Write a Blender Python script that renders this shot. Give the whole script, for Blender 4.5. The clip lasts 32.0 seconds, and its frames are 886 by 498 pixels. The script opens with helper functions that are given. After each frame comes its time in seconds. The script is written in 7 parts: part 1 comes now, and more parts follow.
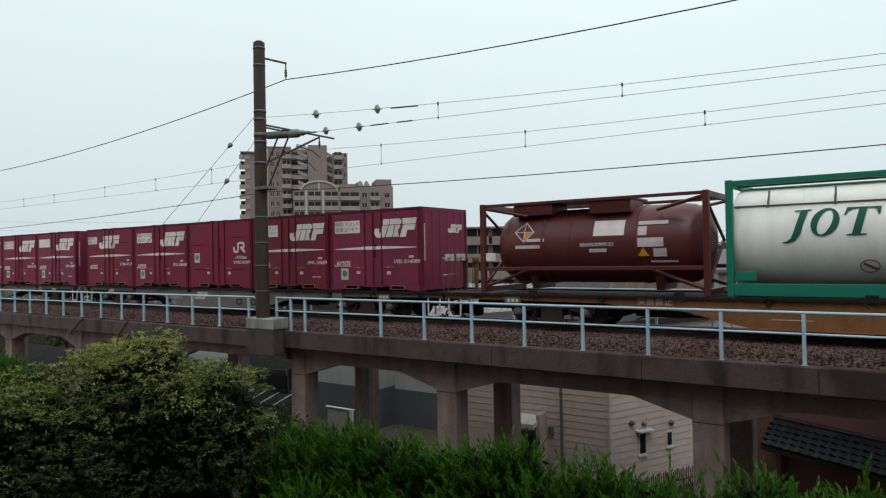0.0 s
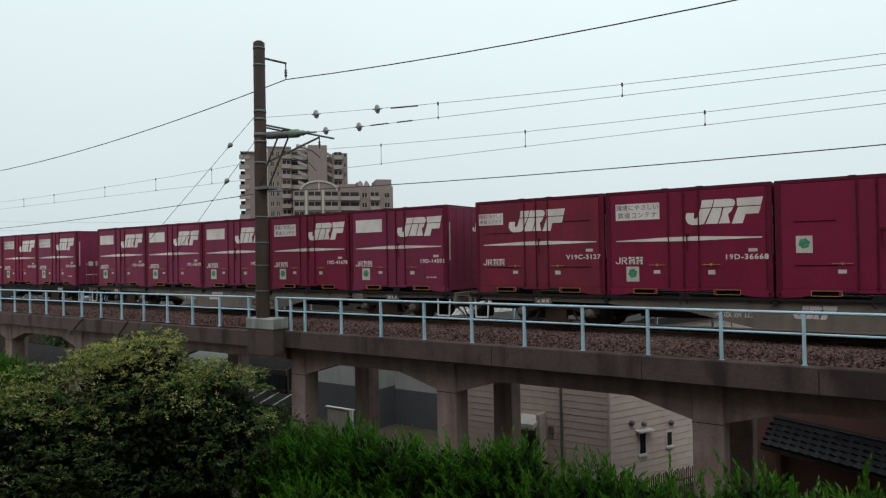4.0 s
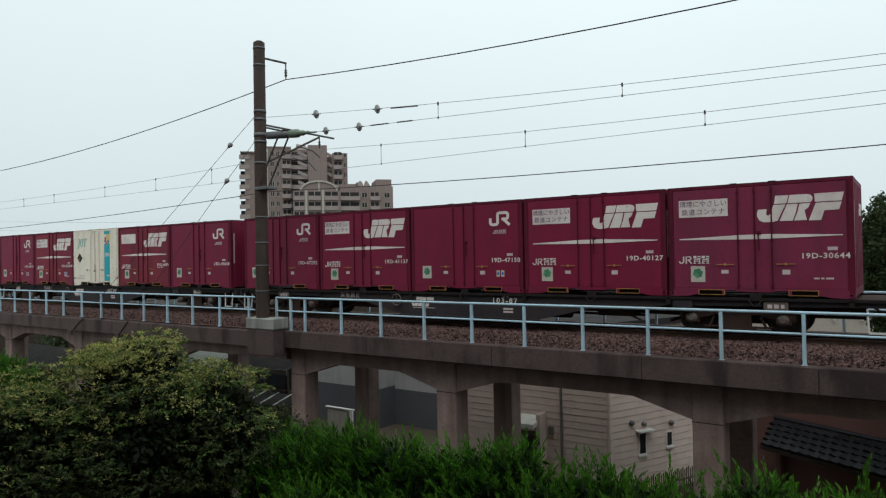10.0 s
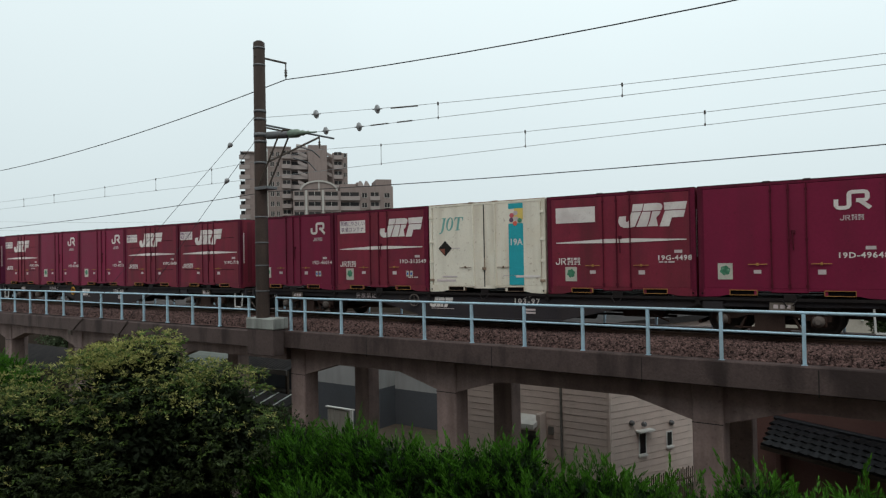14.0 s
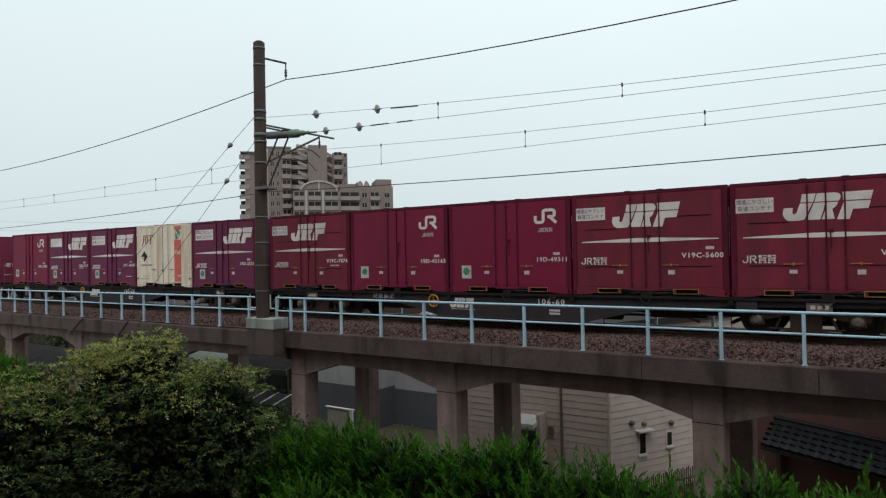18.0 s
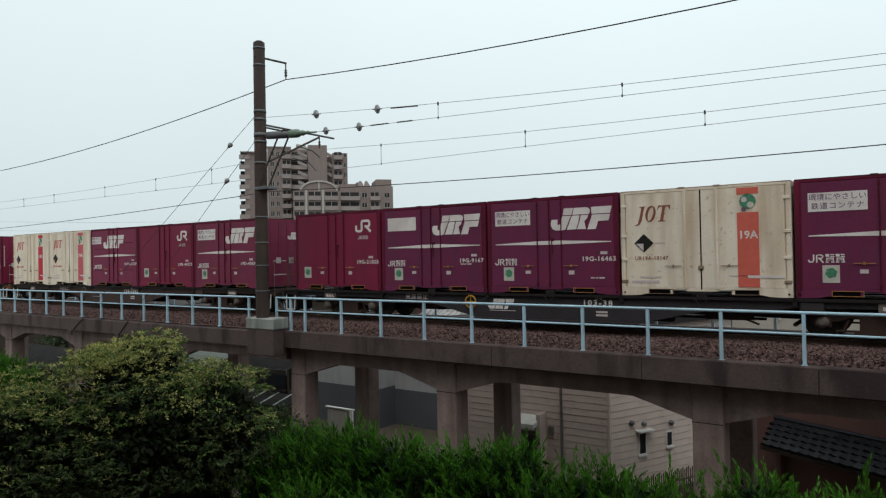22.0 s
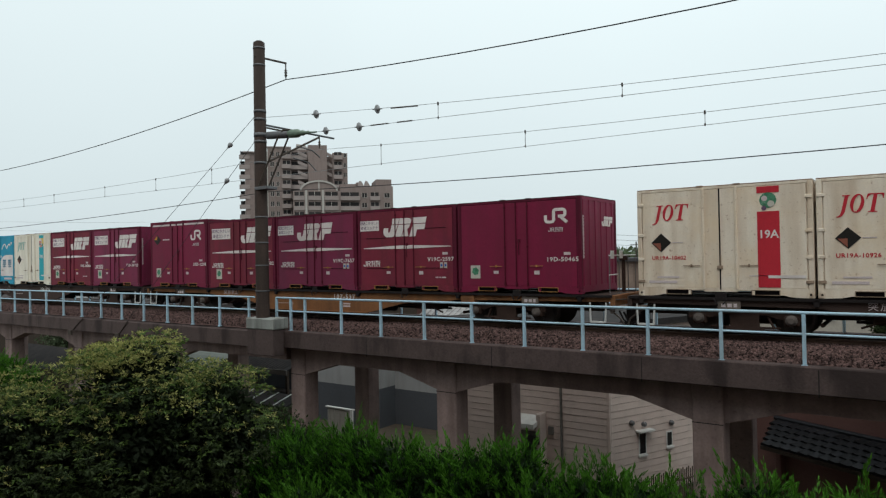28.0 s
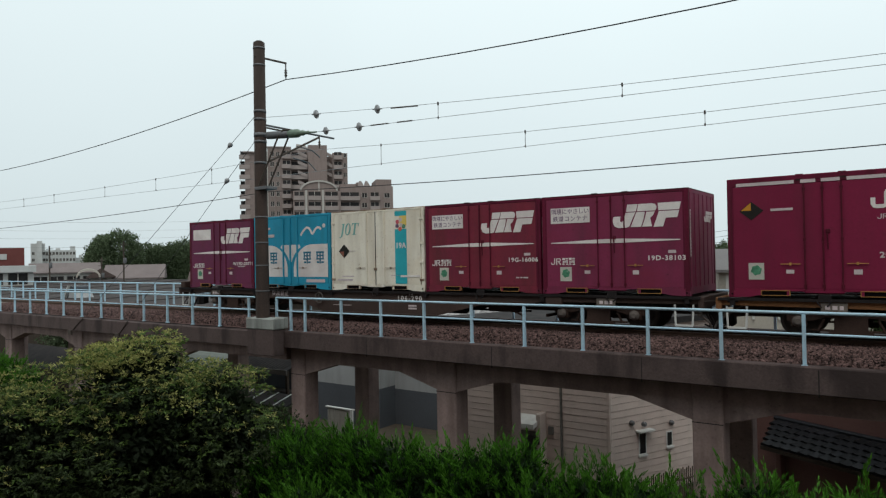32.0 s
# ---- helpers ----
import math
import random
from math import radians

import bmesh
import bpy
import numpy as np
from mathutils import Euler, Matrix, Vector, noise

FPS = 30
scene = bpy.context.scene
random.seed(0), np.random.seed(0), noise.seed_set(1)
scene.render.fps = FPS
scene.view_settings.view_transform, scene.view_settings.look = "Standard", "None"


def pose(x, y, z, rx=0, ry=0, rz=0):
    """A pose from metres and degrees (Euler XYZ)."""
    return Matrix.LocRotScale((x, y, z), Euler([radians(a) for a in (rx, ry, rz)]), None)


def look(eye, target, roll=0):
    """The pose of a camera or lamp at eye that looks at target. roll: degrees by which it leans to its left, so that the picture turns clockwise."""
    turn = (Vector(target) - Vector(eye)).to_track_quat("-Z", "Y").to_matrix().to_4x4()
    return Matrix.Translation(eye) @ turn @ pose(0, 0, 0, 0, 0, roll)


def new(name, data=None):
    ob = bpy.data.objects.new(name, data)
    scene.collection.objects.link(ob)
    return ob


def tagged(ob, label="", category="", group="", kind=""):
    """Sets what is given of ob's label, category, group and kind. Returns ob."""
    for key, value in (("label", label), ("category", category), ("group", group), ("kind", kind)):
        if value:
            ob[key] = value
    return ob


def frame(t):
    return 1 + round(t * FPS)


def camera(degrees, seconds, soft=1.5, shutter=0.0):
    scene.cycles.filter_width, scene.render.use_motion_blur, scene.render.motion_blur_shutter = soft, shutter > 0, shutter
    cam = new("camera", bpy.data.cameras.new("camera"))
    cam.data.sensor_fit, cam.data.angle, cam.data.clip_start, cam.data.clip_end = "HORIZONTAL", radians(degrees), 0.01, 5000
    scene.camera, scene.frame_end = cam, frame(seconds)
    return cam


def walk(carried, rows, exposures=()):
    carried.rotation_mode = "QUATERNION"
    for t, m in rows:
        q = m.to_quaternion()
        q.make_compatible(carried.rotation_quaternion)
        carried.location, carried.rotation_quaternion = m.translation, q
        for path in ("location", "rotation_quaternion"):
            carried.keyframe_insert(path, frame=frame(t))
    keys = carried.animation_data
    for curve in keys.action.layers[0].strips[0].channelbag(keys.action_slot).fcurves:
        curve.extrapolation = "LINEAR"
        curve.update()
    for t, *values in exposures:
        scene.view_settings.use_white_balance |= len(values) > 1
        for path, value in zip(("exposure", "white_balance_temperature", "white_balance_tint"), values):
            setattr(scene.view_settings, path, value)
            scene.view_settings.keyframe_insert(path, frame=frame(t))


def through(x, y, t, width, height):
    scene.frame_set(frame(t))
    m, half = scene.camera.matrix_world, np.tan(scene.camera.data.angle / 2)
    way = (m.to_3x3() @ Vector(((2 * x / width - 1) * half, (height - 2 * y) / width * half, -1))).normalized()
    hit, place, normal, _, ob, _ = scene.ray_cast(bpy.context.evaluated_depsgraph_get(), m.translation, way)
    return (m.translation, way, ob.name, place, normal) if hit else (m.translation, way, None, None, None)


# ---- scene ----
cam = camera(66.13, 32.0, soft=1.25)
EYE_Z = 8.5
YAW, TILT, ROLL = radians(-34.852), radians(0.658), -1.03
AIM = (math.sin(YAW) * math.cos(TILT), math.cos(YAW) * math.cos(TILT), math.sin(TILT))
STAND = look((0, 0, EYE_Z), (AIM[0], AIM[1], EYE_Z + AIM[2]), ROLL)
walk(cam, [(0.0, STAND), (32.0, STAND)])


def travel(t):
    """Metres that the train has rolled along the track since the start."""
    u = t / 32.0
    return 32.0 * (5.17459 * u + 0.12921 * u**2 / 2 - 3.85706 * u**3 / 3 + 8.99782 * u**4 / 4 - 4.85276 * u**5 / 5)


# ---- world and light: bright overcast sky ----
world = bpy.data.worlds.new("overcast_sky")
scene.world = world
world.use_nodes = True
wn, wl = world.node_tree.nodes, world.node_tree.links
wn.clear()
sky = wn.new("ShaderNodeTexSky")
sky.sky_type, sky.sun_disc = "NISHITA", False
sky.sun_elevation, sky.sun_rotation = radians(61), radians(151)
sky.air_density, sky.dust_density, sky.ozone_density = 1.0, 6.0, 1.0
coord = wn.new("ShaderNodeTexCoord")
split = wn.new("ShaderNodeSeparateXYZ")
ramp = wn.new("ShaderNodeValToRGB")
ramp.color_ramp.elements[0].position, ramp.color_ramp.elements[0].color = 0.0, (0.575, 0.662, 0.685, 1)
ramp.color_ramp.elements[1].position, ramp.color_ramp.elements[1].color = 0.55, (0.84, 0.955, 0.97, 1)
soft = wn.new("ShaderNodeTexNoise")
soft.inputs["Scale"].default_value, soft.inputs["Detail"].default_value = 1.6, 3.0
cloud = wn.new("ShaderNodeMapRange")
cloud.inputs["To Min"].default_value, cloud.inputs["To Max"].default_value = 0.93, 1.06
tone = wn.new("ShaderNodeMix")
tone.data_type, tone.blend_type = "RGBA", "MULTIPLY"
tone.inputs["Factor"].default_value = 1.0
sky_bg, veil = wn.new("ShaderNodeBackground"), wn.new("ShaderNodeBackground")
sky_bg.inputs["Strength"].default_value, veil.inputs["Strength"].default_value = 0.05, 0.935
both, out = wn.new("ShaderNodeMixShader"), wn.new("ShaderNodeOutputWorld")
both.inputs["Fac"].default_value = 0.9
wl.new(coord.outputs["Generated"], split.inputs[0])
wl.new(split.outputs["Z"], ramp.inputs[0])
wl.new(coord.outputs["Generated"], soft.inputs["Vector"])
wl.new(soft.outputs["Fac"], cloud.inputs["Value"])
wl.new(ramp.outputs["Color"], tone.inputs["A"])
side = wn.new("ShaderNodeMapRange")
side.inputs["From Min"].default_value, side.inputs["From Max"].default_value = -1.0, -0.35
side.inputs["To Min"].default_value, side.inputs["To Max"].default_value = 0.93, 1.0
grade = wn.new("ShaderNodeMath")
grade.operation = "MULTIPLY"
wl.new(split.outputs["X"], side.inputs["Value"])
wl.new(cloud.outputs["Result"], grade.inputs[0])
wl.new(side.outputs["Result"], grade.inputs[1])
wl.new(grade.outputs[0], tone.inputs["B"])
wl.new(tone.outputs["Result"], veil.inputs["Color"])
wl.new(sky.outputs["Color"], sky_bg.inputs["Color"])
wl.new(sky_bg.outputs[0], both.inputs[1])
wl.new(veil.outputs[0], both.inputs[2])
wl.new(both.outputs[0], out.inputs["Surface"])
sun = new("sun", bpy.data.lights.new("sun", "SUN"))
sun.data.energy, sun.data.angle, sun.data.color = 0.6, radians(25), (1.0, 0.97, 0.92)
sun.matrix_basis = look((11, -20, 42), (0, 0, 0))
scene.view_settings.exposure = 0.42


# ---- materials ----
def paint(name, base, rough=0.6, metal=0.0, fine=40.0, coarse=3.0, vary=0.25, stain=None, stain_amount=0.5, bump=0.2, streak=False, per_object=0.0, per_island=0.0, spec=0.16, specks=None, blotch=None):
    """A surface with variation at two scales, optional stains or rain streaks, and fine relief."""
    m = bpy.data.materials.new(name)
    m.use_nodes = True
    n, l = m.node_tree.nodes, m.node_tree.links
    b = n["Principled BSDF"]
    b.inputs["Metallic"].default_value, b.inputs["Specular IOR Level"].default_value = metal, spec
    tc = n.new("ShaderNodeTexCoord")
    small, large = n.new("ShaderNodeTexNoise"), n.new("ShaderNodeTexNoise")
    small.inputs["Scale"].default_value, small.inputs["Detail"].default_value = fine, 6.0
    large.inputs["Scale"].default_value, large.inputs["Detail"].default_value = coarse, 5.0
    info = n.new("ShaderNodeObjectInfo")
    shift = n.new("ShaderNodeVectorMath")
    shift.operation = "MULTIPLY_ADD"
    shift.inputs[1].default_value = (1, 1, 1)
    scatter = n.new("ShaderNodeVectorMath")
    scatter.operation = "SCALE"
    scatter.inputs[0].default_value = (37.0, 11.0, 23.0)
    l.new(info.outputs["Random"], scatter.inputs["Scale"])
    l.new(tc.outputs["Object"], shift.inputs[0])
    l.new(scatter.outputs[0], shift.inputs[2])
    l.new(shift.outputs[0], small.inputs["Vector"])
    l.new(shift.outputs[0], large.inputs["Vector"])
    add = n.new("ShaderNodeMath")
    add.operation = "ADD"
    l.new(small.outputs["Fac"], add.inputs[0])
    l.new(large.outputs["Fac"], add.inputs[1])
    rng = n.new("ShaderNodeMapRange")
    rng.inputs["From Min"].default_value, rng.inputs["From Max"].default_value = 0.6, 1.4
    rng.inputs["To Min"].default_value, rng.inputs["To Max"].default_value = 1 - vary, 1 + vary
    l.new(add.outputs[0], rng.inputs["Value"])
    value = rng.outputs["Result"]
    for amount, source in ((per_object, info.outputs["Random"]), (per_island, None)):
        if amount:
            if source is None:
                source = n.new("ShaderNodeNewGeometry").outputs["Random Per Island"]
            r2, mul = n.new("ShaderNodeMapRange"), n.new("ShaderNodeMath")
            r2.inputs["To Min"].default_value, r2.inputs["To Max"].default_value = 1 - amount, 1 + amount
            mul.operation = "MULTIPLY"
            l.new(source, r2.inputs["Value"])
            l.new(value, mul.inputs[0])
            l.new(r2.outputs["Result"], mul.inputs[1])
            value = mul.outputs[0]
    mix = n.new("ShaderNodeMix")
    mix.data_type, mix.blend_type = "RGBA", "MULTIPLY"
    mix.inputs["Factor"].default_value = 1.0
    mix.inputs["A"].default_value = (*base, 1)
    l.new(value, mix.inputs["B"])
    colour = mix.outputs["Result"]
    if stain:
        dirt, band = n.new("ShaderNodeTexNoise"), n.new("ShaderNodeMapRange")
        stretch = n.new("ShaderNodeMapping")
        stretch.inputs["Scale"].default_value = (2.7, 2.7, 0.34) if streak is True else (streak, streak, 0.5) if streak else (1.3, 1.3, 1.3)
        dirt.inputs["Scale"].default_value, dirt.inputs["Detail"].default_value = 1.0, 6.0
        band.inputs["From Min"].default_value, band.inputs["From Max"].default_value = (0.42, 0.72) if streak is True else (0.48, 0.64)
        band.inputs["To Max"].default_value = stain_amount
        l.new(shift.outputs[0], stretch.inputs["Vector"])
        l.new(stretch.outputs[0], dirt.inputs["Vector"])
        l.new(dirt.outputs["Fac"], band.inputs["Value"])
        over = n.new("ShaderNodeMix")
        over.data_type = "RGBA"
        over.inputs["B"].default_value = (*stain, 1)
        l.new(band.outputs["Result"], over.inputs["Factor"])
        l.new(colour, over.inputs["A"])
        colour = over.outputs["Result"]
    for tint, size, lo, hi, amount in ((specks, 11.0, 0.60, 0.72, 0.75), (blotch, 0.9, 0.50, 0.70, 0.70)):
        if tint:
            spot, cut = n.new("ShaderNodeTexNoise"), n.new("ShaderNodeMapRange")
            spot.inputs["Scale"].default_value, spot.inputs["Detail"].default_value, spot.inputs["Roughness"].default_value = size, 8.0, 0.65
            cut.inputs["From Min"].default_value, cut.inputs["From Max"].default_value, cut.inputs["To Max"].default_value = lo, hi, amount
            l.new(shift.outputs[0], spot.inputs["Vector"])
            l.new(spot.outputs["Fac"], cut.inputs["Value"])
            worn = n.new("ShaderNodeMix")
            worn.data_type = "RGBA"
            worn.inputs["B"].default_value = (*tint, 1)
            l.new(cut.outputs["Result"], worn.inputs["Factor"])
            l.new(colour, worn.inputs["A"])
            colour = worn.outputs["Result"]
    l.new(colour, b.inputs["Base Color"])
    rr = n.new("ShaderNodeMapRange")
    rr.inputs["To Min"].default_value, rr.inputs["To Max"].default_value = max(rough - 0.12, 0.05), min(rough + 0.12, 1.0)
    l.new(large.outputs["Fac"], rr.inputs["Value"])
    l.new(rr.outputs["Result"], b.inputs["Roughness"])
    if bump:
        bp = n.new("ShaderNodeBump")
        bp.inputs["Strength"].default_value, bp.inputs["Distance"].default_value = bump, 0.02
        l.new(small.outputs["Fac"], bp.inputs["Height"])
        l.new(bp.outputs["Normal"], b.inputs["Normal"])
    return m


# ---- mesh building ----
class Shape:
    """Vertices and faces of one mesh, gathered from simple solids."""

    def __init__(self):
        self.v, self.f, self.smooth = [], [], []

    def add(self, verts, faces, smooth=False):
        k = len(self.v)
        self.v.extend(verts)
        self.f.extend([tuple(i + k for i in f) for f in faces])
        self.smooth.extend([smooth] * len(faces))
        return self

    def box(self, x0, x1, y0, y1, z0, z1):
        v = [(x, y, z) for z in (z0, z1) for y in (y0, y1) for x in (x0, x1)]
        return self.add(v, [(0, 2, 3, 1), (4, 5, 7, 6), (0, 1, 5, 4), (2, 6, 7, 3), (0, 4, 6, 2), (1, 3, 7, 5)])

    def cbox(self, x0, x1, y0, y1, z0, z1, c=0.01):
        """A box with chamfered edges."""
        b = bmesh.new()
        bmesh.ops.create_cube(b, size=1.0)
        for q in b.verts:
            q.co = Vector(((x0 + x1) / 2 + q.co.x * (x1 - x0), (y0 + y1) / 2 + q.co.y * (y1 - y0), (z0 + z1) / 2 + q.co.z * (z1 - z0)))
        bmesh.ops.bevel(b, geom=b.edges[:], offset=c, segments=1, affect="EDGES")
        b.verts.index_update()
        self.add([tuple(q.co) for q in b.verts], [tuple(q.index for q in f.verts) for f in b.faces])
        b.free()
        return self

    def rod(self, p, q, r, r2=None, n=8, caps=True):
        p, q = Vector(p), Vector(q)
        r2 = r if r2 is None else r2
        d = (q - p).normalized()
        a = d.cross(Vector((0, 0, 1)) if abs(d.z) < 0.9 else Vector((1, 0, 0))).normalized()
        b = d.cross(a)
        ring = [(math.cos(2 * math.pi * i / n), math.sin(2 * math.pi * i / n)) for i in range(n)]
        v = [tuple(p + r * (c * a + s * b)) for c, s in ring] + [tuple(q + r2 * (c * a + s * b)) for c, s in ring]
        self.add(v, [(i, (i + 1) % n, n + (i + 1) % n, n + i) for i in range(n)], True)
        if caps:
            self.add(v, [tuple(range(n - 1, -1, -1)), tuple(range(n, 2 * n))])
        return self

    def line(self, pts, r, n=6):
        for p, q in zip(pts, pts[1:]):
            self.rod(p, q, r, n=n)
        return self

    def lathe(self, rows, p, axis, n=16):
        """Turned solid: rows of (distance along the axis, radius)."""
        p, d = Vector(p), Vector(axis).normalized()
        a = d.cross(Vector((0, 0, 1)) if abs(d.z) < 0.9 else Vector((1, 0, 0))).normalized()
        b = d.cross(a)
        v = [tuple(p + h * d + r * (math.cos(2 * math.pi * i / n) * a + math.sin(2 * math.pi * i / n) * b)) for h, r in rows for i in range(n)]
        f = [(k * n + i, k * n + (i + 1) % n, (k + 1) * n + (i + 1) % n, (k + 1) * n + i) for k in range(len(rows) - 1) for i in range(n)]
        self.add(v, f, True)
        self.add(v, [tuple(range(n - 1, -1, -1)), tuple(range((len(rows) - 1) * n, len(rows) * n))])
        return self

    def slab(self, outline, place, depth):
        """A flat outline of (u, v) turned into a plate; place(u, v, w) gives its points, w from 0 to depth."""
        n = len(outline)
        v = [tuple(place(u, w, 0)) for u, w in outline] + [tuple(place(u, w, depth)) for u, w in outline]
        self.add(v, [tuple(range(n)), tuple(range(2 * n - 1, n - 1, -1))] + [(i, n + i, n + (i + 1) % n, (i + 1) % n) for i in range(n)])
        return self

    def mesh(self, name, fix=True):
        me = bpy.data.meshes.new(name)
        me.from_pydata(self.v, [], self.f)
        me.polygons.foreach_set("use_smooth", self.smooth)
        if fix:
            b = bmesh.new()
            b.from_mesh(me)
            bmesh.ops.recalc_face_normals(b, faces=b.faces)
            b.to_mesh(me)
            b.free()
        me.update()
        return me


def part(name, shape, material, parent, label=""):
    me = shape if isinstance(shape, bpy.types.Mesh) else shape.mesh(name)
    if not me.materials:
        me.materials.append(material)
    ob = new(name, me)
    ob.parent = parent
    return tagged(ob, label)


def thing(name, label, category, group="", kind="", at=(0, 0, 0), shape=None, material=None):
    if shape is None:
        ob = new(name)
        ob.empty_display_size = 0.2
    else:
        me = shape if isinstance(shape, bpy.types.Mesh) else shape.mesh(name)
        me.materials.append(material)
        ob = new(name, me)
    ob.matrix_basis = pose(*at)
    return tagged(ob, label, category, group, kind)


FONTS = {}


def lettering(text, size, spread=1.0, wide=1.0, bold=0.022):
    """Flat lettering as a mesh in the x-z plane, its middle at the origin, readable from -y."""
    key = (text, size, spread, wide, bold)
    if key not in FONTS:
        cu = bpy.data.curves.new("lettering", "FONT")
        cu.body, cu.size, cu.align_x, cu.align_y = text, size, "CENTER", "CENTER"
        cu.space_character, cu.resolution_u, cu.extrude, cu.offset = spread, 2, 0.001, size * bold
        ob = new("lettering", cu)
        bpy.context.view_layer.update()
        me = bpy.data.meshes.new_from_object(ob.evaluated_get(bpy.context.evaluated_depsgraph_get()))
        me.transform(Matrix.Rotation(radians(90), 4, "X") @ Matrix.Diagonal((wide, 1, 1, 1)))
        bpy.data.objects.remove(ob)
        FONTS[key] = me
    return FONTS[key]


# ---- places along the track ----
TRACK_Y, RAIL_Z, BED_Z = 17.215, 6.60, 7.495
PITCH, BOX_L, BOX_W, BOX_H = 3.77, 3.715, 2.45, 2.5

concrete = paint("weathered_concrete", (0.093, 0.067, 0.063), 0.9, fine=22, coarse=0.9, vary=0.32, stain=(0.030, 0.022, 0.021), stain_amount=0.8, streak=1.7, bump=0.35, specks=(0.036, 0.028, 0.026), blotch=(0.052, 0.037, 0.035))
column_concrete = paint("column_concrete", (0.262, 0.190, 0.174), 0.9, fine=18, coarse=0.8, vary=0.22, stain=(0.100, 0.068, 0.060), stain_amount=0.6, streak=True, bump=0.3, specks=(0.09, 0.063, 0.057), blotch=(0.135, 0.095, 0.085))
pale_concrete = paint("pale_concrete", (0.30, 0.31, 0.29), 0.85, fine=26, coarse=2.0, vary=0.2, stain=(0.06, 0.06, 0.055), stain_amount=0.7, streak=True, bump=0.3)
rail_paint = paint("pale_blue_rail_paint", (0.40, 0.57, 0.68), 0.5, fine=30, coarse=2.0, vary=0.12, stain=(0.30, 0.36, 0.38), stain_amount=0.4, bump=0.08, spec=0.4)
steel_rust = paint("rusty_rail_steel", (0.09, 0.055, 0.04), 0.7, 0.3, vary=0.3)
stone = paint("ballast_stone", (0.104, 0.064, 0.058), 0.95, fine=60, coarse=6, vary=0.3, per_island=0.95, bump=0.5)
earth = paint("ground_earth", (0.070, 0.055, 0.043), 0.95, fine=4, coarse=0.15, vary=0.35, stain=(0.05, 0.06, 0.025), stain_amount=0.7)
dark_joint = paint("dark_joint_filler", (0.03, 0.026, 0.024), 0.9)
sleeper_c = paint("sleeper_concrete", (0.25, 0.23, 0.21), 0.9)

ground = thing("ground", "bare earth and asphalt around the viaduct", "ground", kind="structure",
               shape=Shape().add([(-2500, -2500, 0), (2500, -2500, 0), (2500, 2500, 0), (-2500, 2500, 0)], [(0, 1, 2, 3)]), material=earth)

# ---- viaduct ----
FACE_Y, BACK_Y = 14.85, 19.60
VIA_X0, VIA_X1, JOINT = -205.0, 200.0, -17.05
viaduct = thing("viaduct", "grey weathered concrete railway viaduct on haunched frames", "viaduct", kind="structure")
for x0, x1 in ((VIA_X0, JOINT - 0.02), (JOINT + 0.02, VIA_X1)):
    part("deck_slab", Shape().box(x0, x1, FACE_Y + 0.3, BACK_Y - 0.3, 5.70, 5.95), concrete, viaduct)
    drop = 0.07 if x1 < -10 else 0.0
    part("edge_beam", Shape().cbox(x0, x1, FACE_Y, FACE_Y + 0.32, 5.70 - drop, 6.24 - drop, 0.02), concrete, viaduct, "stained concrete edge beam")
    part("edge_beam", Shape().cbox(x0, x1, BACK_Y - 0.32, BACK_Y, 5.70, 6.45, 0.02), concrete, viaduct)
COLUMNS = [-43.6 - 6.6 * i for i in range(24, 0, -1)] + [-43.6, -37.05, -30.3, -23.7, -16.5, -10.68, -3.8] + [2.8 + 6.6 * i for i in range(30)]
for x in (-1.6, -5.05, -8.9, -13.1, -22.0, -27.4, -33.0):
    part("joint", Shape().box(x - 0.012, x + 0.012, FACE_Y - 0.003, FACE_Y + 0.01, 5.66, 6.19), dark_joint, viaduct)
COL_Y = (15.35, 18.40)
col_shape = Shape().cbox(-0.325, 0.325, 0, 0.62, -0.3, 5.72, 0.03)
col_mesh = col_shape.mesh("column")
col_mesh.materials.append(column_concrete)
for cx in COLUMNS:
    for cy in COL_Y:
        ob = part("column", col_mesh, column_concrete, viaduct)
        ob.location = (cx, cy, 0)
    if -45 < cx < 4:
        part("joint", Shape().box(cx - 0.326, cx + 0.326, COL_Y[0] - 0.003, COL_Y[0] + 0.02, 4.78, 4.80), dark_joint, viaduct)
    part("cross_beam", Shape().box(cx - 0.28, cx + 0.28, COL_Y[0] + 0.62, COL_Y[1], 4.95, 5.70), column_concrete, viaduct)


def girder(x0, x1, y, left=True, right=True):
    """A haunched girder between two columns, thin in mid-span."""
    lo, mid, h = 4.82, 5.21, 1.35
    pts = [(x0, 5.72), (x0, lo if left else mid)]
    pts += [(x0 + h, mid)] if left else []
    pts += [(x1 - h, mid)] if right else []
    pts += [(x1, lo if right else mid), (x1, 5.72)]
    return Shape().slab(pts, lambda u, v, w: (u, y + w, v), 0.5)


for a, b in zip(COLUMNS, COLUMNS[1:]):
    for cy in COL_Y:
        if a < JOINT < b:
            part("girder", girder(a + 0.325, JOINT - 0.02, cy + 0.06, True, False), column_concrete, viaduct)
            continue
        part("girder", girder(a + 0.325, b - 0.325, cy + 0.06), column_concrete, viaduct)

# plain unseen wall added behind the viewpoint, to cut sky light on near faces
thing("wall_behind", "plain unseen wall added behind the viewpoint to block sky light", "wall", kind="structure", shape=Shape().box(-24, 26, -2.6, -2.2, 0, 19), material=column_concrete)

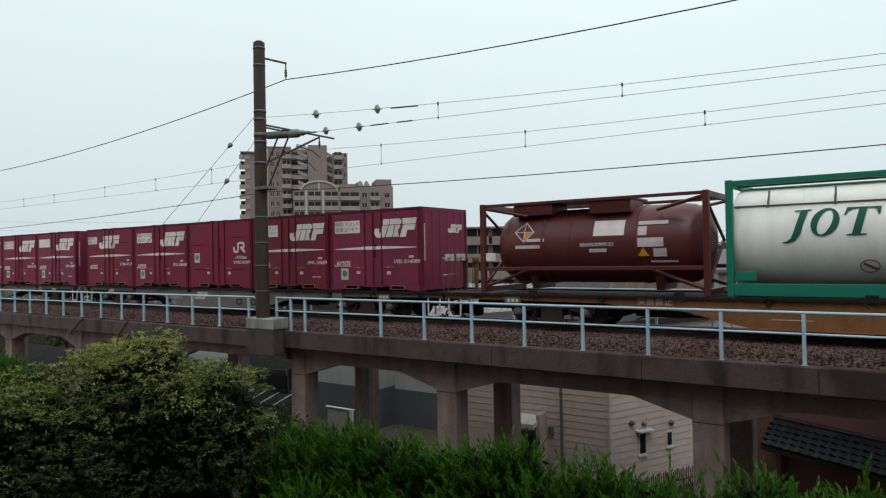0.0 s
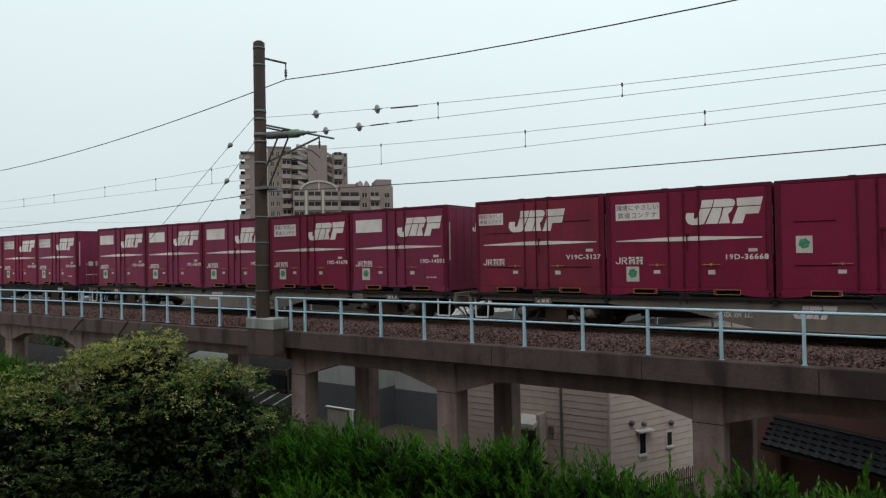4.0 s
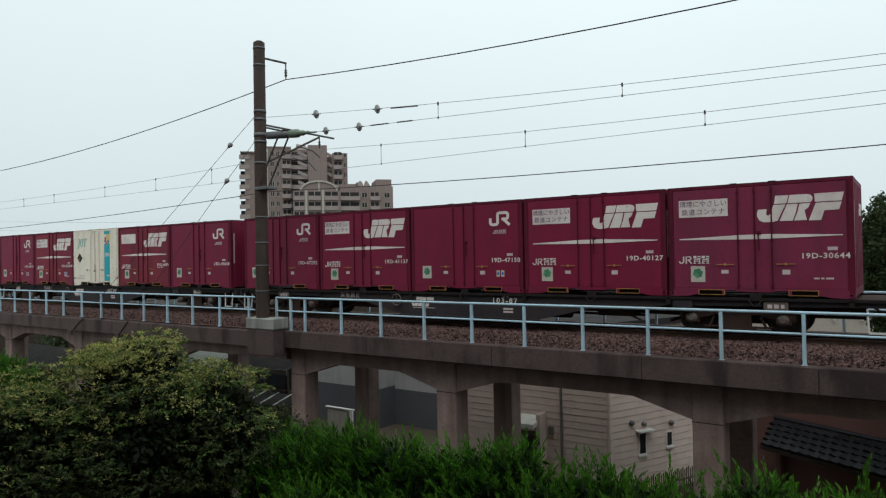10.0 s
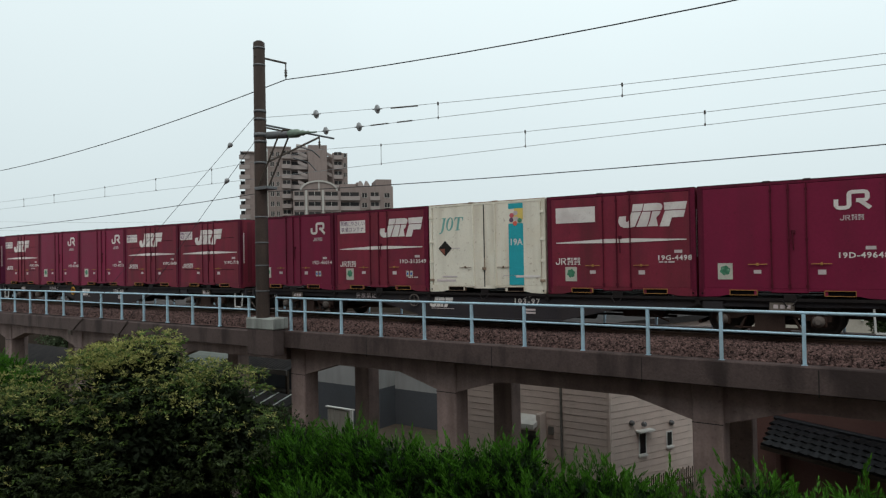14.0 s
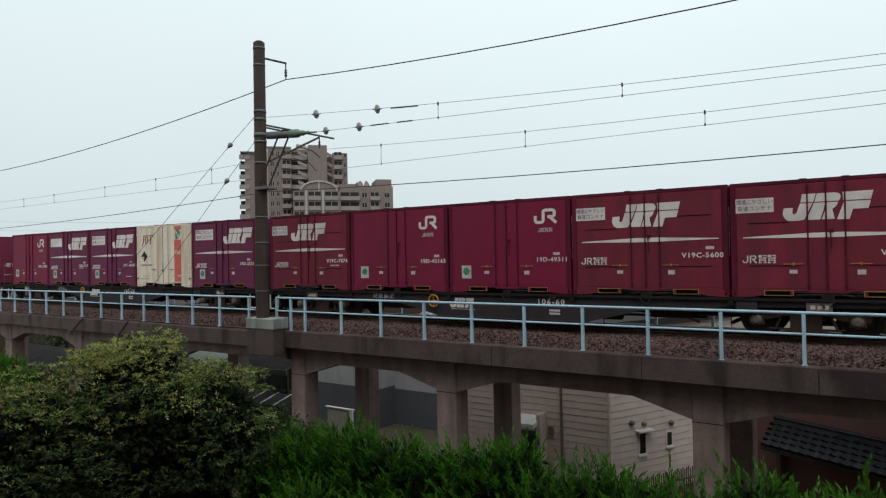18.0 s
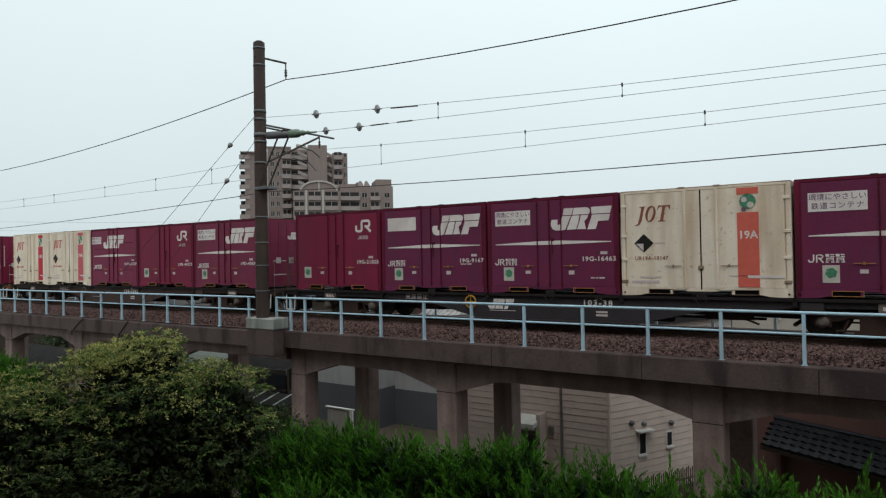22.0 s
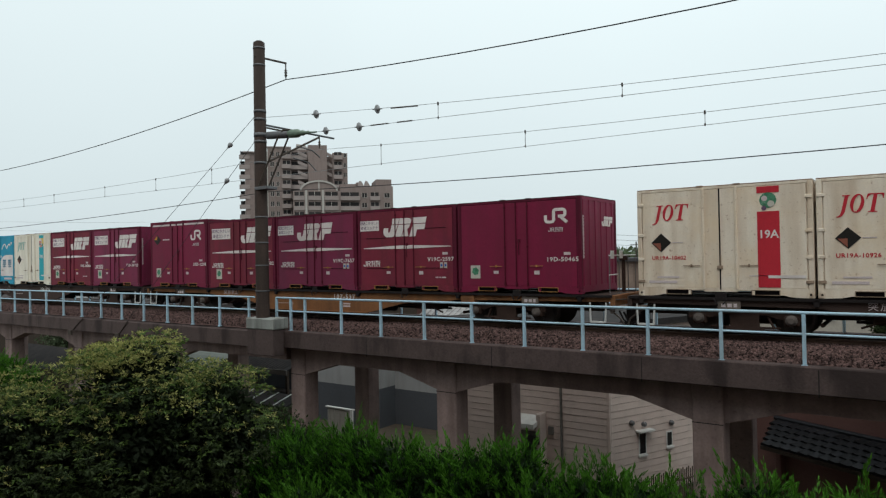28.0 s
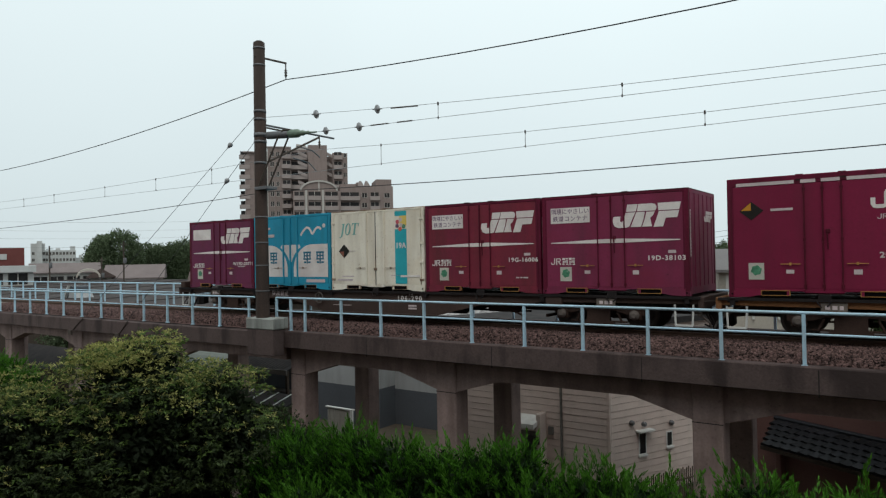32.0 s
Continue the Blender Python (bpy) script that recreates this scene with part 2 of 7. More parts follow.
# ---- railings ----
def railing(name, y, z, xs, ends, label):
    r = thing(name, label, "railing", "viaduct railings")
    x0, x1 = ends
    for h, rad in ((1.02, 0.032), (0.60, 0.026)):
        part("handrail" if h > 1 else "mid_rail", Shape().rod((x0, y, z + h), (x1, y, z + h), rad, n=8), rail_paint, r)
    post = Shape().box(-0.033, 0.033, -0.033, 0.033, 0, 1.0).box(-0.055, 0.055, -0.055, 0.055, -0.03, -0.005).mesh("post")
    post.materials.append(rail_paint)
    rest = Shape()
    for x in xs:
        if -62 < x < 6:
            part("post", post, rail_paint, r).location = (x, y, z)
        else:
            rest.box(x - 0.033, x + 0.033, y - 0.033, y + 0.033, z - 0.02, z + 1.0)
    if rest.v:
        tagged(part("far_posts", rest, rail_paint, r), kind="stuff")
    return r


railing("railing", 15.03, 6.25, [-17.08, -16.42] + [-15.78 + 1.547 * i for i in range(137)], (-17.1, 198.0), "pale blue painted steel railing on the viaduct edge")
railing("railing", 15.03, 6.25, [-18.45 - 1.552 * i for i in range(119)], (-18.15, -203.5), "pale blue painted steel railing on the viaduct edge")
railing("railing", 19.45, 6.43, [196.5 - 1.547 * i for i in range(258)], (-203.0, 198.0), "pale blue painted steel railing along the far viaduct edge")

# ---- track ----
bed = Shape()
NX = 800
prof = [(15.16, 6.20), (15.40, 6.33), (15.75, 6.43), (16.3, 6.47), (17.2, 6.46), (18.2, 6.47), (18.8, 6.42), (19.27, 6.36)]
rows = []
for i in range(NX + 1):
    x = VIA_X0 + (VIA_X1 - VIA_X0) * i / NX
    rows.append([(x, y, z + 0.03 * noise.noise((x * 0.8, y * 2, 0))) for y, z in prof])
flat = [p for r in rows for p in r]
M = len(prof)
bed.add(flat, [(i * M + j, (i + 1) * M + j, (i + 1) * M + j + 1, i * M + j + 1) for i in range(NX) for j in range(M - 1)])
ballast_bed = thing("ballast_bed", "reddish brown crushed stone ballast bed of the track", "ballast", kind="stuff", shape=bed, material=stone)

rng = random.Random(7)
stones = Shape()
ICO = [(0, 0, 1), (0.9, 0, 0.1), (0.2, 0.85, 0.1), (-0.8, 0.5, 0.0), (-0.7, -0.6, 0.1), (0.3, -0.9, 0.05), (0, 0, -0.8)]
ICO_F = [(0, 1, 2), (0, 2, 3), (0, 3, 4), (0, 4, 5), (0, 5, 1), (6, 2, 1), (6, 3, 2), (6, 4, 3), (6, 5, 4), (6, 1, 5)]
for i in range(44000):
    x = 0.5 - 40.0 * rng.random() ** 1.35
    y = 15.2 + 1.45 * rng.random()
    z = float(np.interp(y, [p[0] for p in prof], [p[1] for p in prof]))
    s = rng.uniform(0.022, 0.050)
    e = Euler((rng.random() * 6.3, rng.random() * 6.3, rng.random() * 6.3)).to_matrix()
    stones.add([tuple(Vector((x, y, z + 0.01)) + e @ Vector(c) * s * rng.uniform(0.7, 1.2)) for c in ICO], ICO_F)
thing("ballast_stones", "loose reddish brown crushed ballast stones beside the track", "ballast", kind="stuff", shape=stones.mesh("ballast_stones", fix=False), material=stone)

track = thing("railway_track", "worn steel rails on concrete sleepers in ballast", "railway track", kind="structure")
for s in (-1, 1):
    y = TRACK_Y + s * 0.5685
    part("rail", Shape().slab([(y - 0.063, 6.45), (y + 0.063, 6.45), (y + 0.02, 6.475), (y + 0.012, 6.55), (y + 0.033, 6.57), (y + 0.030, 6.60), (y - 0.030, 6.60), (y - 0.033, 6.57), (y - 0.012, 6.55), (y - 0.02, 6.475)],
                              lambda u, v, w: (VIA_X0 + w, u, v), VIA_X1 - VIA_X0), steel_rust, track)
sl = Shape().cbox(-0.12, 0.12, TRACK_Y - 1.0, TRACK_Y + 1.0, 6.30, 6.485, 0.02).mesh("sleeper")
sl.materials.append(sleeper_c)
for i in range(130):
    part("sleeper", sl, sleeper_c, track).location = (10.0 - 0.62 * i, 0, 0)
rest = Shape()
for i in range(300):
    for x in (10.62 + 0.62 * i, 10.0 - 0.62 * (130 + i)):
        if VIA_X0 + 1 < x < VIA_X1 - 1:
            rest.box(x - 0.12, x + 0.12, TRACK_Y - 1.0, TRACK_Y + 1.0, 6.30, 6.485)
tagged(part("far_sleepers", rest, sleeper_c, track), kind="stuff")


# ---- train: materials ----
maroon = paint("maroon_container_paint", (0.192, 0.012, 0.045), 0.55, fine=22, coarse=1.6, vary=0.14, per_object=0.05, stain=(0.130, 0.016, 0.036), stain_amount=0.5, streak=True, bump=0.06, spec=0.22, specks=(0.105, 0.012, 0.026))
plum = paint("faded_plum_container_paint", (0.196, 0.025, 0.066), 0.6, fine=22, coarse=1.6, vary=0.16, per_object=0.08, stain=(0.115, 0.028, 0.050), stain_amount=0.6, streak=True, bump=0.06, spec=0.22, specks=(0.085, 0.018, 0.032), blotch=(0.195, 0.020, 0.050))
rustred = paint("dull_rust_red_container_paint", (0.196, 0.023, 0.043), 0.65, fine=22, coarse=1.6, vary=0.18, per_object=0.08, stain=(0.095, 0.024, 0.028), stain_amount=0.65, streak=True, bump=0.07, spec=0.2, specks=(0.070, 0.018, 0.018), blotch=(0.135, 0.020, 0.045))
violet = paint("dusky_violet_container_paint", (0.142, 0.021, 0.066), 0.6, fine=22, coarse=1.6, vary=0.16, per_object=0.06, stain=(0.095, 0.024, 0.048), stain_amount=0.6, streak=True, bump=0.06, spec=0.22, specks=(0.070, 0.016, 0.030), blotch=(0.165, 0.020, 0.050))
edge_maroon = paint("grimy_maroon_edge", (0.130, 0.010, 0.032), 0.65, fine=22, coarse=1.6, vary=0.3, stain=(0.035, 0.008, 0.012), stain_amount=0.7, streak=True, spec=0.15)
# darkened for grime and for the shadow lines along the lock rods
rod_maroon = paint("grime_shadow_maroon", (0.088, 0.009, 0.020), 0.6, vary=0.3, spec=0.15)
ivory = paint("ivory_container_paint", (0.80, 0.70, 0.58), 0.5, fine=30, coarse=1.5, vary=0.1, stain=(0.44, 0.29, 0.17), stain_amount=0.65, streak=True, bump=0.05, specks=(0.30, 0.15, 0.07), blotch=(0.74, 0.58, 0.40), spec=0.4)
pale_ivory = paint("pale_ivory_container_paint", (0.80, 0.74, 0.63), 0.5, fine=30, coarse=1.5, vary=0.1, stain=(0.44, 0.36, 0.26), stain_amount=0.55, streak=True, bump=0.05, specks=(0.32, 0.20, 0.12), blotch=(0.72, 0.62, 0.48), spec=0.4)
rusty_edge = paint("rust_stained_edge_paint", (0.30, 0.22, 0.16), 0.7, fine=30, coarse=4, vary=0.35, stain=(0.10, 0.05, 0.03), stain_amount=0.7)
azure = paint("azure_container_paint", (0.022, 0.29, 0.44), 0.5, fine=30, coarse=1.5, vary=0.14, stain=(0.03, 0.20, 0.27), stain_amount=0.5, streak=True, bump=0.05, specks=(0.02, 0.13, 0.19))
roof_grime = paint("grimy_roof_paint", (0.045, 0.018, 0.020), 0.8, vary=0.3)
# for gaskets, and painted on as the shade of pocket, casting and vent holes
dark_gap = paint("black_gasket_and_hole_shade", (0.006, 0.004, 0.005), 0.9, vary=0.2, bump=0, spec=0.1)
white_mark = paint("white_marking_paint", (0.72, 0.66, 0.63), 0.6, fine=40, coarse=3, vary=0.12, stain=(0.50, 0.41, 0.40), stain_amount=0.45, bump=0.02, specks=(0.48, 0.36, 0.36))
dull_mark = paint("dusty_marking_paint", (0.56, 0.47, 0.47), 0.7, fine=40, coarse=3, vary=0.2, bump=0.02)
faint_mark = paint("worn_faint_lettering", (0.27, 0.225, 0.205), 0.8, fine=40, coarse=3, vary=0.35, bump=0.02)
ink = paint("dark_purple_lettering", (0.155, 0.09, 0.15), 0.6, vary=0.15, bump=0)
yellow = paint("yellow_handle_paint", (0.38, 0.19, 0.06), 0.6, vary=0.35)
wheel_yellow = paint("orange_yellow_wheel_paint", (0.50, 0.25, 0.035), 0.6, vary=0.2)
sticker_green = paint("green_sticker", (0.07, 0.22, 0.13), 0.5, fine=14, coarse=9, vary=0.5, bump=0, specks=(0.42, 0.47, 0.40))
sticker_pale = paint("pale_sticker", (0.50, 0.47, 0.41), 0.5, vary=0.2, bump=0)
orange_mark = paint("orange_marking", (0.55, 0.24, 0.03), 0.5, vary=0.15, bump=0)
black_mark = paint("black_marking", (0.02, 0.018, 0.016), 0.5, vary=0.2, bump=0)
pale_yellow = paint("pale_yellow_marking", (0.70, 0.52, 0.14), 0.5, vary=0.15, bump=0)
red_mark = paint("red_marking", (0.50, 0.03, 0.045), 0.5, vary=0.12, bump=0)
pink_mark = paint("faded_pink_marking", (0.55, 0.11, 0.13), 0.5, vary=0.12, bump=0)
coral_mark = paint("faded_coral_marking", (0.62, 0.13, 0.095), 0.5, vary=0.12, bump=0)
teal_mark = paint("teal_marking", (0.03, 0.36, 0.42), 0.5, vary=0.15, bump=0)
logo_teal = paint("pale_teal_logo_paint", (0.20, 0.42, 0.38), 0.5, vary=0.15, bump=0)
logo_green = paint("dark_green_logo_paint", (0.015, 0.10, 0.075), 0.5, vary=0.12, bump=0)
logo_brown = paint("brown_logo_paint", (0.26, 0.09, 0.06), 0.5, vary=0.12, bump=0)
blue_mark = paint("blue_marking", (0.03, 0.10, 0.38), 0.5, vary=0.15, bump=0)
navy = paint("navy_lettering", (0.02, 0.15, 0.24), 0.5, vary=0.15, bump=0)
under_grey = paint("dusty_grey_underframe", (0.170, 0.138, 0.118), 0.85, fine=25, coarse=1.5, vary=0.2, stain=(0.09, 0.075, 0.06), stain_amount=0.6, streak=True)
under_blue = paint("grimy_blue_grey_underframe", (0.036, 0.031, 0.035), 0.85, fine=25, coarse=1.5, vary=0.3, stain=(0.050, 0.038, 0.033), stain_amount=0.5, streak=True)
under_brown = paint("dusty_brown_underframe", (0.062, 0.040, 0.034), 0.85, fine=25, coarse=1.5, vary=0.25, stain=(0.05, 0.035, 0.03), stain_amount=0.6, streak=True)
under_orange = paint("orange_brown_underframe", (0.24, 0.105, 0.045), 0.85, fine=25, coarse=1.5, vary=0.25, stain=(0.09, 0.05, 0.03), stain_amount=0.6, streak=True)
grime = paint("black_dust_and_shade", (0.018, 0.014, 0.014), 0.8, vary=0.35)
dark_brown = paint("dark_brown_grime", (0.050, 0.030, 0.024), 0.85, vary=0.3)
dusty_hub = paint("dusty_axle_box", (0.115, 0.095, 0.085), 0.8, vary=0.3)
wheel_steel = paint("worn_wheel_steel", (0.085, 0.075, 0.07), 0.55, 0.6, vary=0.3)
step_white = paint("white_step_paint", (0.55, 0.54, 0.52), 0.5, vary=0.15)
galvanised_rail = paint("dull_grey_handrail", (0.12, 0.11, 0.105), 0.6, vary=0.25)
rail_brown = paint("rusty_brown_handrail", (0.17, 0.075, 0.03), 0.7, vary=0.3)
tank_brown = paint("brown_tank_paint", (0.102, 0.022, 0.019), 0.38, fine=25, coarse=1.2, vary=0.14, stain=(0.07, 0.024, 0.022), stain_amount=0.5, streak=True, bump=0.04, spec=0.4)
tank_white = paint("white_tank_shell", (0.88, 0.87, 0.84), 0.38, fine=25, coarse=1.2, vary=0.06, stain=(0.62, 0.61, 0.58), stain_amount=0.4, streak=True, bump=0.03, spec=0.4)
frame_green = paint("green_tank_frame_paint", (0.007, 0.185, 0.118), 0.45, vary=0.12, stain=(0.02, 0.12, 0.06), stain_amount=0.4, streak=True, bump=0.04, spec=0.4)

REDS = (maroon, plum, rustred, violet)
MESHES = {}


def shared(key, make, material):
    """One mesh for all alike pieces of one material."""
    k = (key, material.name)
    if k not in MESHES:
        me = make() if callable(make) else make
        me = me.mesh(key.split("/")[0]) if isinstance(me, Shape) else me.copy()
        me.materials.clear()
        me.materials.append(material)
        MESHES[k] = me
    return MESHES[k]


def plate(*rects, lift=0.0):
    s = Shape()
    for x0, x1, z0, z1 in rects:
        s.box(x0, x1, -1.2300 - lift, -1.224, z0, z1)
    return s


def outline_plate(*outlines, lift=0.0):
    s = Shape()
    for o in outlines:
        s.slab(o, lambda u, v, w: (u, -1.224 - w, v), 0.006 + lift)
    return s


def stroke(pts, width):
    """A bent band of even width along a line, as quads."""
    out = []
    for (a, b), (c, d) in zip(pts, pts[1:]):
        l = math.hypot(c - a, d - b) or 1
        nx, ny = -(d - b) / l * width / 2, (c - a) / l * width / 2
        ex, ey = (c - a) / l * width * 0.2, (d - b) / l * width * 0.2
        out.append([(a + nx - ex, b + ny - ey), (c + nx + ex, d + ny + ey), (c - nx + ex, d - ny + ey), (a - nx - ex, b - ny - ey)])
    return out


def ribbon(pts, width):
    """The closed outline of a bent band of even width."""
    lo, hi = [], []
    for i, (x, z) in enumerate(pts):
        a, b = pts[max(i - 1, 0)], pts[min(i + 1, len(pts) - 1)]
        l = math.hypot(b[0] - a[0], b[1] - a[1])
        nx, nz = -(b[1] - a[1]) / l * width / 2, (b[0] - a[0]) / l * width / 2
        lo.append((x + nx, z + nz))
        hi.append((x - nx, z - nz))
    return lo + hi[::-1]


def fine_pieces(quads, step=0.05):
    """Cuts bands into short pieces, to follow a curved shell."""
    out = []
    for a, b, c, d in quads:
        n = max(1, int(math.hypot(b[0] - a[0], b[1] - a[1]) / step))
        mix = lambda p, q, t: (p[0] + (q[0] - p[0]) * t, p[1] + (q[1] - p[1]) * t)
        out += [[mix(a, b, i / n), mix(a, b, (i + 1) / n), mix(d, c, (i + 1) / n), mix(d, c, i / n)] for i in range(n)]
    return out


def moved(outlines, x, z, k=1.0):
    return [[(x + k * u, z + k * v) for u, v in o] for o in outlines]


# slanted freight mark: a hook and two flags cut by thin slits
WIDE_MARK = [[(0.03, 0.276), (0.20, 0.279), (0.19, 0.17), (0.20, 0.145), (0.235, 0.140), (0.27, 0.175), (0.335, 0.362), (0.572, 0.362), (0.51, 0.24), (0.41, 0.02), (0.31, 0.0), (0.14, 0.0), (0.053, 0.042), (0.008, 0.13), (0.008, 0.20)],
             [(0.345, 0.383), (0.583, 0.383), (0.63, 0.555), (0.375, 0.555)],
             [(0.448, 0.012), (0.70, 0.012), (0.76, 0.18), (0.80, 0.362), (0.597, 0.362)],
             [(0.607, 0.383), (0.648, 0.555), (0.97, 0.555), (1.045, 0.535), (1.08, 0.48), (1.07, 0.425), (1.045, 0.383)],
             [(0.835, 0.362), (0.79, 0.18), (0.725, 0.012), (0.965, 0.012), (0.925, 0.215), (1.00, 0.28), (1.035, 0.362)],
             [(1.00, 0.0), (1.224, 0.0), (1.29, 0.20), (1.553, 0.203), (1.60, 0.362), (1.135, 0.362)],
             [(1.12, 0.383), (1.60, 0.383), (1.645, 0.56), (1.11, 0.555)]]
# bent double band: a hook and a loop with a leg
BENT_MARK = ribbon([(0.045, 0.25), (0.045, 0.10), (0.075, 0.055), (0.12, 0.045), (0.22, 0.045), (0.265, 0.06), (0.29, 0.10), (0.29, 0.36), (0.305, 0.395), (0.34, 0.41), (0.56, 0.41), (0.605, 0.395), (0.625, 0.36), (0.625, 0.26), (0.605, 0.225), (0.56, 0.21), (0.42, 0.21)], 0.088)
BENT_LEG = ribbon([(0.46, 0.23), (0.68, 0.02)], 0.088)
# three slanted marks: hook, ring, post with a bar
HOOK = [(0.134, 0.435), (0.312, 0.443), (0.308, 0.426), (0.275, 0.418), (0.215, 0.20), (0.185, 0.10), (0.13, 0.03), (0.06, 0.0), (0.0, 0.002), (0.004, 0.02), (0.044, 0.025), (0.088, 0.06), (0.12, 0.15), (0.195, 0.42), (0.133, 0.417)]
RING_OUT = [(0.453 + 0.148 * math.cos(i * math.pi / 12) + 0.03 * math.sin(i * math.pi / 12), 0.265 + 0.185 * math.sin(i * math.pi / 12)) for i in range(25)]
RING_IN = [(0.453 + 0.072 * math.cos(i * math.pi / 12) + 0.045 * math.sin(i * math.pi / 12), 0.265 + 0.160 * math.sin(i * math.pi / 12)) for i in range(25)]
POST = [(0.68, 0.447), (1.02, 0.445), (1.006, 0.345), (0.986, 0.345), (0.975, 0.405), (0.95, 0.425), (0.88, 0.425), (0.81, 0.105), (0.872, 0.10), (0.868, 0.084), (0.668, 0.083), (0.672, 0.10), (0.725, 0.105), (0.80, 0.425), (0.735, 0.42), (0.69, 0.39), (0.665, 0.345), (0.645, 0.345)]
TRIPLE = {"hook_mark": [HOOK], "ring_mark": [[RING_OUT[i], RING_OUT[i + 1], RING_IN[i + 1], RING_IN[i]] for i in range(24)], "post_mark": [POST]}


def cut_rows(outline, rows=14):
    """Slices an outline into level strips that share their edges, to follow a curved shell."""
    b = bmesh.new()
    b.faces.new([b.verts.new((u, 0, v)) for u, v in outline])
    lo, hi = min(v for _, v in outline), max(v for _, v in outline)
    for i in range(1, rows):
        bmesh.ops.bisect_plane(b, geom=b.verts[:] + b.edges[:] + b.faces[:], plane_co=(0, 0, lo + (hi - lo) * i / rows), plane_no=(0, 0, 1))
    b.verts.index_update()
    out = [(q.co.x, q.co.z) for q in b.verts], [tuple(q.index for q in f.verts) for f in b.faces]
    b.free()
    return out


def box_shell(paint_mat, top_mat, c):
    """The common steel box: frame, doors, rods, pockets."""
    L, H = BOX_L / 2, BOX_H
    part("body", shared("body", lambda: Shape().cbox(-L + 0.02, L - 0.02, -1.185, 1.195, 0.13, H - 0.03, 0.015), paint_mat), paint_mat, c)
    part("roof", shared("roof", lambda: roof_shape(), top_mat), top_mat, c)
    edge = edge_maroon if paint_mat in REDS else paint_mat
    post = shared("corner_post", lambda: Shape().cbox(-0.055, 0.055, -0.055, 0.055, 0.0, H - 0.02, 0.012), edge)
    for x in (-L + 0.055, L - 0.055):
        for y in (-1.17, 1.17):
            part("corner_post", post, edge, c).location = (x, y, 0)
    part("end_panel", shared("end_panel", end_shape, paint_mat), paint_mat, c).location = (L - 0.03, 0, 0)
    part("end_sill", shared("end_sill", lambda: Shape().box(L - 0.05, L - 0.002, -1.12, 1.12, 0.04, 0.2), paint_mat), paint_mat, c)
    part("end_header", shared("end_header", lambda: Shape().box(L - 0.05, L - 0.002, -1.12, 1.12, 2.4, 2.48), paint_mat), paint_mat, c)
    door = shared("side_door", lambda: Shape().cbox(0.012, L - 0.13, -1.222, -1.18, 0.20, H - 0.09, 0.006), paint_mat)
    part("side_door", door, paint_mat, c)
    d2 = part("side_door", shared("side_door_left", lambda: Shape().cbox(-L + 0.13, -0.012, -1.222, -1.18, 0.20, H - 0.09, 0.006), paint_mat), paint_mat, c)
    for side in (1,):
        part("side_panel", shared("side_panel", lambda: Shape().cbox(-L + 0.1, L - 0.1, 1.19, 1.222, 0.2, H - 0.09, 0.006), paint_mat), paint_mat, c)
    part("top_rail", shared("top_rail", lambda: Shape().cbox(-L + 0.1, L - 0.1, -1.224, -1.12, H - 0.085, H - 0.02, 0.01), edge), edge, c)
    for k in (-1, 1):
        part("base_frame", shared("base_frame/%d" % k, lambda: base_shape(k), paint_mat), paint_mat, c)
        for x in (-L + 0.075, L - 0.075):
            casting = part("corner_casting", shared("corner_casting", lambda: Shape().cbox(-0.075, 0.075, -0.0875, 0.0875, 0.0, 0.13, 0.01), paint_mat), paint_mat, c)
            casting.location = (x, k * 1.1375, 0)
            if k < 0:
                part("casting_hole", shared("casting_hole", lambda: Shape().lathe([(0, 0.024), (0.012, 0.024)], (0, -0.089, 0.075), (0, 1, 0), 8), dark_gap), dark_gap, casting)
    seal = edge_maroon if paint_mat in REDS else dark_gap
    for x in (0.0, -L + 0.12, L - 0.12) if paint_mat in REDS else (0.0,):
        part("door_gasket", shared("door_gasket", lambda: Shape().box(-0.014, 0.014, -1.2235, -1.19, 0.16, H - 0.08), seal), seal, c).location = (x, 0, 0)


def roof_shape():
    L, H = BOX_L / 2, BOX_H
    s = Shape().cbox(-L, L, -1.222, 1.222, H - 0.035, H, 0.012)
    for x in (-0.42, 0.36):
        s.box(x - 0.07, x + 0.07, -1.228, -1.12, H - 0.03, H + 0.012)
    return s


def end_shape():
    line = [(-0.035, -1.12)]
    for i in range(6):
        y = -0.98 + i * 0.392
        line += [(-0.035, y - 0.12), (0.026, y - 0.075), (0.026, y + 0.075), (-0.035, y + 0.12)]
    line += [(-0.035, 1.12), (-0.06, 1.12), (-0.06, -1.12)]
    return Shape().slab(line, lambda u, v, w: (u, v, 0.2 + w), 2.2)


def base_shape(k):
    L = BOX_L / 2
    half = [(0.0, 0.20), (0.0, 0.115), (0.34, 0.115), (0.40, 0.15), (0.64, 0.15), (0.64, 0.05), (0.70, 0.05), (0.70, 0.15), (1.20, 0.15), (1.20, 0.05), (1.27, 0.05), (1.42, 0.015), (L - 0.1, 0.0), (L - 0.1, 0.20)]
    pts = half[1:] + [(-u, v) for u, v in half[:0:-1]]
    return Shape().slab(pts, lambda u, v, w: (u, k * (1.221 - w), v), 0.05)


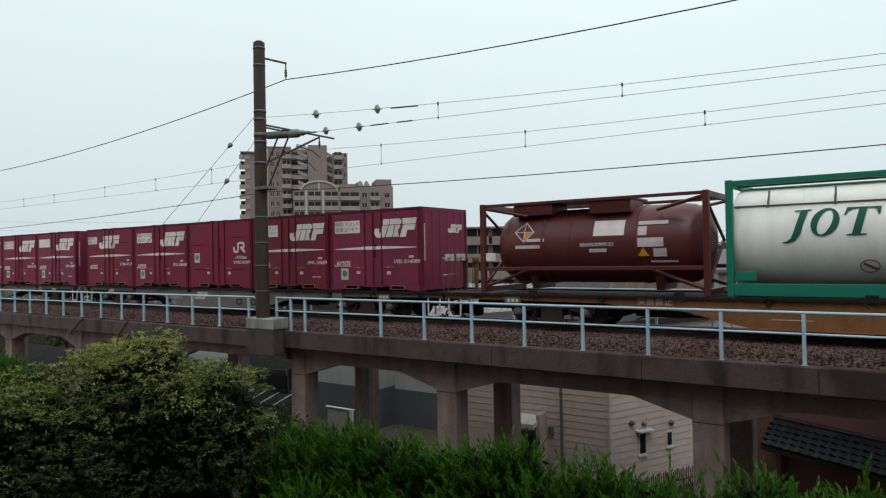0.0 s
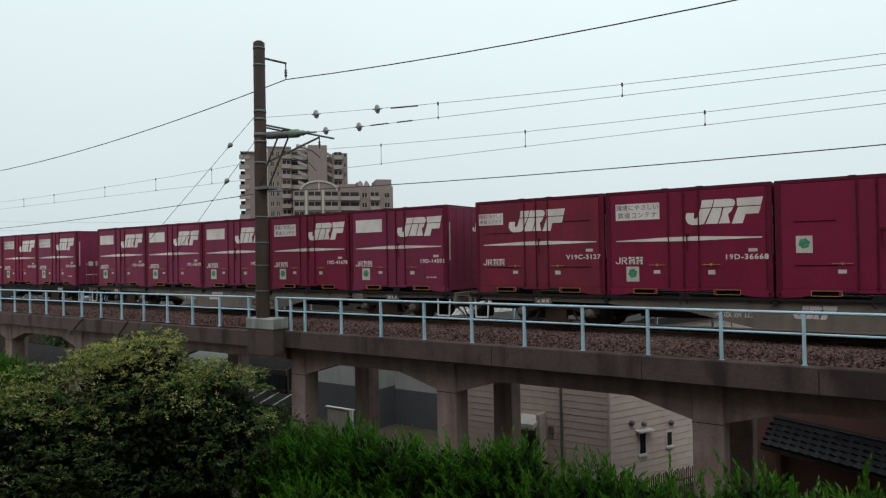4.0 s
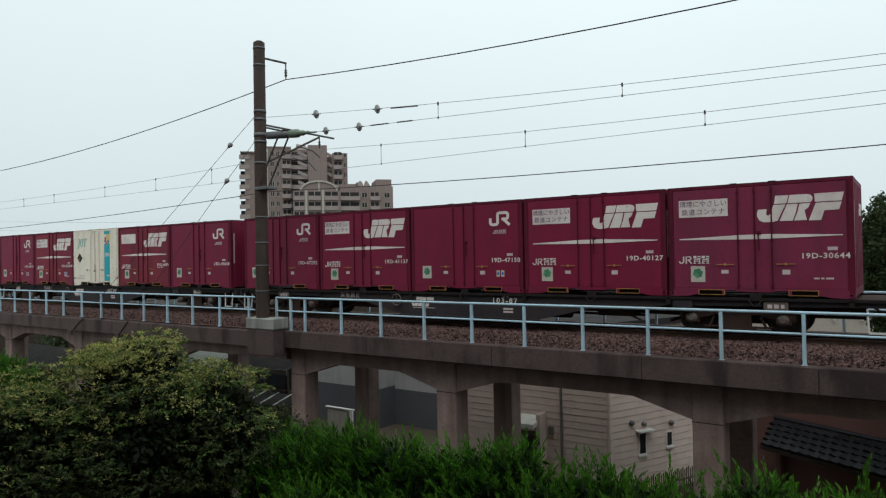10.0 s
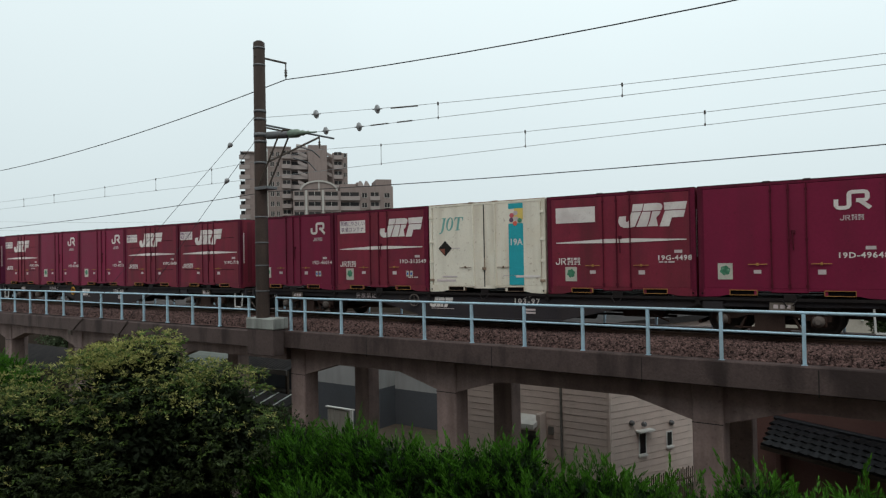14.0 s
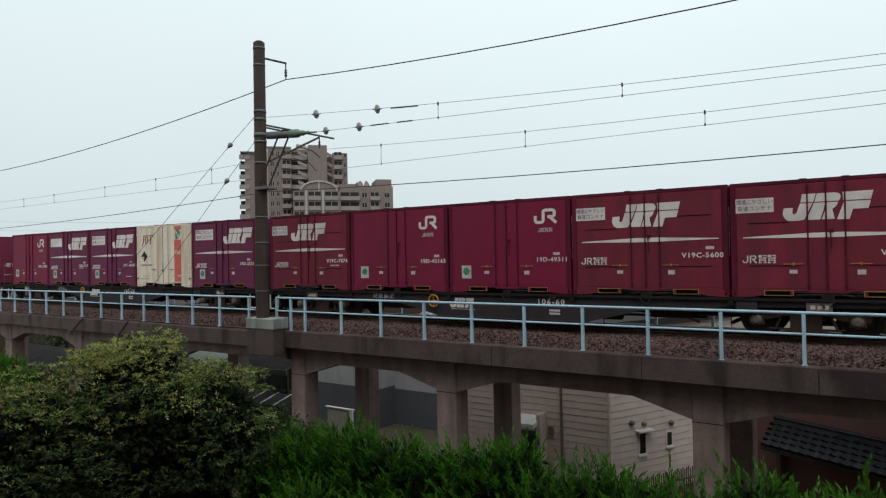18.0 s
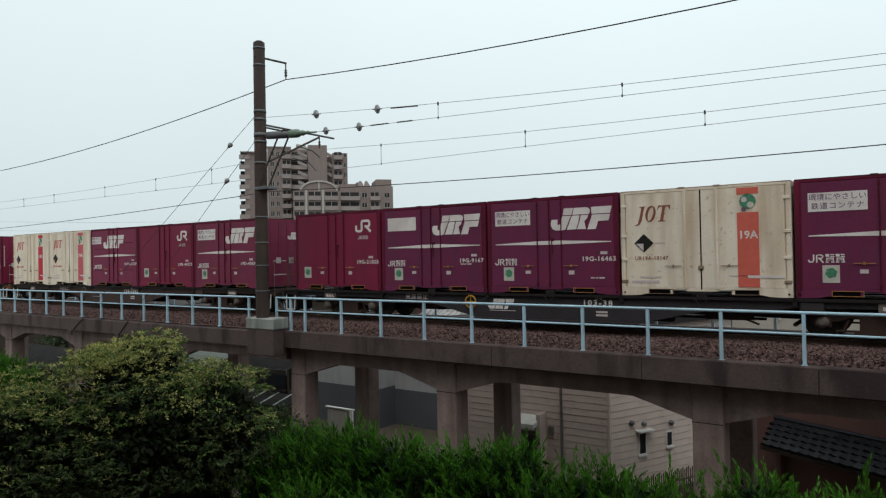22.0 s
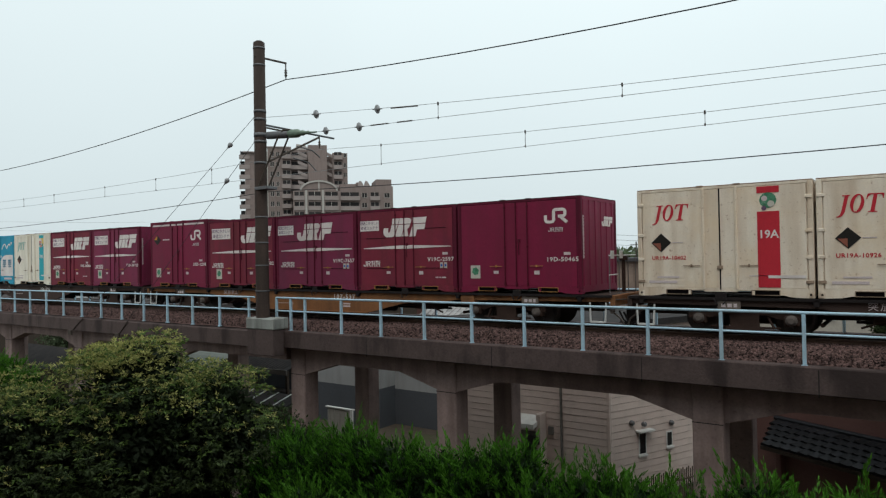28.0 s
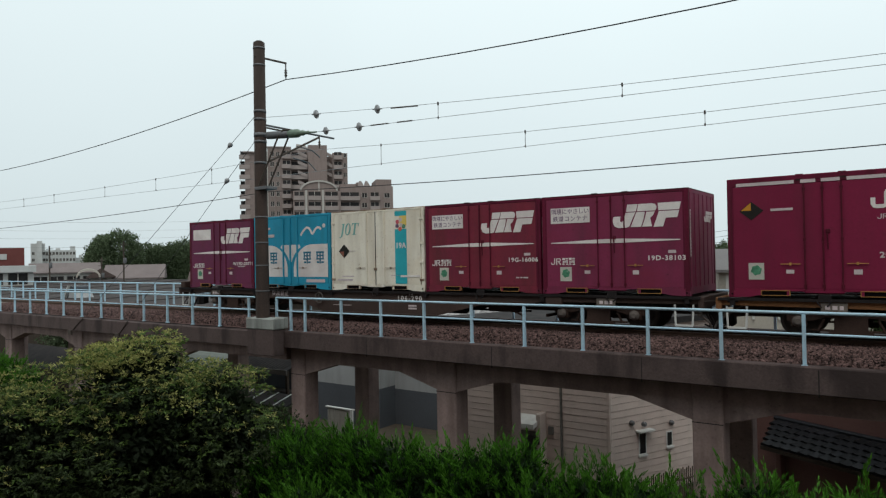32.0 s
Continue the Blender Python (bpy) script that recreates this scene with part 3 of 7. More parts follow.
def fittings(paint_mat, c, rods=(-0.34, 0.0, 0.34), handle_z=0.72):
    H = BOX_H
    trim_mat, lab = (yellow, "yellow") if paint_mat in REDS else (rusty_edge, "rusty")
    thick = 0.015 if paint_mat in REDS else 0.032
    rod_mat = rod_maroon if paint_mat in REDS else paint_mat
    rod = shared("lock_rod", lambda: Shape().rod((0, -1.240, 0.18), (0, -1.240, H - 0.08), thick, n=8).cbox(-0.028, 0.028, -1.252, -1.22, 0.22, 0.29, 0.005).cbox(-0.028, 0.028, -1.252, -1.22, 2.26, 2.32, 0.005).cbox(-0.025, 0.025, -1.252, -1.22, 1.2, 1.26, 0.005), rod_mat)
    for x in rods:
        part("lock_rod", rod, rod_mat, c).location = (x, 0, 0)
    handle = shared("door_handle", lambda: Shape().cbox(-0.19, 0.19, -1.252, -1.238, -0.0075, 0.0075, 0.003).cbox(-0.02, 0.02, -1.252, -1.222, -0.03, 0.03, 0.004), trim_mat)
    for x in (-0.62, 0.60):
        part("door_handle", handle, trim_mat, c, lab + " door handle").location = (x, 0, handle_z)
    pocket = shared("fork_pocket", lambda: Shape().box(-0.285, 0.285, -1.229, -1.17, 0.150, 0.164).box(-0.285, -0.271, -1.229, -1.17, 0.05, 0.150).box(0.271, 0.285, -1.229, -1.17, 0.05, 0.150).box(-0.271, 0.271, -1.226, -1.17, 0.046, 0.056), trim_mat)
    for x in (-0.92, 0.92):
        part("fork_pocket", pocket, trim_mat, c, lab + " edged fork pocket").location = (x, 0, 0)
    if paint_mat in REDS:
        latch = shared("latch_bar", lambda: Shape().rod((0.09, -1.243, 1.02), (0.07, -1.243, 1.42), 0.013, n=6).cbox(0.05, 0.13, -1.25, -1.222, 1.36, 1.44, 0.006), rod_maroon)
        part("latch_bar", latch, rod_maroon, c)
    # solid block coloured near-black for the shade inside the pocket
    hole = shared("pocket_opening", lambda: Shape().box(-0.27, 0.27, -1.19, -1.12, 0.0, 0.15), dark_gap)
    for x in (-0.92, 0.92):
        part("pocket_opening", hole, dark_gap, c).location = (x, 0, 0)


def small_marks(c, number, mark=white_mark, sticker="green", num_size=0.158, shift=(0, 0, 0)):
    if number:
        me = shared("number/" + number, lambda: lettering(number, num_size, 1.12, 1.13), mark)
        part("number", me, mark, c, "white painted number").location = ((1.68 if number.startswith("V") else 1.71) - 0.042 * len(number), -1.2265, 0.935 if number.startswith("V") else 0.885)
    rise = 0.07 if number.startswith("V") else 0.0
    for q in ((1.38, 1.56, 1.00 + rise, 1.07 + rise), (-0.70, -0.55, 0.52, 0.60), (0.53, 0.68, 0.50, 0.60)):
        part("label_plate", shared("label_plate/%s" % (q,), lambda: plate(q), dull_mark), dull_mark, c)
    if number in ("19D-46014", "V19C-2597", "V19C-7657", "19D-47150", "19D-313549"):
        x, z = (1.34, 0.68) if number.startswith("V") else (1.10, 0.44)
        for dx in (0.0, 0.14):
            part("notice", shared("notice", lambda: plate((-0.05, 0.05, 0.0, 0.17)), sticker_pale), sticker_pale, c, "small pale notice").location = (x + dx, 0, z)
            part("notice_print", shared("notice_print", lambda: plate((-0.03, 0.03, 0.05, 0.12), lift=0.002), blue_mark), blue_mark, c, "small blue print").location = (x + dx, 0, z)
    if number in ("19D-30644", "19G-10659", "19G-16006", "19D-35582", "V19C-2597", "19D-313549", "19D-14501", "19G-16463"):
        part("small_print", shared("small_print", lambda: plate((1.12, 1.22, 0.40, 0.435), (1.25, 1.31, 0.40, 0.435), (1.34, 1.48, 0.40, 0.435)), dull_mark), dull_mark, c, "small white print")
    if number in ("19G-4498", "19G-9167", "V19C-7874", "W19D-20771"):
        part("small_print", shared("small_print_high", lambda: plate((1.02, 1.12, 0.775, 0.81), (1.15, 1.21, 0.775, 0.81), (1.24, 1.38, 0.775, 0.81)), dull_mark), dull_mark, c, "small white print")
    if sticker:
        part("sticker", shared("sticker", lambda: plate((-1.36, -1.05, 0.33, 0.69)), sticker_pale), sticker_pale, c, "pale paper sticker").location = shift
        if sticker:
            part("sticker_print", shared("sticker_print", lambda: outline_plate([(-1.205 + (0.105 + 0.012 * math.sin(i * 2.1)) * math.cos(i * 0.349), 0.53 + (0.105 + 0.012 * math.sin(i * 2.1)) * math.sin(i * 0.349)) for i in range(18)], lift=0.003), sticker_green), sticker_green, c, "round green print").location = shift


def freight_box(number, panel="words", colour=None, logo="wide", sticker="green", mark_z=1.78):
    """A steel twelve-foot box of the railway's own fleet."""
    mat = colour or maroon
    if logo == "wide":
        words = {"words": "worded panel", "blank": "blank panel", None: "no panel"}[panel]
        shade = {maroon: "maroon", plum: "faded plum", rustred: "dull rust red", violet: "dusky violet"}[mat]
        c = thing("freight_container", "%s freight container with slanted white mark and %s" % (shade, words), "container", "freight containers on the train")
    else:
        c = thing("freight_container", "plain maroon steel freight container with bent white mark", "container", "freight containers on the train")
    vented = number.startswith("V")
    box_shell(mat, roof_grime, c)
    fittings(mat, c)
    if vented:
        for q in ((-1.50, -0.70, 0.68, 0.695), (0.75, 1.50, 0.68, 0.695), (0.75, 1.50, 1.84, 1.855), (-1.50, -0.72, 1.60, 1.615)):
            part("vent_slot", shared("vent_slot/%s" % (q,), lambda: plate(q), dark_gap), dark_gap, c)
    if logo == "wide":
        for nm, ids in (("mark_hook", (0, 1)), ("mark_flag", (2, 3, 4)), ("mark_post", (5, 6))):
            part(nm, shared(nm, lambda: outline_plate(*moved([WIDE_MARK[q] for q in ids], 0.05, 1.625)), white_mark), white_mark, c, "white slanted mark").location = (-0.86 if vented else 0, 0, 0)
        part("stripe", shared("stripe", lambda: outline_plate([(-1.60, 1.290), (-0.345, 1.270), (-0.345, 1.365), (-1.60, 1.310)], [(-0.335, 1.268), (0.335, 1.268), (0.335, 1.370), (-0.335, 1.366)], [(0.345, 1.271), (1.66, 1.300), (1.66, 1.320), (0.345, 1.367)]), white_mark), white_mark, c, "white tapered stripe")
        part("owner_mark", shared("owner_mark", lambda: owner_shape(-1.62, 0.745, 0.40), white_mark), white_mark, c)
        if panel:
            px0, px1, pz0, pz1 = (-1.74, -0.98, 1.84, 2.15) if vented else (-1.60, -0.54, 1.80, 2.19)
            p = part("panel", shared("panel/%.2f" % px0, lambda: plate((px0, px1, pz0, pz1)), white_mark), white_mark, c, "white panel")
            if panel == "words":
                for text, z, gap in (("環境にやさしい", 2.09, 1.0), ("鉄道コンテナ", 1.91, 1.17)):
                    part("lettering", shared("words/" + text, lambda: lettering(text, 0.148, gap, bold=0.006), ink), ink, p).matrix_basis = pose((px0 + px1) / 2, -1.2315, (pz0 + pz1) / 2 + (z - 2.0) * (0.78 if vented else 1.0)) @ Matrix.Diagonal((0.72 if vented else 1.0, 1, 0.8 if vented else 1.0, 1))
    else:
        part("bent_mark", shared("bent_mark", lambda: outline_plate(*[[(0.84 + 0.94 * u, 1.815 + 0.86 * v) for u, v in BENT_MARK]]), white_mark), white_mark, c, "white bent mark").location = (0, 0, mark_z - 1.78)
        part("mark_leg", shared("mark_leg", lambda: outline_plate(*[[(0.84 + 0.94 * u, 1.815 + 0.86 * v) for u, v in BENT_LEG]], lift=0.002), white_mark), white_mark, c).location = (0, 0, mark_z - 1.78)
        part("owner_mark", shared("owner_mark_small", lambda: owner_shape(0.95, 1.60, 0.25), dull_mark), dull_mark, c).location = (0, 0, mark_z - 1.78)
    small_marks(c, number, sticker="" if vented and logo == "wide" else sticker, shift=(0, 0, 0) if logo == "wide" else (-0.10, 0, 0.62) if vented else (-0.08, 0, 0.06))
    part("end_mark", shared("end_mark", end_mark, white_mark), white_mark, c, "small white mark")
    part("end_number", shared("end_number", end_number, dull_mark), dull_mark, c)
    return c


def owner_shape(x, z, k):
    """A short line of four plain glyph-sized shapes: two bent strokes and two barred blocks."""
    s = outline_plate(*moved([ribbon([(0.02, 0.15), (0.06, 0.04), (0.20, 0.04), (0.26, 0.12), (0.26, 0.42)], 0.07), ribbon([(0.40, 0.0), (0.40, 0.39), (0.62, 0.39), (0.68, 0.33), (0.62, 0.22), (0.47, 0.22)], 0.07), ribbon([(0.52, 0.21), (0.70, 0.0)], 0.07)], x, z, k))
    for u in (0.80, 1.26):
        for q in ((0, 0.17, 0.30, 0.44), (0.22, 0.40, 0.38, 0.43), (0.22, 0.40, 0.28, 0.33), (0.03, 0.37, 0.20, 0.25), (0.03, 0.08, 0.06, 0.20), (0.32, 0.37, 0.06, 0.20), (0.08, 0.32, 0.12, 0.15), (0, 0.15, 0.0, 0.05), (0.25, 0.40, 0.0, 0.05)):
            s.box(x + k * (u + q[0]), x + k * (u + q[1]), -1.230, -1.224, z + k * q[2], z + k * q[3])
    return s


def end_mark():
    s = Shape()
    for o in moved(WIDE_MARK, 0.15, 1.75, 0.48):
        s.slab(o, lambda u, v, w: (BOX_L / 2 - 0.002 + w, u, v), 0.006)
    return s


def end_number():
    """A narrow upright line of unreadable characters, as one notched strip."""
    pts = [(-1.075, 0.90), (-1.075, 2.0)]
    for i in range(14):
        z = 2.0 - i * 0.079
        pts += [(-1.03, z), (-1.03, z - 0.05), (-1.066, z - 0.05), (-1.066, z - 0.079)]
    return Shape().slab(pts[:-1] + [(-1.066, 0.90)], lambda u, v, w: (BOX_L / 2 - 0.045 + w, u, v), 0.044)


def private_box(label, mat, logo_mat, logo_k, band=None, band_x=(0.78, 1.22), code="", plain=True):
    """An ivory twelve-foot box of a leasing firm with a coloured band."""
    c = thing("freight_container", label, "container", "freight containers on the train")
    box_shell(mat, rusty_edge, c)
    fittings(mat, c, rods=(-0.35, 0.35), handle_z=0.70)
    for x in (-1.80, 1.80):
        for z in (0.34, 0.86, 1.42, 2.14):
            part("hinge", shared("hinge", lambda: Shape().cbox(-0.075, 0.075, -1.243, -1.20, -0.035, 0.035, 0.008), rusty_edge if z < 0.5 else mat), mat, c).location = (x * 0.985, 0, z)
    part("lock_hasp", shared("lock_hasp", lambda: Shape().cbox(-0.06, 0.06, -1.26, -1.22, 0.62, 0.70, 0.01).rod((0.02, -1.25, 0.70), (0.02, -1.25, 0.95), 0.012, n=6), rusty_edge), rusty_edge, c, "rusty door hasp")
    for nm, q in TRIPLE.items():
        part(nm, shared(nm, lambda: outline_plate(*[[(u, 1.66 + (v - 1.66) * 1.25) for u, v in o] for o in moved(q, -1.50, 1.66, logo_k)]), logo_mat), logo_mat, c, "slanted coloured mark")
    diamond = [[(-1.30, 1.02), (-1.07, 1.24), (-1.30, 1.46), (-1.53, 1.24)]]
    part("diamond_sign", shared("diamond_sign", lambda: outline_plate(*diamond), black_mark), black_mark, c, "black diamond sign")
    part("diamond_corner", shared("diamond_corner", lambda: outline_plate([(-1.31, 1.05), (-1.31, 1.23), (-1.49, 1.23)], lift=0.003), logo_brown if plain else dull_mark), logo_brown if plain else dull_mark, c, "paler sign corner")
    for q in ((-1.05, -0.8, 1.23, 1.25), (-1.6, -0.95, 0.30, 0.36), (-1.4, -0.9, 0.42, 0.46), (0.6, 1.0, 0.46, 0.48)):
        part("print_line", shared("print_line/%s" % (q,), lambda: plate(q), dull_mark), dull_mark, c)
    if code:
        part("number", shared("number/" + code, lambda: lettering(code, 0.125, 1.1), logo_mat), logo_mat, c).location = (-1.13, -1.2265, 0.88)
    if band:
        x0, x1 = band_x
        part("band", shared("band", lambda: plate((x0, x1, 0.22, 1.86), (x0, x1, 2.26, 2.40)), band), band, c, "coloured vertical band")
        part("band_number", shared("number/19A", lambda: lettering("19A", 0.24), white_mark), white_mark, c).location = ((x0 + x1) / 2, -1.2325, 1.36)
        if band is teal_mark:
            part("band_square", shared("band_square", lambda: plate((x0 + 0.18, x1, 1.96, 2.26)), pale_yellow), pale_yellow, c, "pale yellow square")
            for q, (m, dx, dz) in enumerate(((pink_mark, -0.12, 0.0), (dull_mark, 0.0, 0.06), (ink, -0.13, -0.12), (dull_mark, 0.02, -0.10), (sticker_green, 0.12, -0.14), (coral_mark, -0.02, -0.22))):
                part("dot", shared("dot/%d" % q, lambda: outline_plate([((x0 + x1) / 2 + dx + 0.065 * math.cos(a * 0.6283), 2.08 + dz + 0.065 * math.sin(a * 0.6283)) for a in range(10)], lift=0.004), m), m, c, "coloured dot")
        else:
            for q, (m, dx, dz, rr) in enumerate(((sticker_green, 0.0, 0.04, 0.17), (dull_mark, -0.07, 0.08, 0.06), (sticker_pale, 0.06, -0.04, 0.07), (ink, -0.08, -0.13, 0.05))):
                part("dot", shared("faded_dot/%d" % q, lambda: outline_plate([((x0 + x1) / 2 + dx + rr * math.cos(a * 0.5236), 2.06 + dz + rr * math.sin(a * 0.5236)) for a in range(12)], lift=0.002 * q), m), m, c, "faded dot")
        part("caption", shared("caption", lambda: plate((0.98, 1.7, 0.42, 0.48), lift=0.003), white_mark), white_mark, c)
    return c


def azure_box():
    c = thing("freight_container", "azure and white forwarding company freight container", "container", "freight containers on the train")
    box_shell(azure, azure, c)
    fittings(azure, c)
    arc_pts = lambda x, z, r, a0, a1, n=8: [(x + r * math.cos(radians(a0 + (a1 - a0) * i / n)), z + r * math.sin(radians(a0 + (a1 - a0) * i / n))) for i in range(n + 1)]
    left = [(-1.74, 0.42), (-0.15, 0.42), (-0.15, 0.72)] + arc_pts(-1.02, 0.62, 0.88, 10, 90, 9) + [(-1.74, 1.50)]
    right = [(-u, v) for u, v in left]
    for o in (left, right):
        part("white_field", outline_plate(o), white_mark, c, "white rounded field")
    wedge = [(-0.44, 1.50), (0.44, 1.50)] + arc_pts(0.95, 0.55, 0.98, 118, 158, 5) + arc_pts(-0.95, 0.55, 0.98, 22, 62, 5)
    part("white_wedge", outline_plate(wedge), white_mark, c, "white pointed wedge")
    part("wave_dot", outline_plate(arc_pts(1.58, 2.10, 0.07, 0, 330, 11)), white_mark, c)
    for x in (-1.56, -1.02, 0.62, 1.22):
        bars = ((0, 1, 0.86, 1.0), (0.05, 0.2, 0.45, 0.86), (0.8, 0.95, 0.45, 0.86), (0.2, 0.8, 0.60, 0.70), (0, 1, 0.32, 0.44), (0.42, 0.58, 0.0, 0.86), (0.08, 0.36, 0.04, 0.18), (0.64, 0.95, 0.04, 0.18))
        part("name_bar", plate(*[(x + 0.36 * a, x + 0.36 * b, 0.86 + 0.40 * q, 0.86 + 0.40 * r) for a, b, q, r in bars], lift=0.004), navy, c, "navy barred block")
    part("wave_mark", shared("wave_mark", lambda: outline_plate(ribbon([(0.50, 1.80), (0.58, 1.90), (0.68, 2.00), (0.79, 2.06), (0.89, 2.04), (0.97, 1.96), (1.02, 1.87), (1.06, 1.84), (1.12, 1.90), (1.19, 1.99), (1.29, 2.05), (1.38, 2.04), (1.46, 1.98)], 0.075)), white_mark), white_mark, c, "white wave mark")
    for q in ((-1.55, -1.0, 2.05, 2.12), (-1.55, -0.8, 1.78, 1.88), (-1.5, -1.2, 0.3, 0.38), (0.75, 1.6, 0.24, 0.34)):
        part("print_line", plate(q), dull_mark, c)
    return c


def topped_box():
    """The dark maroon box with pale vents along its top edge and a diamond sign."""
    c = freight_box("20D-1208", logo="bent")
    tagged(c, "dark maroon freight container with pale top strips and orange diamond")
    part("vent_strip", shared("vent_strip", lambda: plate((-1.66, -0.52, 2.42, 2.49), (-0.40, -0.12, 2.42, 2.49), (-0.02, 0.32, 2.42, 2.49), (0.44, 1.66, 2.42, 2.49)), dull_mark), dull_mark, c, "pale vent strip")
    part("raised_roof", Shape().cbox(-BOX_L / 2, BOX_L / 2, -1.222, 1.222, BOX_H - 0.09, BOX_H + 0.10, 0.015).box(-0.49, -0.35, -1.228, -1.12, BOX_H + 0.07, BOX_H + 0.112).box(0.29, 0.43, -1.228, -1.12, BOX_H + 0.07, BOX_H + 0.112), edge_maroon, c, "raised maroon roof edge")
    part("diamond_sign", shared("diamond_dark", lambda: outline_plate([(-1.36, 1.68), (-1.12, 1.88), (-1.36, 2.08), (-1.60, 1.88)]), black_mark), black_mark, c, "black diamond sign")
    part("diamond_corner", shared("diamond_orange", lambda: outline_plate([(-1.37, 1.89), (-1.37, 2.06), (-1.57, 1.89)], lift=0.003), orange_mark), orange_mark, c, "orange sign corner")
    part("print_line", shared("diamond_line", lambda: plate((-0.98, -0.55, 1.86, 1.91)), dull_mark), dull_mark, c)
    return c


# ---- train: tanks ----
def brown_tank():
    c = thing("tank_container", "brown tank container in an open frame with diagonal braces", "tank container", "tank containers on the train")
    L, W, H = 3.03, 1.22, 2.42
    shell = Shape().lathe([(-2.80, 0.25), (-2.76, 0.58), (-2.64, 0.82), (-2.42, 0.95), (-2.2, 0.985), (2.22, 0.985), (2.46, 0.95), (2.70, 0.82), (2.82, 0.58), (2.86, 0.25)], (0, 0, 1.24), (1, 0, 0), 32)
    part("tank_shell", shell, tank_brown, c)
    for k in (-1, 1):
        for y in (-W + 0.07, W - 0.07):
            part("corner_post", Shape().cbox(k * (L - 0.07) - 0.07, k * (L - 0.07) + 0.07, y - 0.07, y + 0.07, 0, H, 0.012), tank_brown, c)
        part("end_beam", Shape().box(k * (L - 0.07) - 0.06, k * (L - 0.07) + 0.06, -W + 0.14, W - 0.14, 0.02, 0.16).box(k * (L - 0.07) - 0.06, k * (L - 0.07) + 0.06, -W + 0.14, W - 0.14, H - 0.14, H - 0.01), tank_brown, c)
        for y in (-W + 0.07, W - 0.07):
            part("brace", Shape().rod((k * (L - 0.1), y, H - 0.12), (k * 1.75, y * 0.72, 2.05), 0.045, n=6), tank_brown, c)
            part("brace", Shape().rod((k * (L - 0.1), y, 0.16), (k * 1.6, y * 0.85, 0.62), 0.05, n=6), tank_brown, c)
        part("end_brace", Shape().rod((k * (L - 0.08), -W + 0.1, H - 0.2), (k * (L - 0.08), 0.6, 1.3), 0.04, n=6).rod((k * (L - 0.08), -W + 0.1, 0.2), (k * (L - 0.08), 0.6, 1.3), 0.04, n=6), tank_brown, c)
        part("tank_ring", Shape().lathe([(-0.03, 0.99), (-0.03, 1.005), (0.03, 1.005), (0.03, 0.99)], (k * 1.27, 0, 1.24), (1, 0, 0), 32), tank_brown, c)
        part("saddle", Shape().slab([(-0.5, 0.1), (0.5, 0.1), (0.6, 0.45), (0.0, 0.26), (-0.6, 0.45)], lambda u, v, w: (k * 1.7 - 0.1 + w, u, v), 0.2), tank_brown, c)
        part("side_beam", Shape().cbox(-L + 0.14, L - 0.14, k * W - 0.07 * k - 0.05, k * W - 0.07 * k + 0.05, 0.60, 0.70, 0.01), tank_brown, c)
    for y in (-W + 0.09, W - 0.09):
        part("top_rail", Shape().cbox(-L + 0.1, L - 0.1, y - 0.035, y + 0.035, H - 0.09, H - 0.01, 0.008), tank_brown, c)
    part("tank_ring", Shape().lathe([(-0.015, 0.985), (-0.015, 0.995), (0.015, 0.995), (0.015, 0.985)], (-0.5, 0, 1.24), (1, 0, 0), 32), tank_brown, c)
    part("walkway", Shape().cbox(-2.2, 1.1, -0.85, 0.5, H - 0.06, H - 0.01, 0.01), tank_brown, c, "brown top walkway")
    part("valve_box", Shape().cbox(-2.2, -1.05, -0.80, 0.2, 2.06, H - 0.06, 0.02), tank_brown, c)
    part("manhole_box", Shape().cbox(0.0, 1.08, -0.80, 0.2, 2.03, H - 0.06, 0.02), tank_brown, c)
    back = lambda x0, x1, z0, z1: Shape().add([(x, -math.sqrt(max(0.995**2 - (z - 1.24) ** 2, 0)), z) for z in (z0, (z0 + z1) / 2, z1) for x in (x0, x1)], [(0, 1, 3, 2), (2, 3, 5, 4)])
    for x0, x1, z0, z1 in ((0.16, 0.96, 1.46, 1.84), (-0.19, 0.71, 1.20, 1.29), (0.06, 0.52, 1.05, 1.14), (1.28, 2.02, 1.70, 1.79), (1.28, 1.52, 1.44, 1.66), (1.28, 1.93, 1.16, 1.38), (1.68, 2.0, 0.92, 1.12), (-2.05, -1.32, 1.18, 1.27), (1.60, 2.25, 0.78, 0.83), (-1.72, -1.2, 1.36, 1.44)):
        part("sign_plate", back(x0, x1, z0, z1), dull_mark if z1 - z0 < 0.3 else white_mark, c, "pale sign plate")
    part("lettering", shared("words/tank", lambda: lettering("クロロホルム専用", 0.115, bold=0.01), ink), ink, c).location = (0.26, -1.003, 1.245)
    part("warning_triangle", Shape().slab([(1.30, 0.94), (1.58, 0.94), (1.44, 1.14)], lambda u, v, w: (u, -0.99 - w * 0.01 + (1.14 - v) * 0.12, v), 1.0), orange_mark, c, "orange warning triangle")
    ds = Shape()
    for o in fine_pieces(stroke([(-1.80, 1.36), (-1.52, 1.62), (-1.80, 1.88), (-2.08, 1.62), (-1.80, 1.36)], 0.028) + stroke([(-1.80, 1.36), (-1.80, 1.88)], 0.02) + stroke([(-2.08, 1.62), (-1.52, 1.62)], 0.02)):
        ds.slab(o, lambda u, v, w: (u, -math.sqrt(max(0.99**2 - (v - 1.24) ** 2, 0.01)) - w, v), 0.008)
    part("diamond_sign", ds, dull_mark, c, "pale outlined diamond sign")
    dc = Shape()
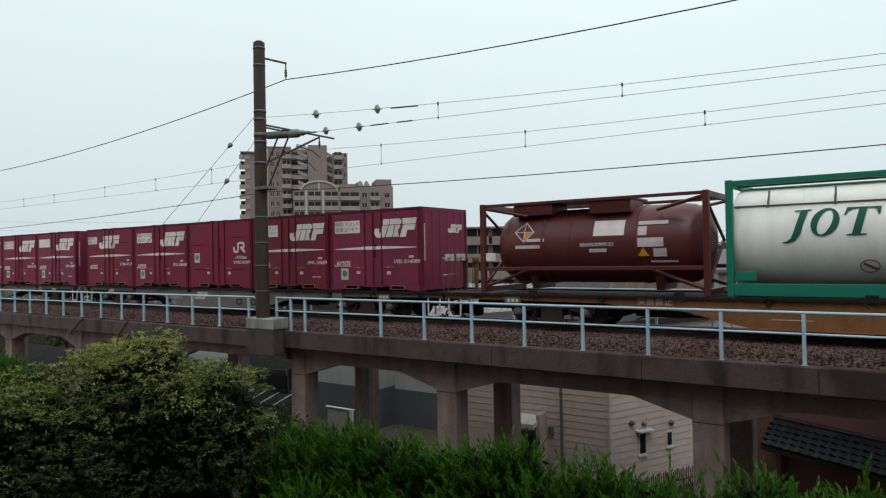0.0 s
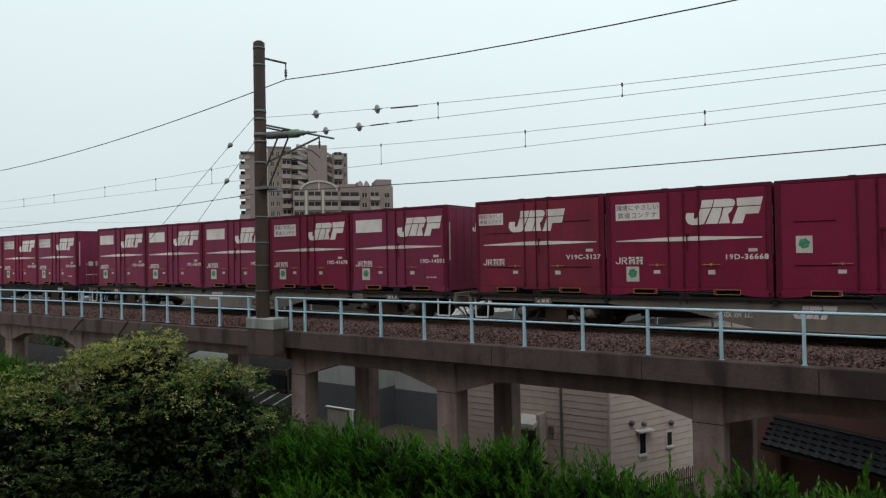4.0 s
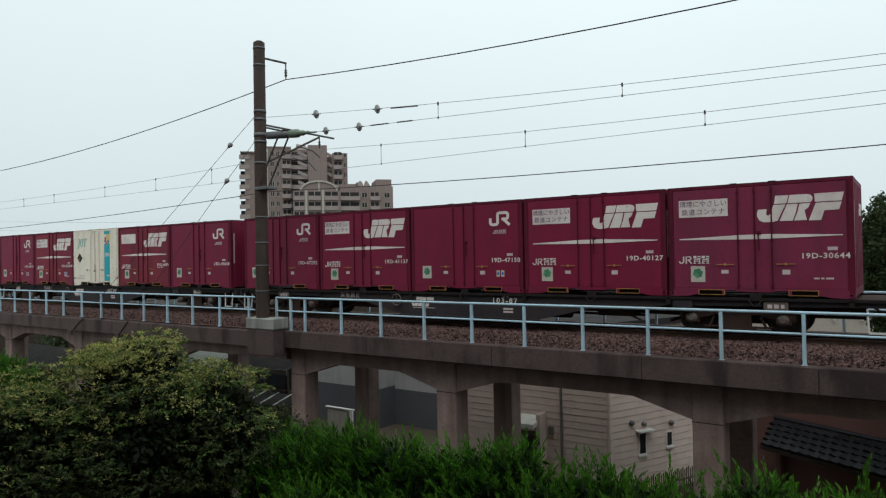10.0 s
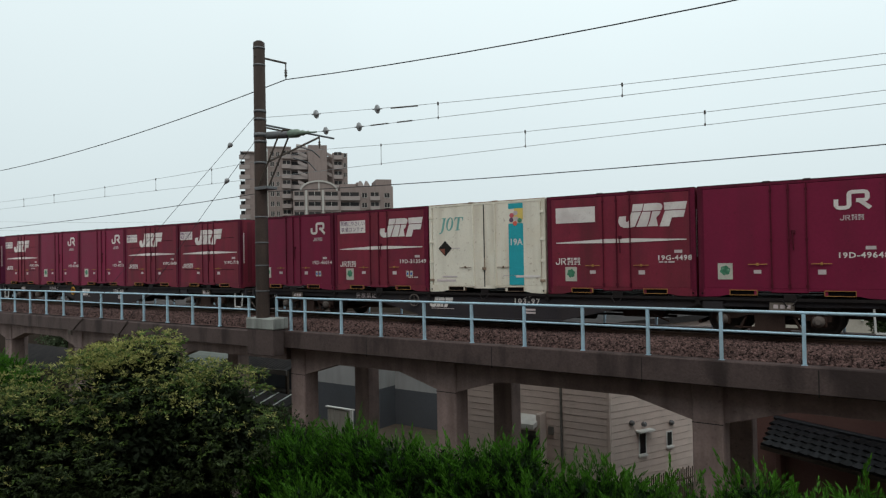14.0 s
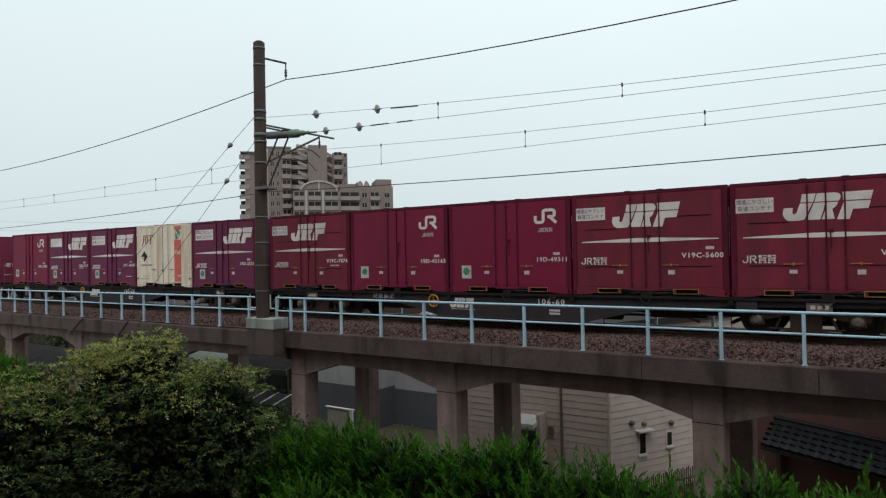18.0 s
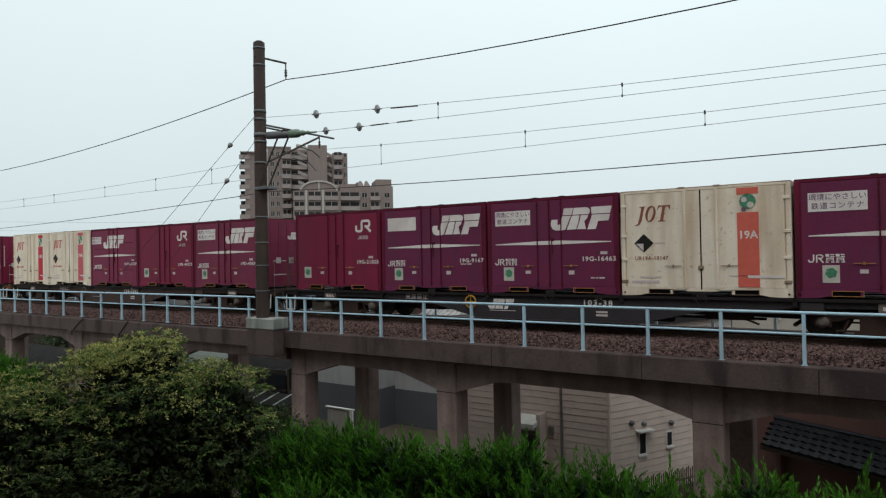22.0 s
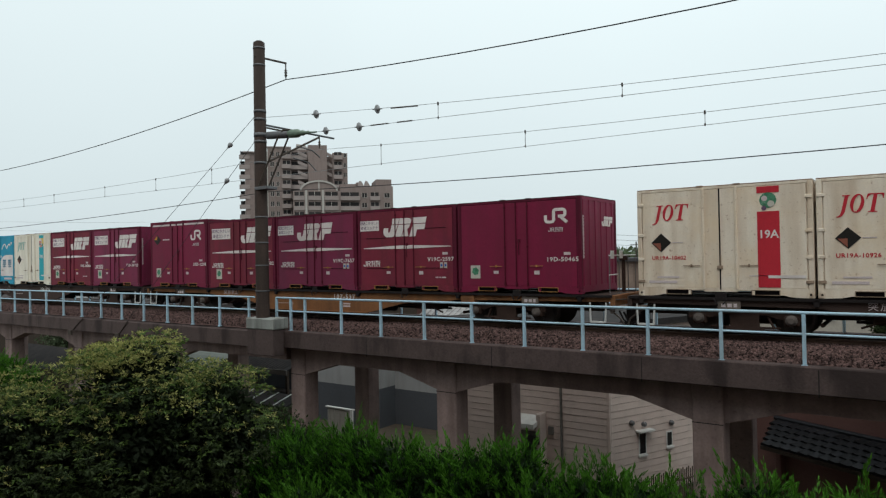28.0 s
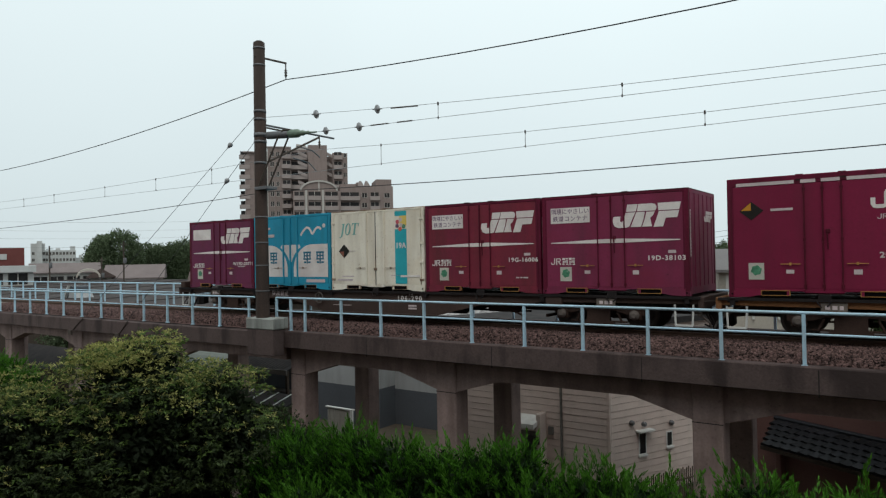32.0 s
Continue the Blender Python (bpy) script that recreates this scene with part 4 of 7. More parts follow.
    for o in ([(-1.79, 1.40), (-1.70, 1.48), (-1.79, 1.48)], [(-1.79, 1.48), (-1.70, 1.48), (-1.58, 1.60), (-1.79, 1.60)]):
        dc.slab(o, lambda u, v, w: (u, -math.sqrt(max(0.99**2 - (v - 1.24) ** 2, 0.01)) - 0.002 - w, v), 0.006)
    part("diamond_corner", dc, orange_mark, c, "orange sign corner")
    part("frame_sign", Shape().cbox(-2.86, -2.56, -1.20, -1.17, 0.86, 1.08, 0.005), white_mark, c, "white sign on the frame")
    return c


def green_tank():
    c = thing("tank_container", "white tank container in a bright green steel frame", "tank container", "tank containers on the train")
    L, W, H = 3.03, 1.22, 2.59
    part("tank_shell", Shape().lathe([(-2.99, 0.4), (-2.98, 0.95), (-2.94, 1.09), (-2.86, 1.14), (-2.75, 1.15), (2.75, 1.15), (2.86, 1.14), (2.94, 1.09), (2.98, 0.95), (2.99, 0.4)], (0, 0, 1.30), (1, 0, 0), 36), tank_white, c)
    for k in (-1, 1):
        for y in (-W + 0.075, W - 0.075):
            part("corner_post", Shape().cbox(k * (L - 0.075) - 0.075, k * (L - 0.075) + 0.075, y - 0.075, y + 0.075, 0, H, 0.012), frame_green, c)
        part("end_beam", Shape().box(k * (L - 0.07) - 0.05, k * (L - 0.07) + 0.05, -W + 0.15, W - 0.15, 0.02, 0.16).box(k * (L - 0.07) - 0.05, k * (L - 0.07) + 0.05, -W + 0.15, W - 0.15, H - 0.14, H - 0.01), frame_green, c)
        part("bottom_rail", Shape().cbox(-L + 0.15, L - 0.15, k * (W - 0.06) - 0.055, k * (W - 0.06) + 0.055, 0.03, 0.30, 0.01), frame_green, c)
        part("top_rail", Shape().cbox(-L + 0.15, L - 0.15, k * (W - 0.06) - 0.055, k * (W - 0.06) + 0.055, H - 0.14, H - 0.02, 0.01), frame_green, c)
    part("gusset", Shape().cbox(-L + 0.18, -L + 0.6, -W + 0.01, -W + 0.10, 0.36, 0.56, 0.01), frame_green, c)
    for x in (-1.52, 0.0, 1.52):
        part("tank_band", Shape().lathe([(-0.012, 1.149), (-0.012, 1.154), (0.012, 1.154), (0.012, 1.149)], (x, 0, 1.30), (1, 0, 0), 36), tank_white, c)
    part("insulation_seam", Shape().box(-2.9, 2.9, -0.945, -0.90, 1.985, 2.015), under_grey, c)
    part("walkway", Shape().cbox(-2.9, 2.9, -0.5, 0.1, H - 0.08, H - 0.03, 0.01), under_grey, c)
    for x in (-2.2, -0.92, 0.4, 1.7):
        part("strap", Shape().line([(x, -0.95, 1.96), (x, -0.93, 2.06), (x, -0.80, 2.22), (x, -0.76, 2.34)], 0.022), under_grey, c)
    on_shell = lambda u, v: (u, -math.sqrt(max(1.158**2 - (v - 1.30) ** 2, 0.01)) - 0.008, v)
    ring_fan = RING_OUT[:-1] + RING_IN[:-1], [(i, (i + 1) % 24, 24 + (i + 1) % 24, 24 + i) for i in range(24)]
    for nm, (vs, fs) in (("hook_mark", cut_rows(HOOK)), ("ring_mark", ring_fan), ("post_mark", cut_rows(POST))):
        part(nm, Shape().add([on_shell(-1.90 + 1.76 * u, 1.16 + 1.60 * v) for u, v in vs], fs), logo_green, c, "dark green slanted mark")
    ring = stroke([(-0.33 + 0.17 * math.cos(a * 0.5236), 0.66 + 0.13 * math.sin(a * 0.5236)) for a in range(13)], 0.02) + stroke([(-0.43, 0.71), (-0.21, 0.60)], 0.05)
    s = Shape()
    for o in ring:
        s.slab(o, lambda u, v, w: (u, -math.sqrt(max(1.158**2 - (v - 1.30) ** 2, 0.01)) - w - 0.004, v), 0.012)
    part("ring_sign", s, logo_brown, c, "brown ring sign")
    return c


# ---- train: wagons ----
def wheelset_shape():
    s = Shape().rod((0, -0.75, 0), (0, 0.75, 0), 0.075, n=10)
    for k in (-1, 1):
        s.lathe([(-0.06, 0.40), (-0.03, 0.435), (-0.02, 0.405), (0.06, 0.40), (0.065, 0.34), (0.03, 0.32), (0.03, 0.14), (0.09, 0.12), (0.10, 0.04)], (0, k * 0.56, 0), (0, k, 0), 24)
        for i in range(4):
            a = i * math.pi / 2
            s.box(math.cos(a) * 0.23 - 0.03, math.cos(a) * 0.23 + 0.03, k * 0.60 - 0.02, k * 0.60 + 0.02, math.sin(a) * 0.23 - 0.03, math.sin(a) * 0.23 + 0.03)
    return s


def bogie_shape():
    s = Shape()
    for y in (-1.0, 1.0):
        s.slab([(-1.18, 0.40), (-1.18, 0.52), (-0.75, 0.54), (-0.42, 0.62), (0.42, 0.62), (0.75, 0.54), (1.18, 0.52), (1.18, 0.40), (0.70, 0.42), (0.44, 0.50), (0.30, 0.50), (0.30, 0.24), (0.40, 0.20), (0.40, 0.12), (-0.40, 0.12), (-0.40, 0.20), (-0.30, 0.24), (-0.30, 0.50), (-0.44, 0.50), (-0.70, 0.42)], lambda u, v, w: (u, y - 0.05 + w, v), 0.10)
        for x in (-0.95, 0.95):
            s.cbox(x - 0.15, x + 0.15, y - 0.11, y + 0.11, 0.28, 0.50, 0.03)
        s.rod((-0.72, y * 0.98, 0.22), (0.72, y * 0.98, 0.22), 0.025, n=6).rod((-0.60, y, 0.20), (-0.48, y, 0.46), 0.03, n=6).rod((0.60, y, 0.20), (0.48, y, 0.46), 0.03, n=6)
    return s.box(-0.22, 0.22, -0.95, 0.95, 0.30, 0.60)


def spring_shape():
    s = Shape()
    return s.lathe([(i * 0.02, 0.062 if i % 2 else 0.048) for i in range(12)], (0, 0, 0), (0, 0, 1), 10)


WHEELS = []


def sill_mark(ids):
    s = Shape()
    for o in moved([WIDE_MARK[q] for q in ids], 0, 0, 0.5):
        s.slab(o, lambda u, v, w: (u, -1.19 - w, v), 0.004)
    return s


def flat_wagon(length, mat, label, code, white_front=False, brown_rear=False, bare_rear=False):
    """A low container flat wagon; its origin lies on the rail tops under its middle."""
    w = thing("flat_wagon", label, "freight wagon", "flat wagons of the train")
    h, top = length / 2, BED_Z - RAIL_Z - 0.015
    ends = {1: h + (0.55 if white_front else 0.0), -1: h + (0.45 if brown_rear or bare_rear else 0.0)}
    for k in (-1, 1):
        sill = [(-ends[-1], top - 0.03), (-ends[-1], top - 0.16), (-5.6, top - 0.20), (-4.9, top - 0.30), (-3.7, top - 0.34), (-2.3, top - 0.66), (2.3, top - 0.66), (3.7, top - 0.34), (4.9, top - 0.30), (5.6, top - 0.20), (ends[1], top - 0.16), (ends[1], top - 0.03)]
        part("side_sill", Shape().slab(sill, lambda u, v, q: (u, k * 1.19 - k * q, v), 0.10), mat, w)
        # flange painted black as the shadow under the containers
        part("sill_flange", Shape().box(-ends[-1], ends[1], k * 1.21 - 0.05, k * 1.21 + 0.03, top - 0.055, top + 0.005), grime, w)
        part("lower_flange", Shape().box(-2.3, 2.3, k * 1.21 - 0.05, k * 1.21 + 0.03, top - 0.68, top - 0.655), mat, w)
    part("floor_frame", Shape().box(-ends[-1] + 0.02, ends[1] - 0.02, -1.08, 1.08, top - 0.12, top - 0.03).box(-h + 0.1, h - 0.1, -0.22, 0.22, top - 0.48, top - 0.12), dark_brown, w)
    lugs = shared("twist_lock", lambda: Shape().cbox(-0.11, 0.11, -1.235, -1.10, -0.10, 0.0, 0.01).box(-0.05, 0.05, -1.26, -1.2, -0.16, -0.02), grime)
    for j in range(6):
        part("twist_lock", lugs, grime, w).location = (-2.5 * PITCH + j * PITCH if 0 < j < 5 else (-2.5 * PITCH + 0.1 if j == 0 else 2.5 * PITCH - 0.1), 0, top)
    lever = shared("lock_lever", lambda: Shape().rod((-0.16, -1.25, -0.02), (-0.05, -1.30, -0.17), 0.016, n=5).rod((0.14, -1.25, -0.02), (0.05, -1.30, -0.15), 0.016, n=5).cbox(-0.12, 0.12, -1.25, -1.2, -0.06, 0.10, 0.01), grime)
    for j in range(5):
        part("lock_lever", lever, grime, w).location = (-2 * PITCH + j * PITCH, 0, top)
    for k in (-1, 1):
        h = ends[k]
        part("bogie_frame", shared("bogie_frame", bogie_shape, dark_brown), dark_brown, w).location = (k * 7.1, 0, 0)
        for y in (-1.0, 1.0):
            for d in (-0.17, 0.0, 0.17):
                part("coil_spring", shared("coil_spring", spring_shape, dark_brown), dark_brown, w).location = (k * 7.1 + d, y * 0.94, 0.24)
            for d in (-0.95, 0.95):
                part("axle_box", shared("axle_box", lambda: Shape().lathe([(0, 0.12), (0.05, 0.12), (0.07, 0.07), (0.09, 0.06)], (0, 0, 0), (0, -1, 0), 14), dusty_hub), dusty_hub, w, "dusty round axle box").location = (k * 7.1 + d, y - 0.11 if y < 0 else y + 0.02, 0.405)
        for d in (-0.95, 0.95):
            ws = part("wheelset", shared("wheelset", wheelset_shape, wheel_steel), wheel_steel, w)
            WHEELS.append((ws, k * 7.1 + d))
        part("end_beam", Shape().cbox(k * h - 0.06, k * h + 0.06, -1.22, 1.22, top - 0.26, top, 0.01), mat, w)
        part("coupler", Shape().cbox(min(k * h, k * (h + 0.42)), max(k * h, k * (h + 0.42)), -0.12, 0.12, 0.10 + 0.08, 0.46, 0.03).cbox(k * (h + 0.36) - 0.12, k * (h + 0.36) + 0.12, -0.17, 0.17, 0.14, 0.50, 0.04), grime, w)
        hose = [(k * h, -0.45, 0.42), (k * (h + 0.12), -0.46, 0.20), (k * (h + 0.26), -0.45, 0.10), (k * (h + 0.42), -0.42, 0.16)]
        part("brake_hose", Shape().line(hose, 0.028).line([(x, -y * 1.3 if False else y - 0.32, z + 0.06) for x, y, z in hose], 0.022), grime, w)
        part("brake_pipe", Shape().line([(k * (h - 0.5), -0.92, top - 0.16), (k * (h - 0.1), -0.95, 0.46), (k * (h + 0.10), -0.94, 0.30), (k * (h + 0.16), -0.90, 0.16)], 0.024).cbox(k * (h - 0.1) - 0.05, k * (h - 0.1) + 0.05, -1.0, -0.9, 0.42, 0.52, 0.01), dusty_hub, w, "dusty brake pipe and cock")
        part("uncoupling_lever", Shape().line([(k * (h + 0.06), -1.15, top - 0.10), (k * (h + 0.10), -0.70, top - 0.12), (k * (h + 0.12), -0.10, top - 0.16), (k * (h + 0.12), -0.06, 0.44)], 0.014), dusty_hub, w)
        part("end_plate", Shape().cbox(k * (h - 2.25) - 0.24, k * (h - 2.25) + 0.24, -1.235, -1.205, top - 0.27, top - 0.07, 0.005), under_grey, w, "grey lettered plate")
        part("plate_print", shared("plate_print", lambda: Shape().box(-0.16, -0.07, -1.239, -1.236, -0.05, 0.03).box(-0.03, 0.06, -1.239, -1.236, -0.05, 0.03).box(0.10, 0.17, -1.239, -1.236, -0.05, 0.03), dull_mark), dull_mark, w).location = (k * (h - 2.25), 0, top - 0.16)
        x = k * (h - 0.38)
        part("step_stirrup", Shape().line([(x - 0.21, -1.2, top - 0.18), (x - 0.19, -1.22, 0.22), (x + 0.19, -1.22, 0.22), (x + 0.21, -1.2, top - 0.18)], 0.024).box(x - 0.19, x + 0.19, -1.25, -1.19, 0.20, 0.235), step_white, w, "white step stirrup")
    part("brake_gear", Shape().rod((1.4, -0.75, 0.42), (3.0, -0.75, 0.42), 0.17, n=12).cbox(-1.6, -0.4, -0.95, -0.5, 0.26, 0.56, 0.03).rod((-5.0, -0.6, 0.38), (5.0, -0.6, 0.38), 0.035, n=6), grime, w)
    for k in (-1, 1):
        part("air_reservoir", Shape().lathe([(0, 0.05), (0.04, 0.14), (0.10, 0.17), (1.5, 0.17), (1.56, 0.14), (1.6, 0.05)], (k * 3.2 if k > 0 else -4.8, 0.55, 0.52), (1, 0, 0), 14), dark_brown, w)
        part("brake_rigging", Shape().rod((k * 2.6, 0.15, 0.42), (k * 5.7, 0.15, 0.36), 0.03, n=6).rod((k * 5.6, -0.85, 0.30), (k * 5.6, 0.85, 0.30), 0.045, n=6).cbox(k * 4.2 - 0.5, k * 4.2 + 0.5, -0.72, -0.28, 0.34, 0.58, 0.03).rod((k * 4.2, -0.9, 0.55), (k * 4.9, -0.9, 0.28), 0.025, n=6), dark_brown, w)
    part("brake_cylinder", Shape().cbox(5.75, 6.2, -1.24, -1.0, top - 0.34, top - 0.06, 0.02), mat, w)
    sill_ink = faint_mark if mat is under_grey else white_mark
    part("sill_lettering", shared("number/" + code, lambda: lettering(code, 0.20, 1.3, 1.1), sill_ink), sill_ink, w).location = (1.26, -1.1925, top - (0.30 if mat is under_grey else 0.20))
    part("class_letters", shared("words/class", lambda: lettering("コキ", 0.10, 1.3), dull_mark), dull_mark, w).location = (1.30, -1.1925, top - 0.075)
    grey = mat is under_grey
    part("sill_caption", shared("words/sill", lambda: lettering("突放禁止", 0.19, 1.25, bold=0.006), dull_mark), dull_mark, w).location = (-2.75, -1.1925, top - 0.36) if grey else (-4.35, -1.1925, top - 0.14)
    if mat in (under_blue, under_grey):
        for nm, ids in (("mark_hook", (0, 1)), ("mark_flag", (2, 3, 4)), ("mark_post", (5, 6))):
            part(nm, shared(("dull_sill_" if grey else "sill_") + nm, lambda: sill_mark(ids), dull_mark if grey else white_mark), dull_mark if grey else white_mark, w).location = (-1.55 if grey else -1.9, 0, top - 0.42)
    if grey:
        for dx in (0.95, 1.75):
            part("card_frame", shared("card_frame", lambda: Shape().line([(0, -1.2, 0), (0.26, -1.2, 0), (0.26, -1.2, 0.16), (0, -1.2, 0.16), (0, -1.2, 0)], 0.014), dark_brown), dark_brown, w, "dark brown card frame").location = (dx, 0, top - 0.54)
    for q, r in enumerate(((1.22, 1.52, -0.44, -0.39), (1.22, 1.52, -0.52, -0.47), (-1.85, -1.05, -0.465, -0.45))):
        if not grey:
            part("sill_mark", shared("sill_mark/%d" % q, lambda: Shape().box(r[0], r[1], -1.194, -1.19, r[2], r[3]), dull_mark), dull_mark, w).location = (0, 0, top)
    if mat in (under_blue, under_brown):
        part("hand_wheel", Shape().line([(-2.42 + 0.17 * math.cos(a * 0.5236), -1.26, top - 0.24 + 0.17 * math.sin(a * 0.5236)) for a in range(13)], 0.02).line([(-2.59, -1.26, top - 0.24), (-2.25, -1.26, top - 0.24)], 0.012).line([(-2.42, -1.26, top - 0.41), (-2.42, -1.26, top - 0.07)], 0.012).rod((-2.42, -1.28, top - 0.24), (-2.42, -1.18, top - 0.24), 0.025), wheel_yellow if code in ("106-60", "103-38") else dusty_hub, w)
    if bare_rear:
        part("brake_box", Shape().cbox(-ends[-1] - 0.04, -ends[-1] + 0.24, -1.16, -0.72, top, top + 0.24, 0.03), dark_brown, w, "dark brown hand brake box")
    for on, k, m, lab in ((white_front, 1, step_white, "pale end handrail"), (brown_rear, -1, rail_brown, "rusty end handrail")):
        if on:
            x = k * (ends[k] - 0.10)
            s = Shape()
            bar = galvanised_rail if k > 0 else rail_brown
            for y in (-1.10, -0.45, 0.20, 0.78):
                part("end_bar", shared("end_bar", lambda: Shape().rod((0, 0, 0), (0, 0, 0.98), 0.012, n=6), bar), bar, w).location = (x, y, top)
            part("brake_post", Shape().rod((x - k * 0.12, 0.2, top), (x - k * 0.12, 0.2, top + 0.92), 0.05, n=8).cbox(x - k * 0.12 - 0.09, x - k * 0.12 + 0.09, 0.12, 0.28, top + 0.84, top + 0.97, 0.02), dark_brown if k > 0 else rail_brown, w, "dark hand brake post")
            for y in (-0.9, -0.3):
                part("number_board", Shape().cbox(x - 0.012, x + 0.012, y - 0.10, y + 0.10, top + 0.90, top + 1.10, 0.004), step_white, w, "small white board")
            s.line([(x, -1.12, top + 0.98), (x, 0.78, top + 0.98)], 0.016).line([(x, -1.12, top + 0.50), (x, -0.55, top + 0.50)], 0.016)
            part("end_handrail", s, m, w, lab)
    return w


# front ends of the loaded stretches at the start, metres along the track
FRONTS = [-11.895, -31.665, -52.314, -71.896, -91.593, -111.150, -131.846, -152.080, -171.709]
MOVING = []


def put(ob, x, z):
    """A thing that rides along with the train, at x along the track at the start."""
    MOVING.append((ob, x, z))
    return ob


def load(front, boxes):
    for j, b in enumerate(boxes):
        put(b, front - BOX_L / 2 - j * PITCH, BED_Z)


W, B_, N = "words", "blank", None
TRAIN = [
    [("19D-314089", W, plum), ("19G-10659", W, rustred), ("V19C-8509", "bent", None), ("19D-36668", W, maroon), ("V19C-3127", W, rustred)],
    [("19D-14501", B_, plum), ("19D-41678", W, maroon), ("19D-18554", B_, plum), ("19D-24510", B_, plum), ("19D-15639", B_, plum)],
    [("19D-30644", W, plum), ("19D-40127", W, maroon), ("19D-47150", "bent", None), ("19D-41137", W, maroon), ("19D-47292", "bent", None)],
    [("19D-49648", "bent", None), ("19G-4498", B_, rustred), "teal", ("19D-313549", W, rustred), ("19D-46014", "bent", None)],
    [("V19C-710", W, rustred), ("V19C-5600", W, rustred), ("19D-49311", "bent", None), ("19D-42165", "bent", None), ("V19C-7874", W, rustred)],
    [("19D-3531", W, violet), "coral", ("19G-16463", W, violet), ("19G-9167", B_, violet), ("19G-21025", "bent", None)],
    [("19D-40690", W, plum), ("19D-44373", "bent", None), ("V19C-5107", W, plum), "pink", "red"],
    [("19D-50465", "bent", None), ("V19C-2597", W, rustred), ("V19C-7657", W, plum), ("19D-35582", W, rustred), "topped"],
    [("19D-38103", W, plum), ("19G-16006", W, rustred), "teal", "azure", ("W19D-20771", B_, violet)],
]


def make_box(spec):
    if spec == "teal":
        return private_box("pale ivory freight container with teal band and slanted mark", pale_ivory, logo_teal, 0.82, teal_mark)
    if spec == "coral":
        return private_box("ivory freight container with faded coral band and rust stains", ivory, logo_brown, 0.82, coral_mark, code="UR19A-10147", plain=False)
    if spec == "pink":
        return private_box("ivory freight container with pink band and slanted red mark", ivory, red_mark, 0.82, pink_mark, code="UR19A-10926")
    if spec == "red":
        return private_box("ivory freight container with red band and slanted red mark", ivory, red_mark, 0.82, red_mark, code="UR19A-10402")
    if spec == "azure":
        return azure_box()
    if spec == "topped":
        return topped_box()
    number, panel, colour = spec
    return freight_box(number, panel if panel != "bent" else None, colour, "bent" if panel == "bent" else "wide", sticker="pale" if panel == "blank" else "green", mark_z=1.25 if number.startswith("V") else 1.78)


CODES = ["107-1403", "107-1228", "103-87", "103-97", "106-60", "103-38", "104-2383", "107-537", "106-290"]
SILLS = [under_grey, under_grey, under_blue, under_blue, under_blue, under_blue, under_brown, under_orange, under_brown]
SHADES = {under_grey: "dusty grey", under_blue: "grimy blue-grey", under_brown: "dusty brown", under_orange: "orange-brown"}
for i, (front, specs) in enumerate(zip(FRONTS, TRAIN)):
    load(front, [make_box(s) for s in specs])
    mid = front - (4 * PITCH + BOX_L) / 2
    put(flat_wagon(19.25, SILLS[i], "%s low container flat wagon loaded with five containers" % SHADES[SILLS[i]], CODES[i], white_front=i in (0, 2, 6, 7), brown_rear=i in (5, 1), bare_rear=i == 8), mid, RAIL_Z)
put(brown_tank(), -6.86, BED_Z)
put(green_tank(), -0.45, BED_Z)
put(flat_wagon(19.9, under_orange, "orange-brown low flat wagon carrying two tank containers", "106-512", brown_rear=True), -0.75, RAIL_Z)


def motions():
    """Rolls the train along the track, with its wheels."""
    times = [i * 1.0 for i in range(33)]
    for ob, x, z in MOVING:
        walk(ob, [(t, pose(x + travel(t), TRACK_Y, z)) for t in times])
    spin = [(i * 0.1, math.degrees(travel(i * 0.1) / 0.405)) for i in range(321)]
    for ws, x in WHEELS:
        walk(ws, [(t, pose(x, 0, 0.405, 0, a % 360.0, 0)) for t, a in spin])


# ---- overhead line ----
pole_concrete = paint("brown_stained_concrete", (0.062, 0.043, 0.036), 0.88, fine=25, coarse=1.2, vary=0.3, stain=(0.024, 0.020, 0.018), stain_amount=0.75, streak=True, bump=0.25, spec=0.25)
galvanised = paint("galvanised_steel", (0.15, 0.15, 0.155), 0.6, 0.5, vary=0.2)
dark_steel = paint("dark_rusty_steel", (0.075, 0.06, 0.05), 0.7, 0.3, vary=0.3)
porcelain = paint("grey_porcelain", (0.24, 0.24, 0.245), 0.35, vary=0.2, bump=0, spec=0.4)
green_porcelain = paint("dusty_green_insulator", (0.14, 0.19, 0.14), 0.5, vary=0.3, bump=0.1, spec=0.4)
cable = paint("dark_cable", (0.035, 0.035, 0.04), 0.6, vary=0.2, bump=0)
copper = paint("weathered_copper_wire", (0.27, 0.28, 0.29), 0.6, 0.2, vary=0.2, bump=0)

PX, PY = -17.27, 14.62
foot = thing("pole_base", "pale concrete pole block on a stained corbel of the viaduct", "concrete block", kind="structure")
part("block", Shape().cbox(-17.80, -16.50, 14.36, 14.846, 6.30, 6.66, 0.03).cbox(-17.80, -17.5, 14.846, 15.0, 6.30, 6.66, 0.02).cbox(-17.0, -16.50, 14.846, 15.0, 6.30, 6.66, 0.02), pale_concrete, foot, "pale concrete block")
part("corbel", Shape().cbox(-17.76, -16.54, 14.38, 14.845, 5.48, 6.30, 0.02), concrete, foot, "dark stained corbel")

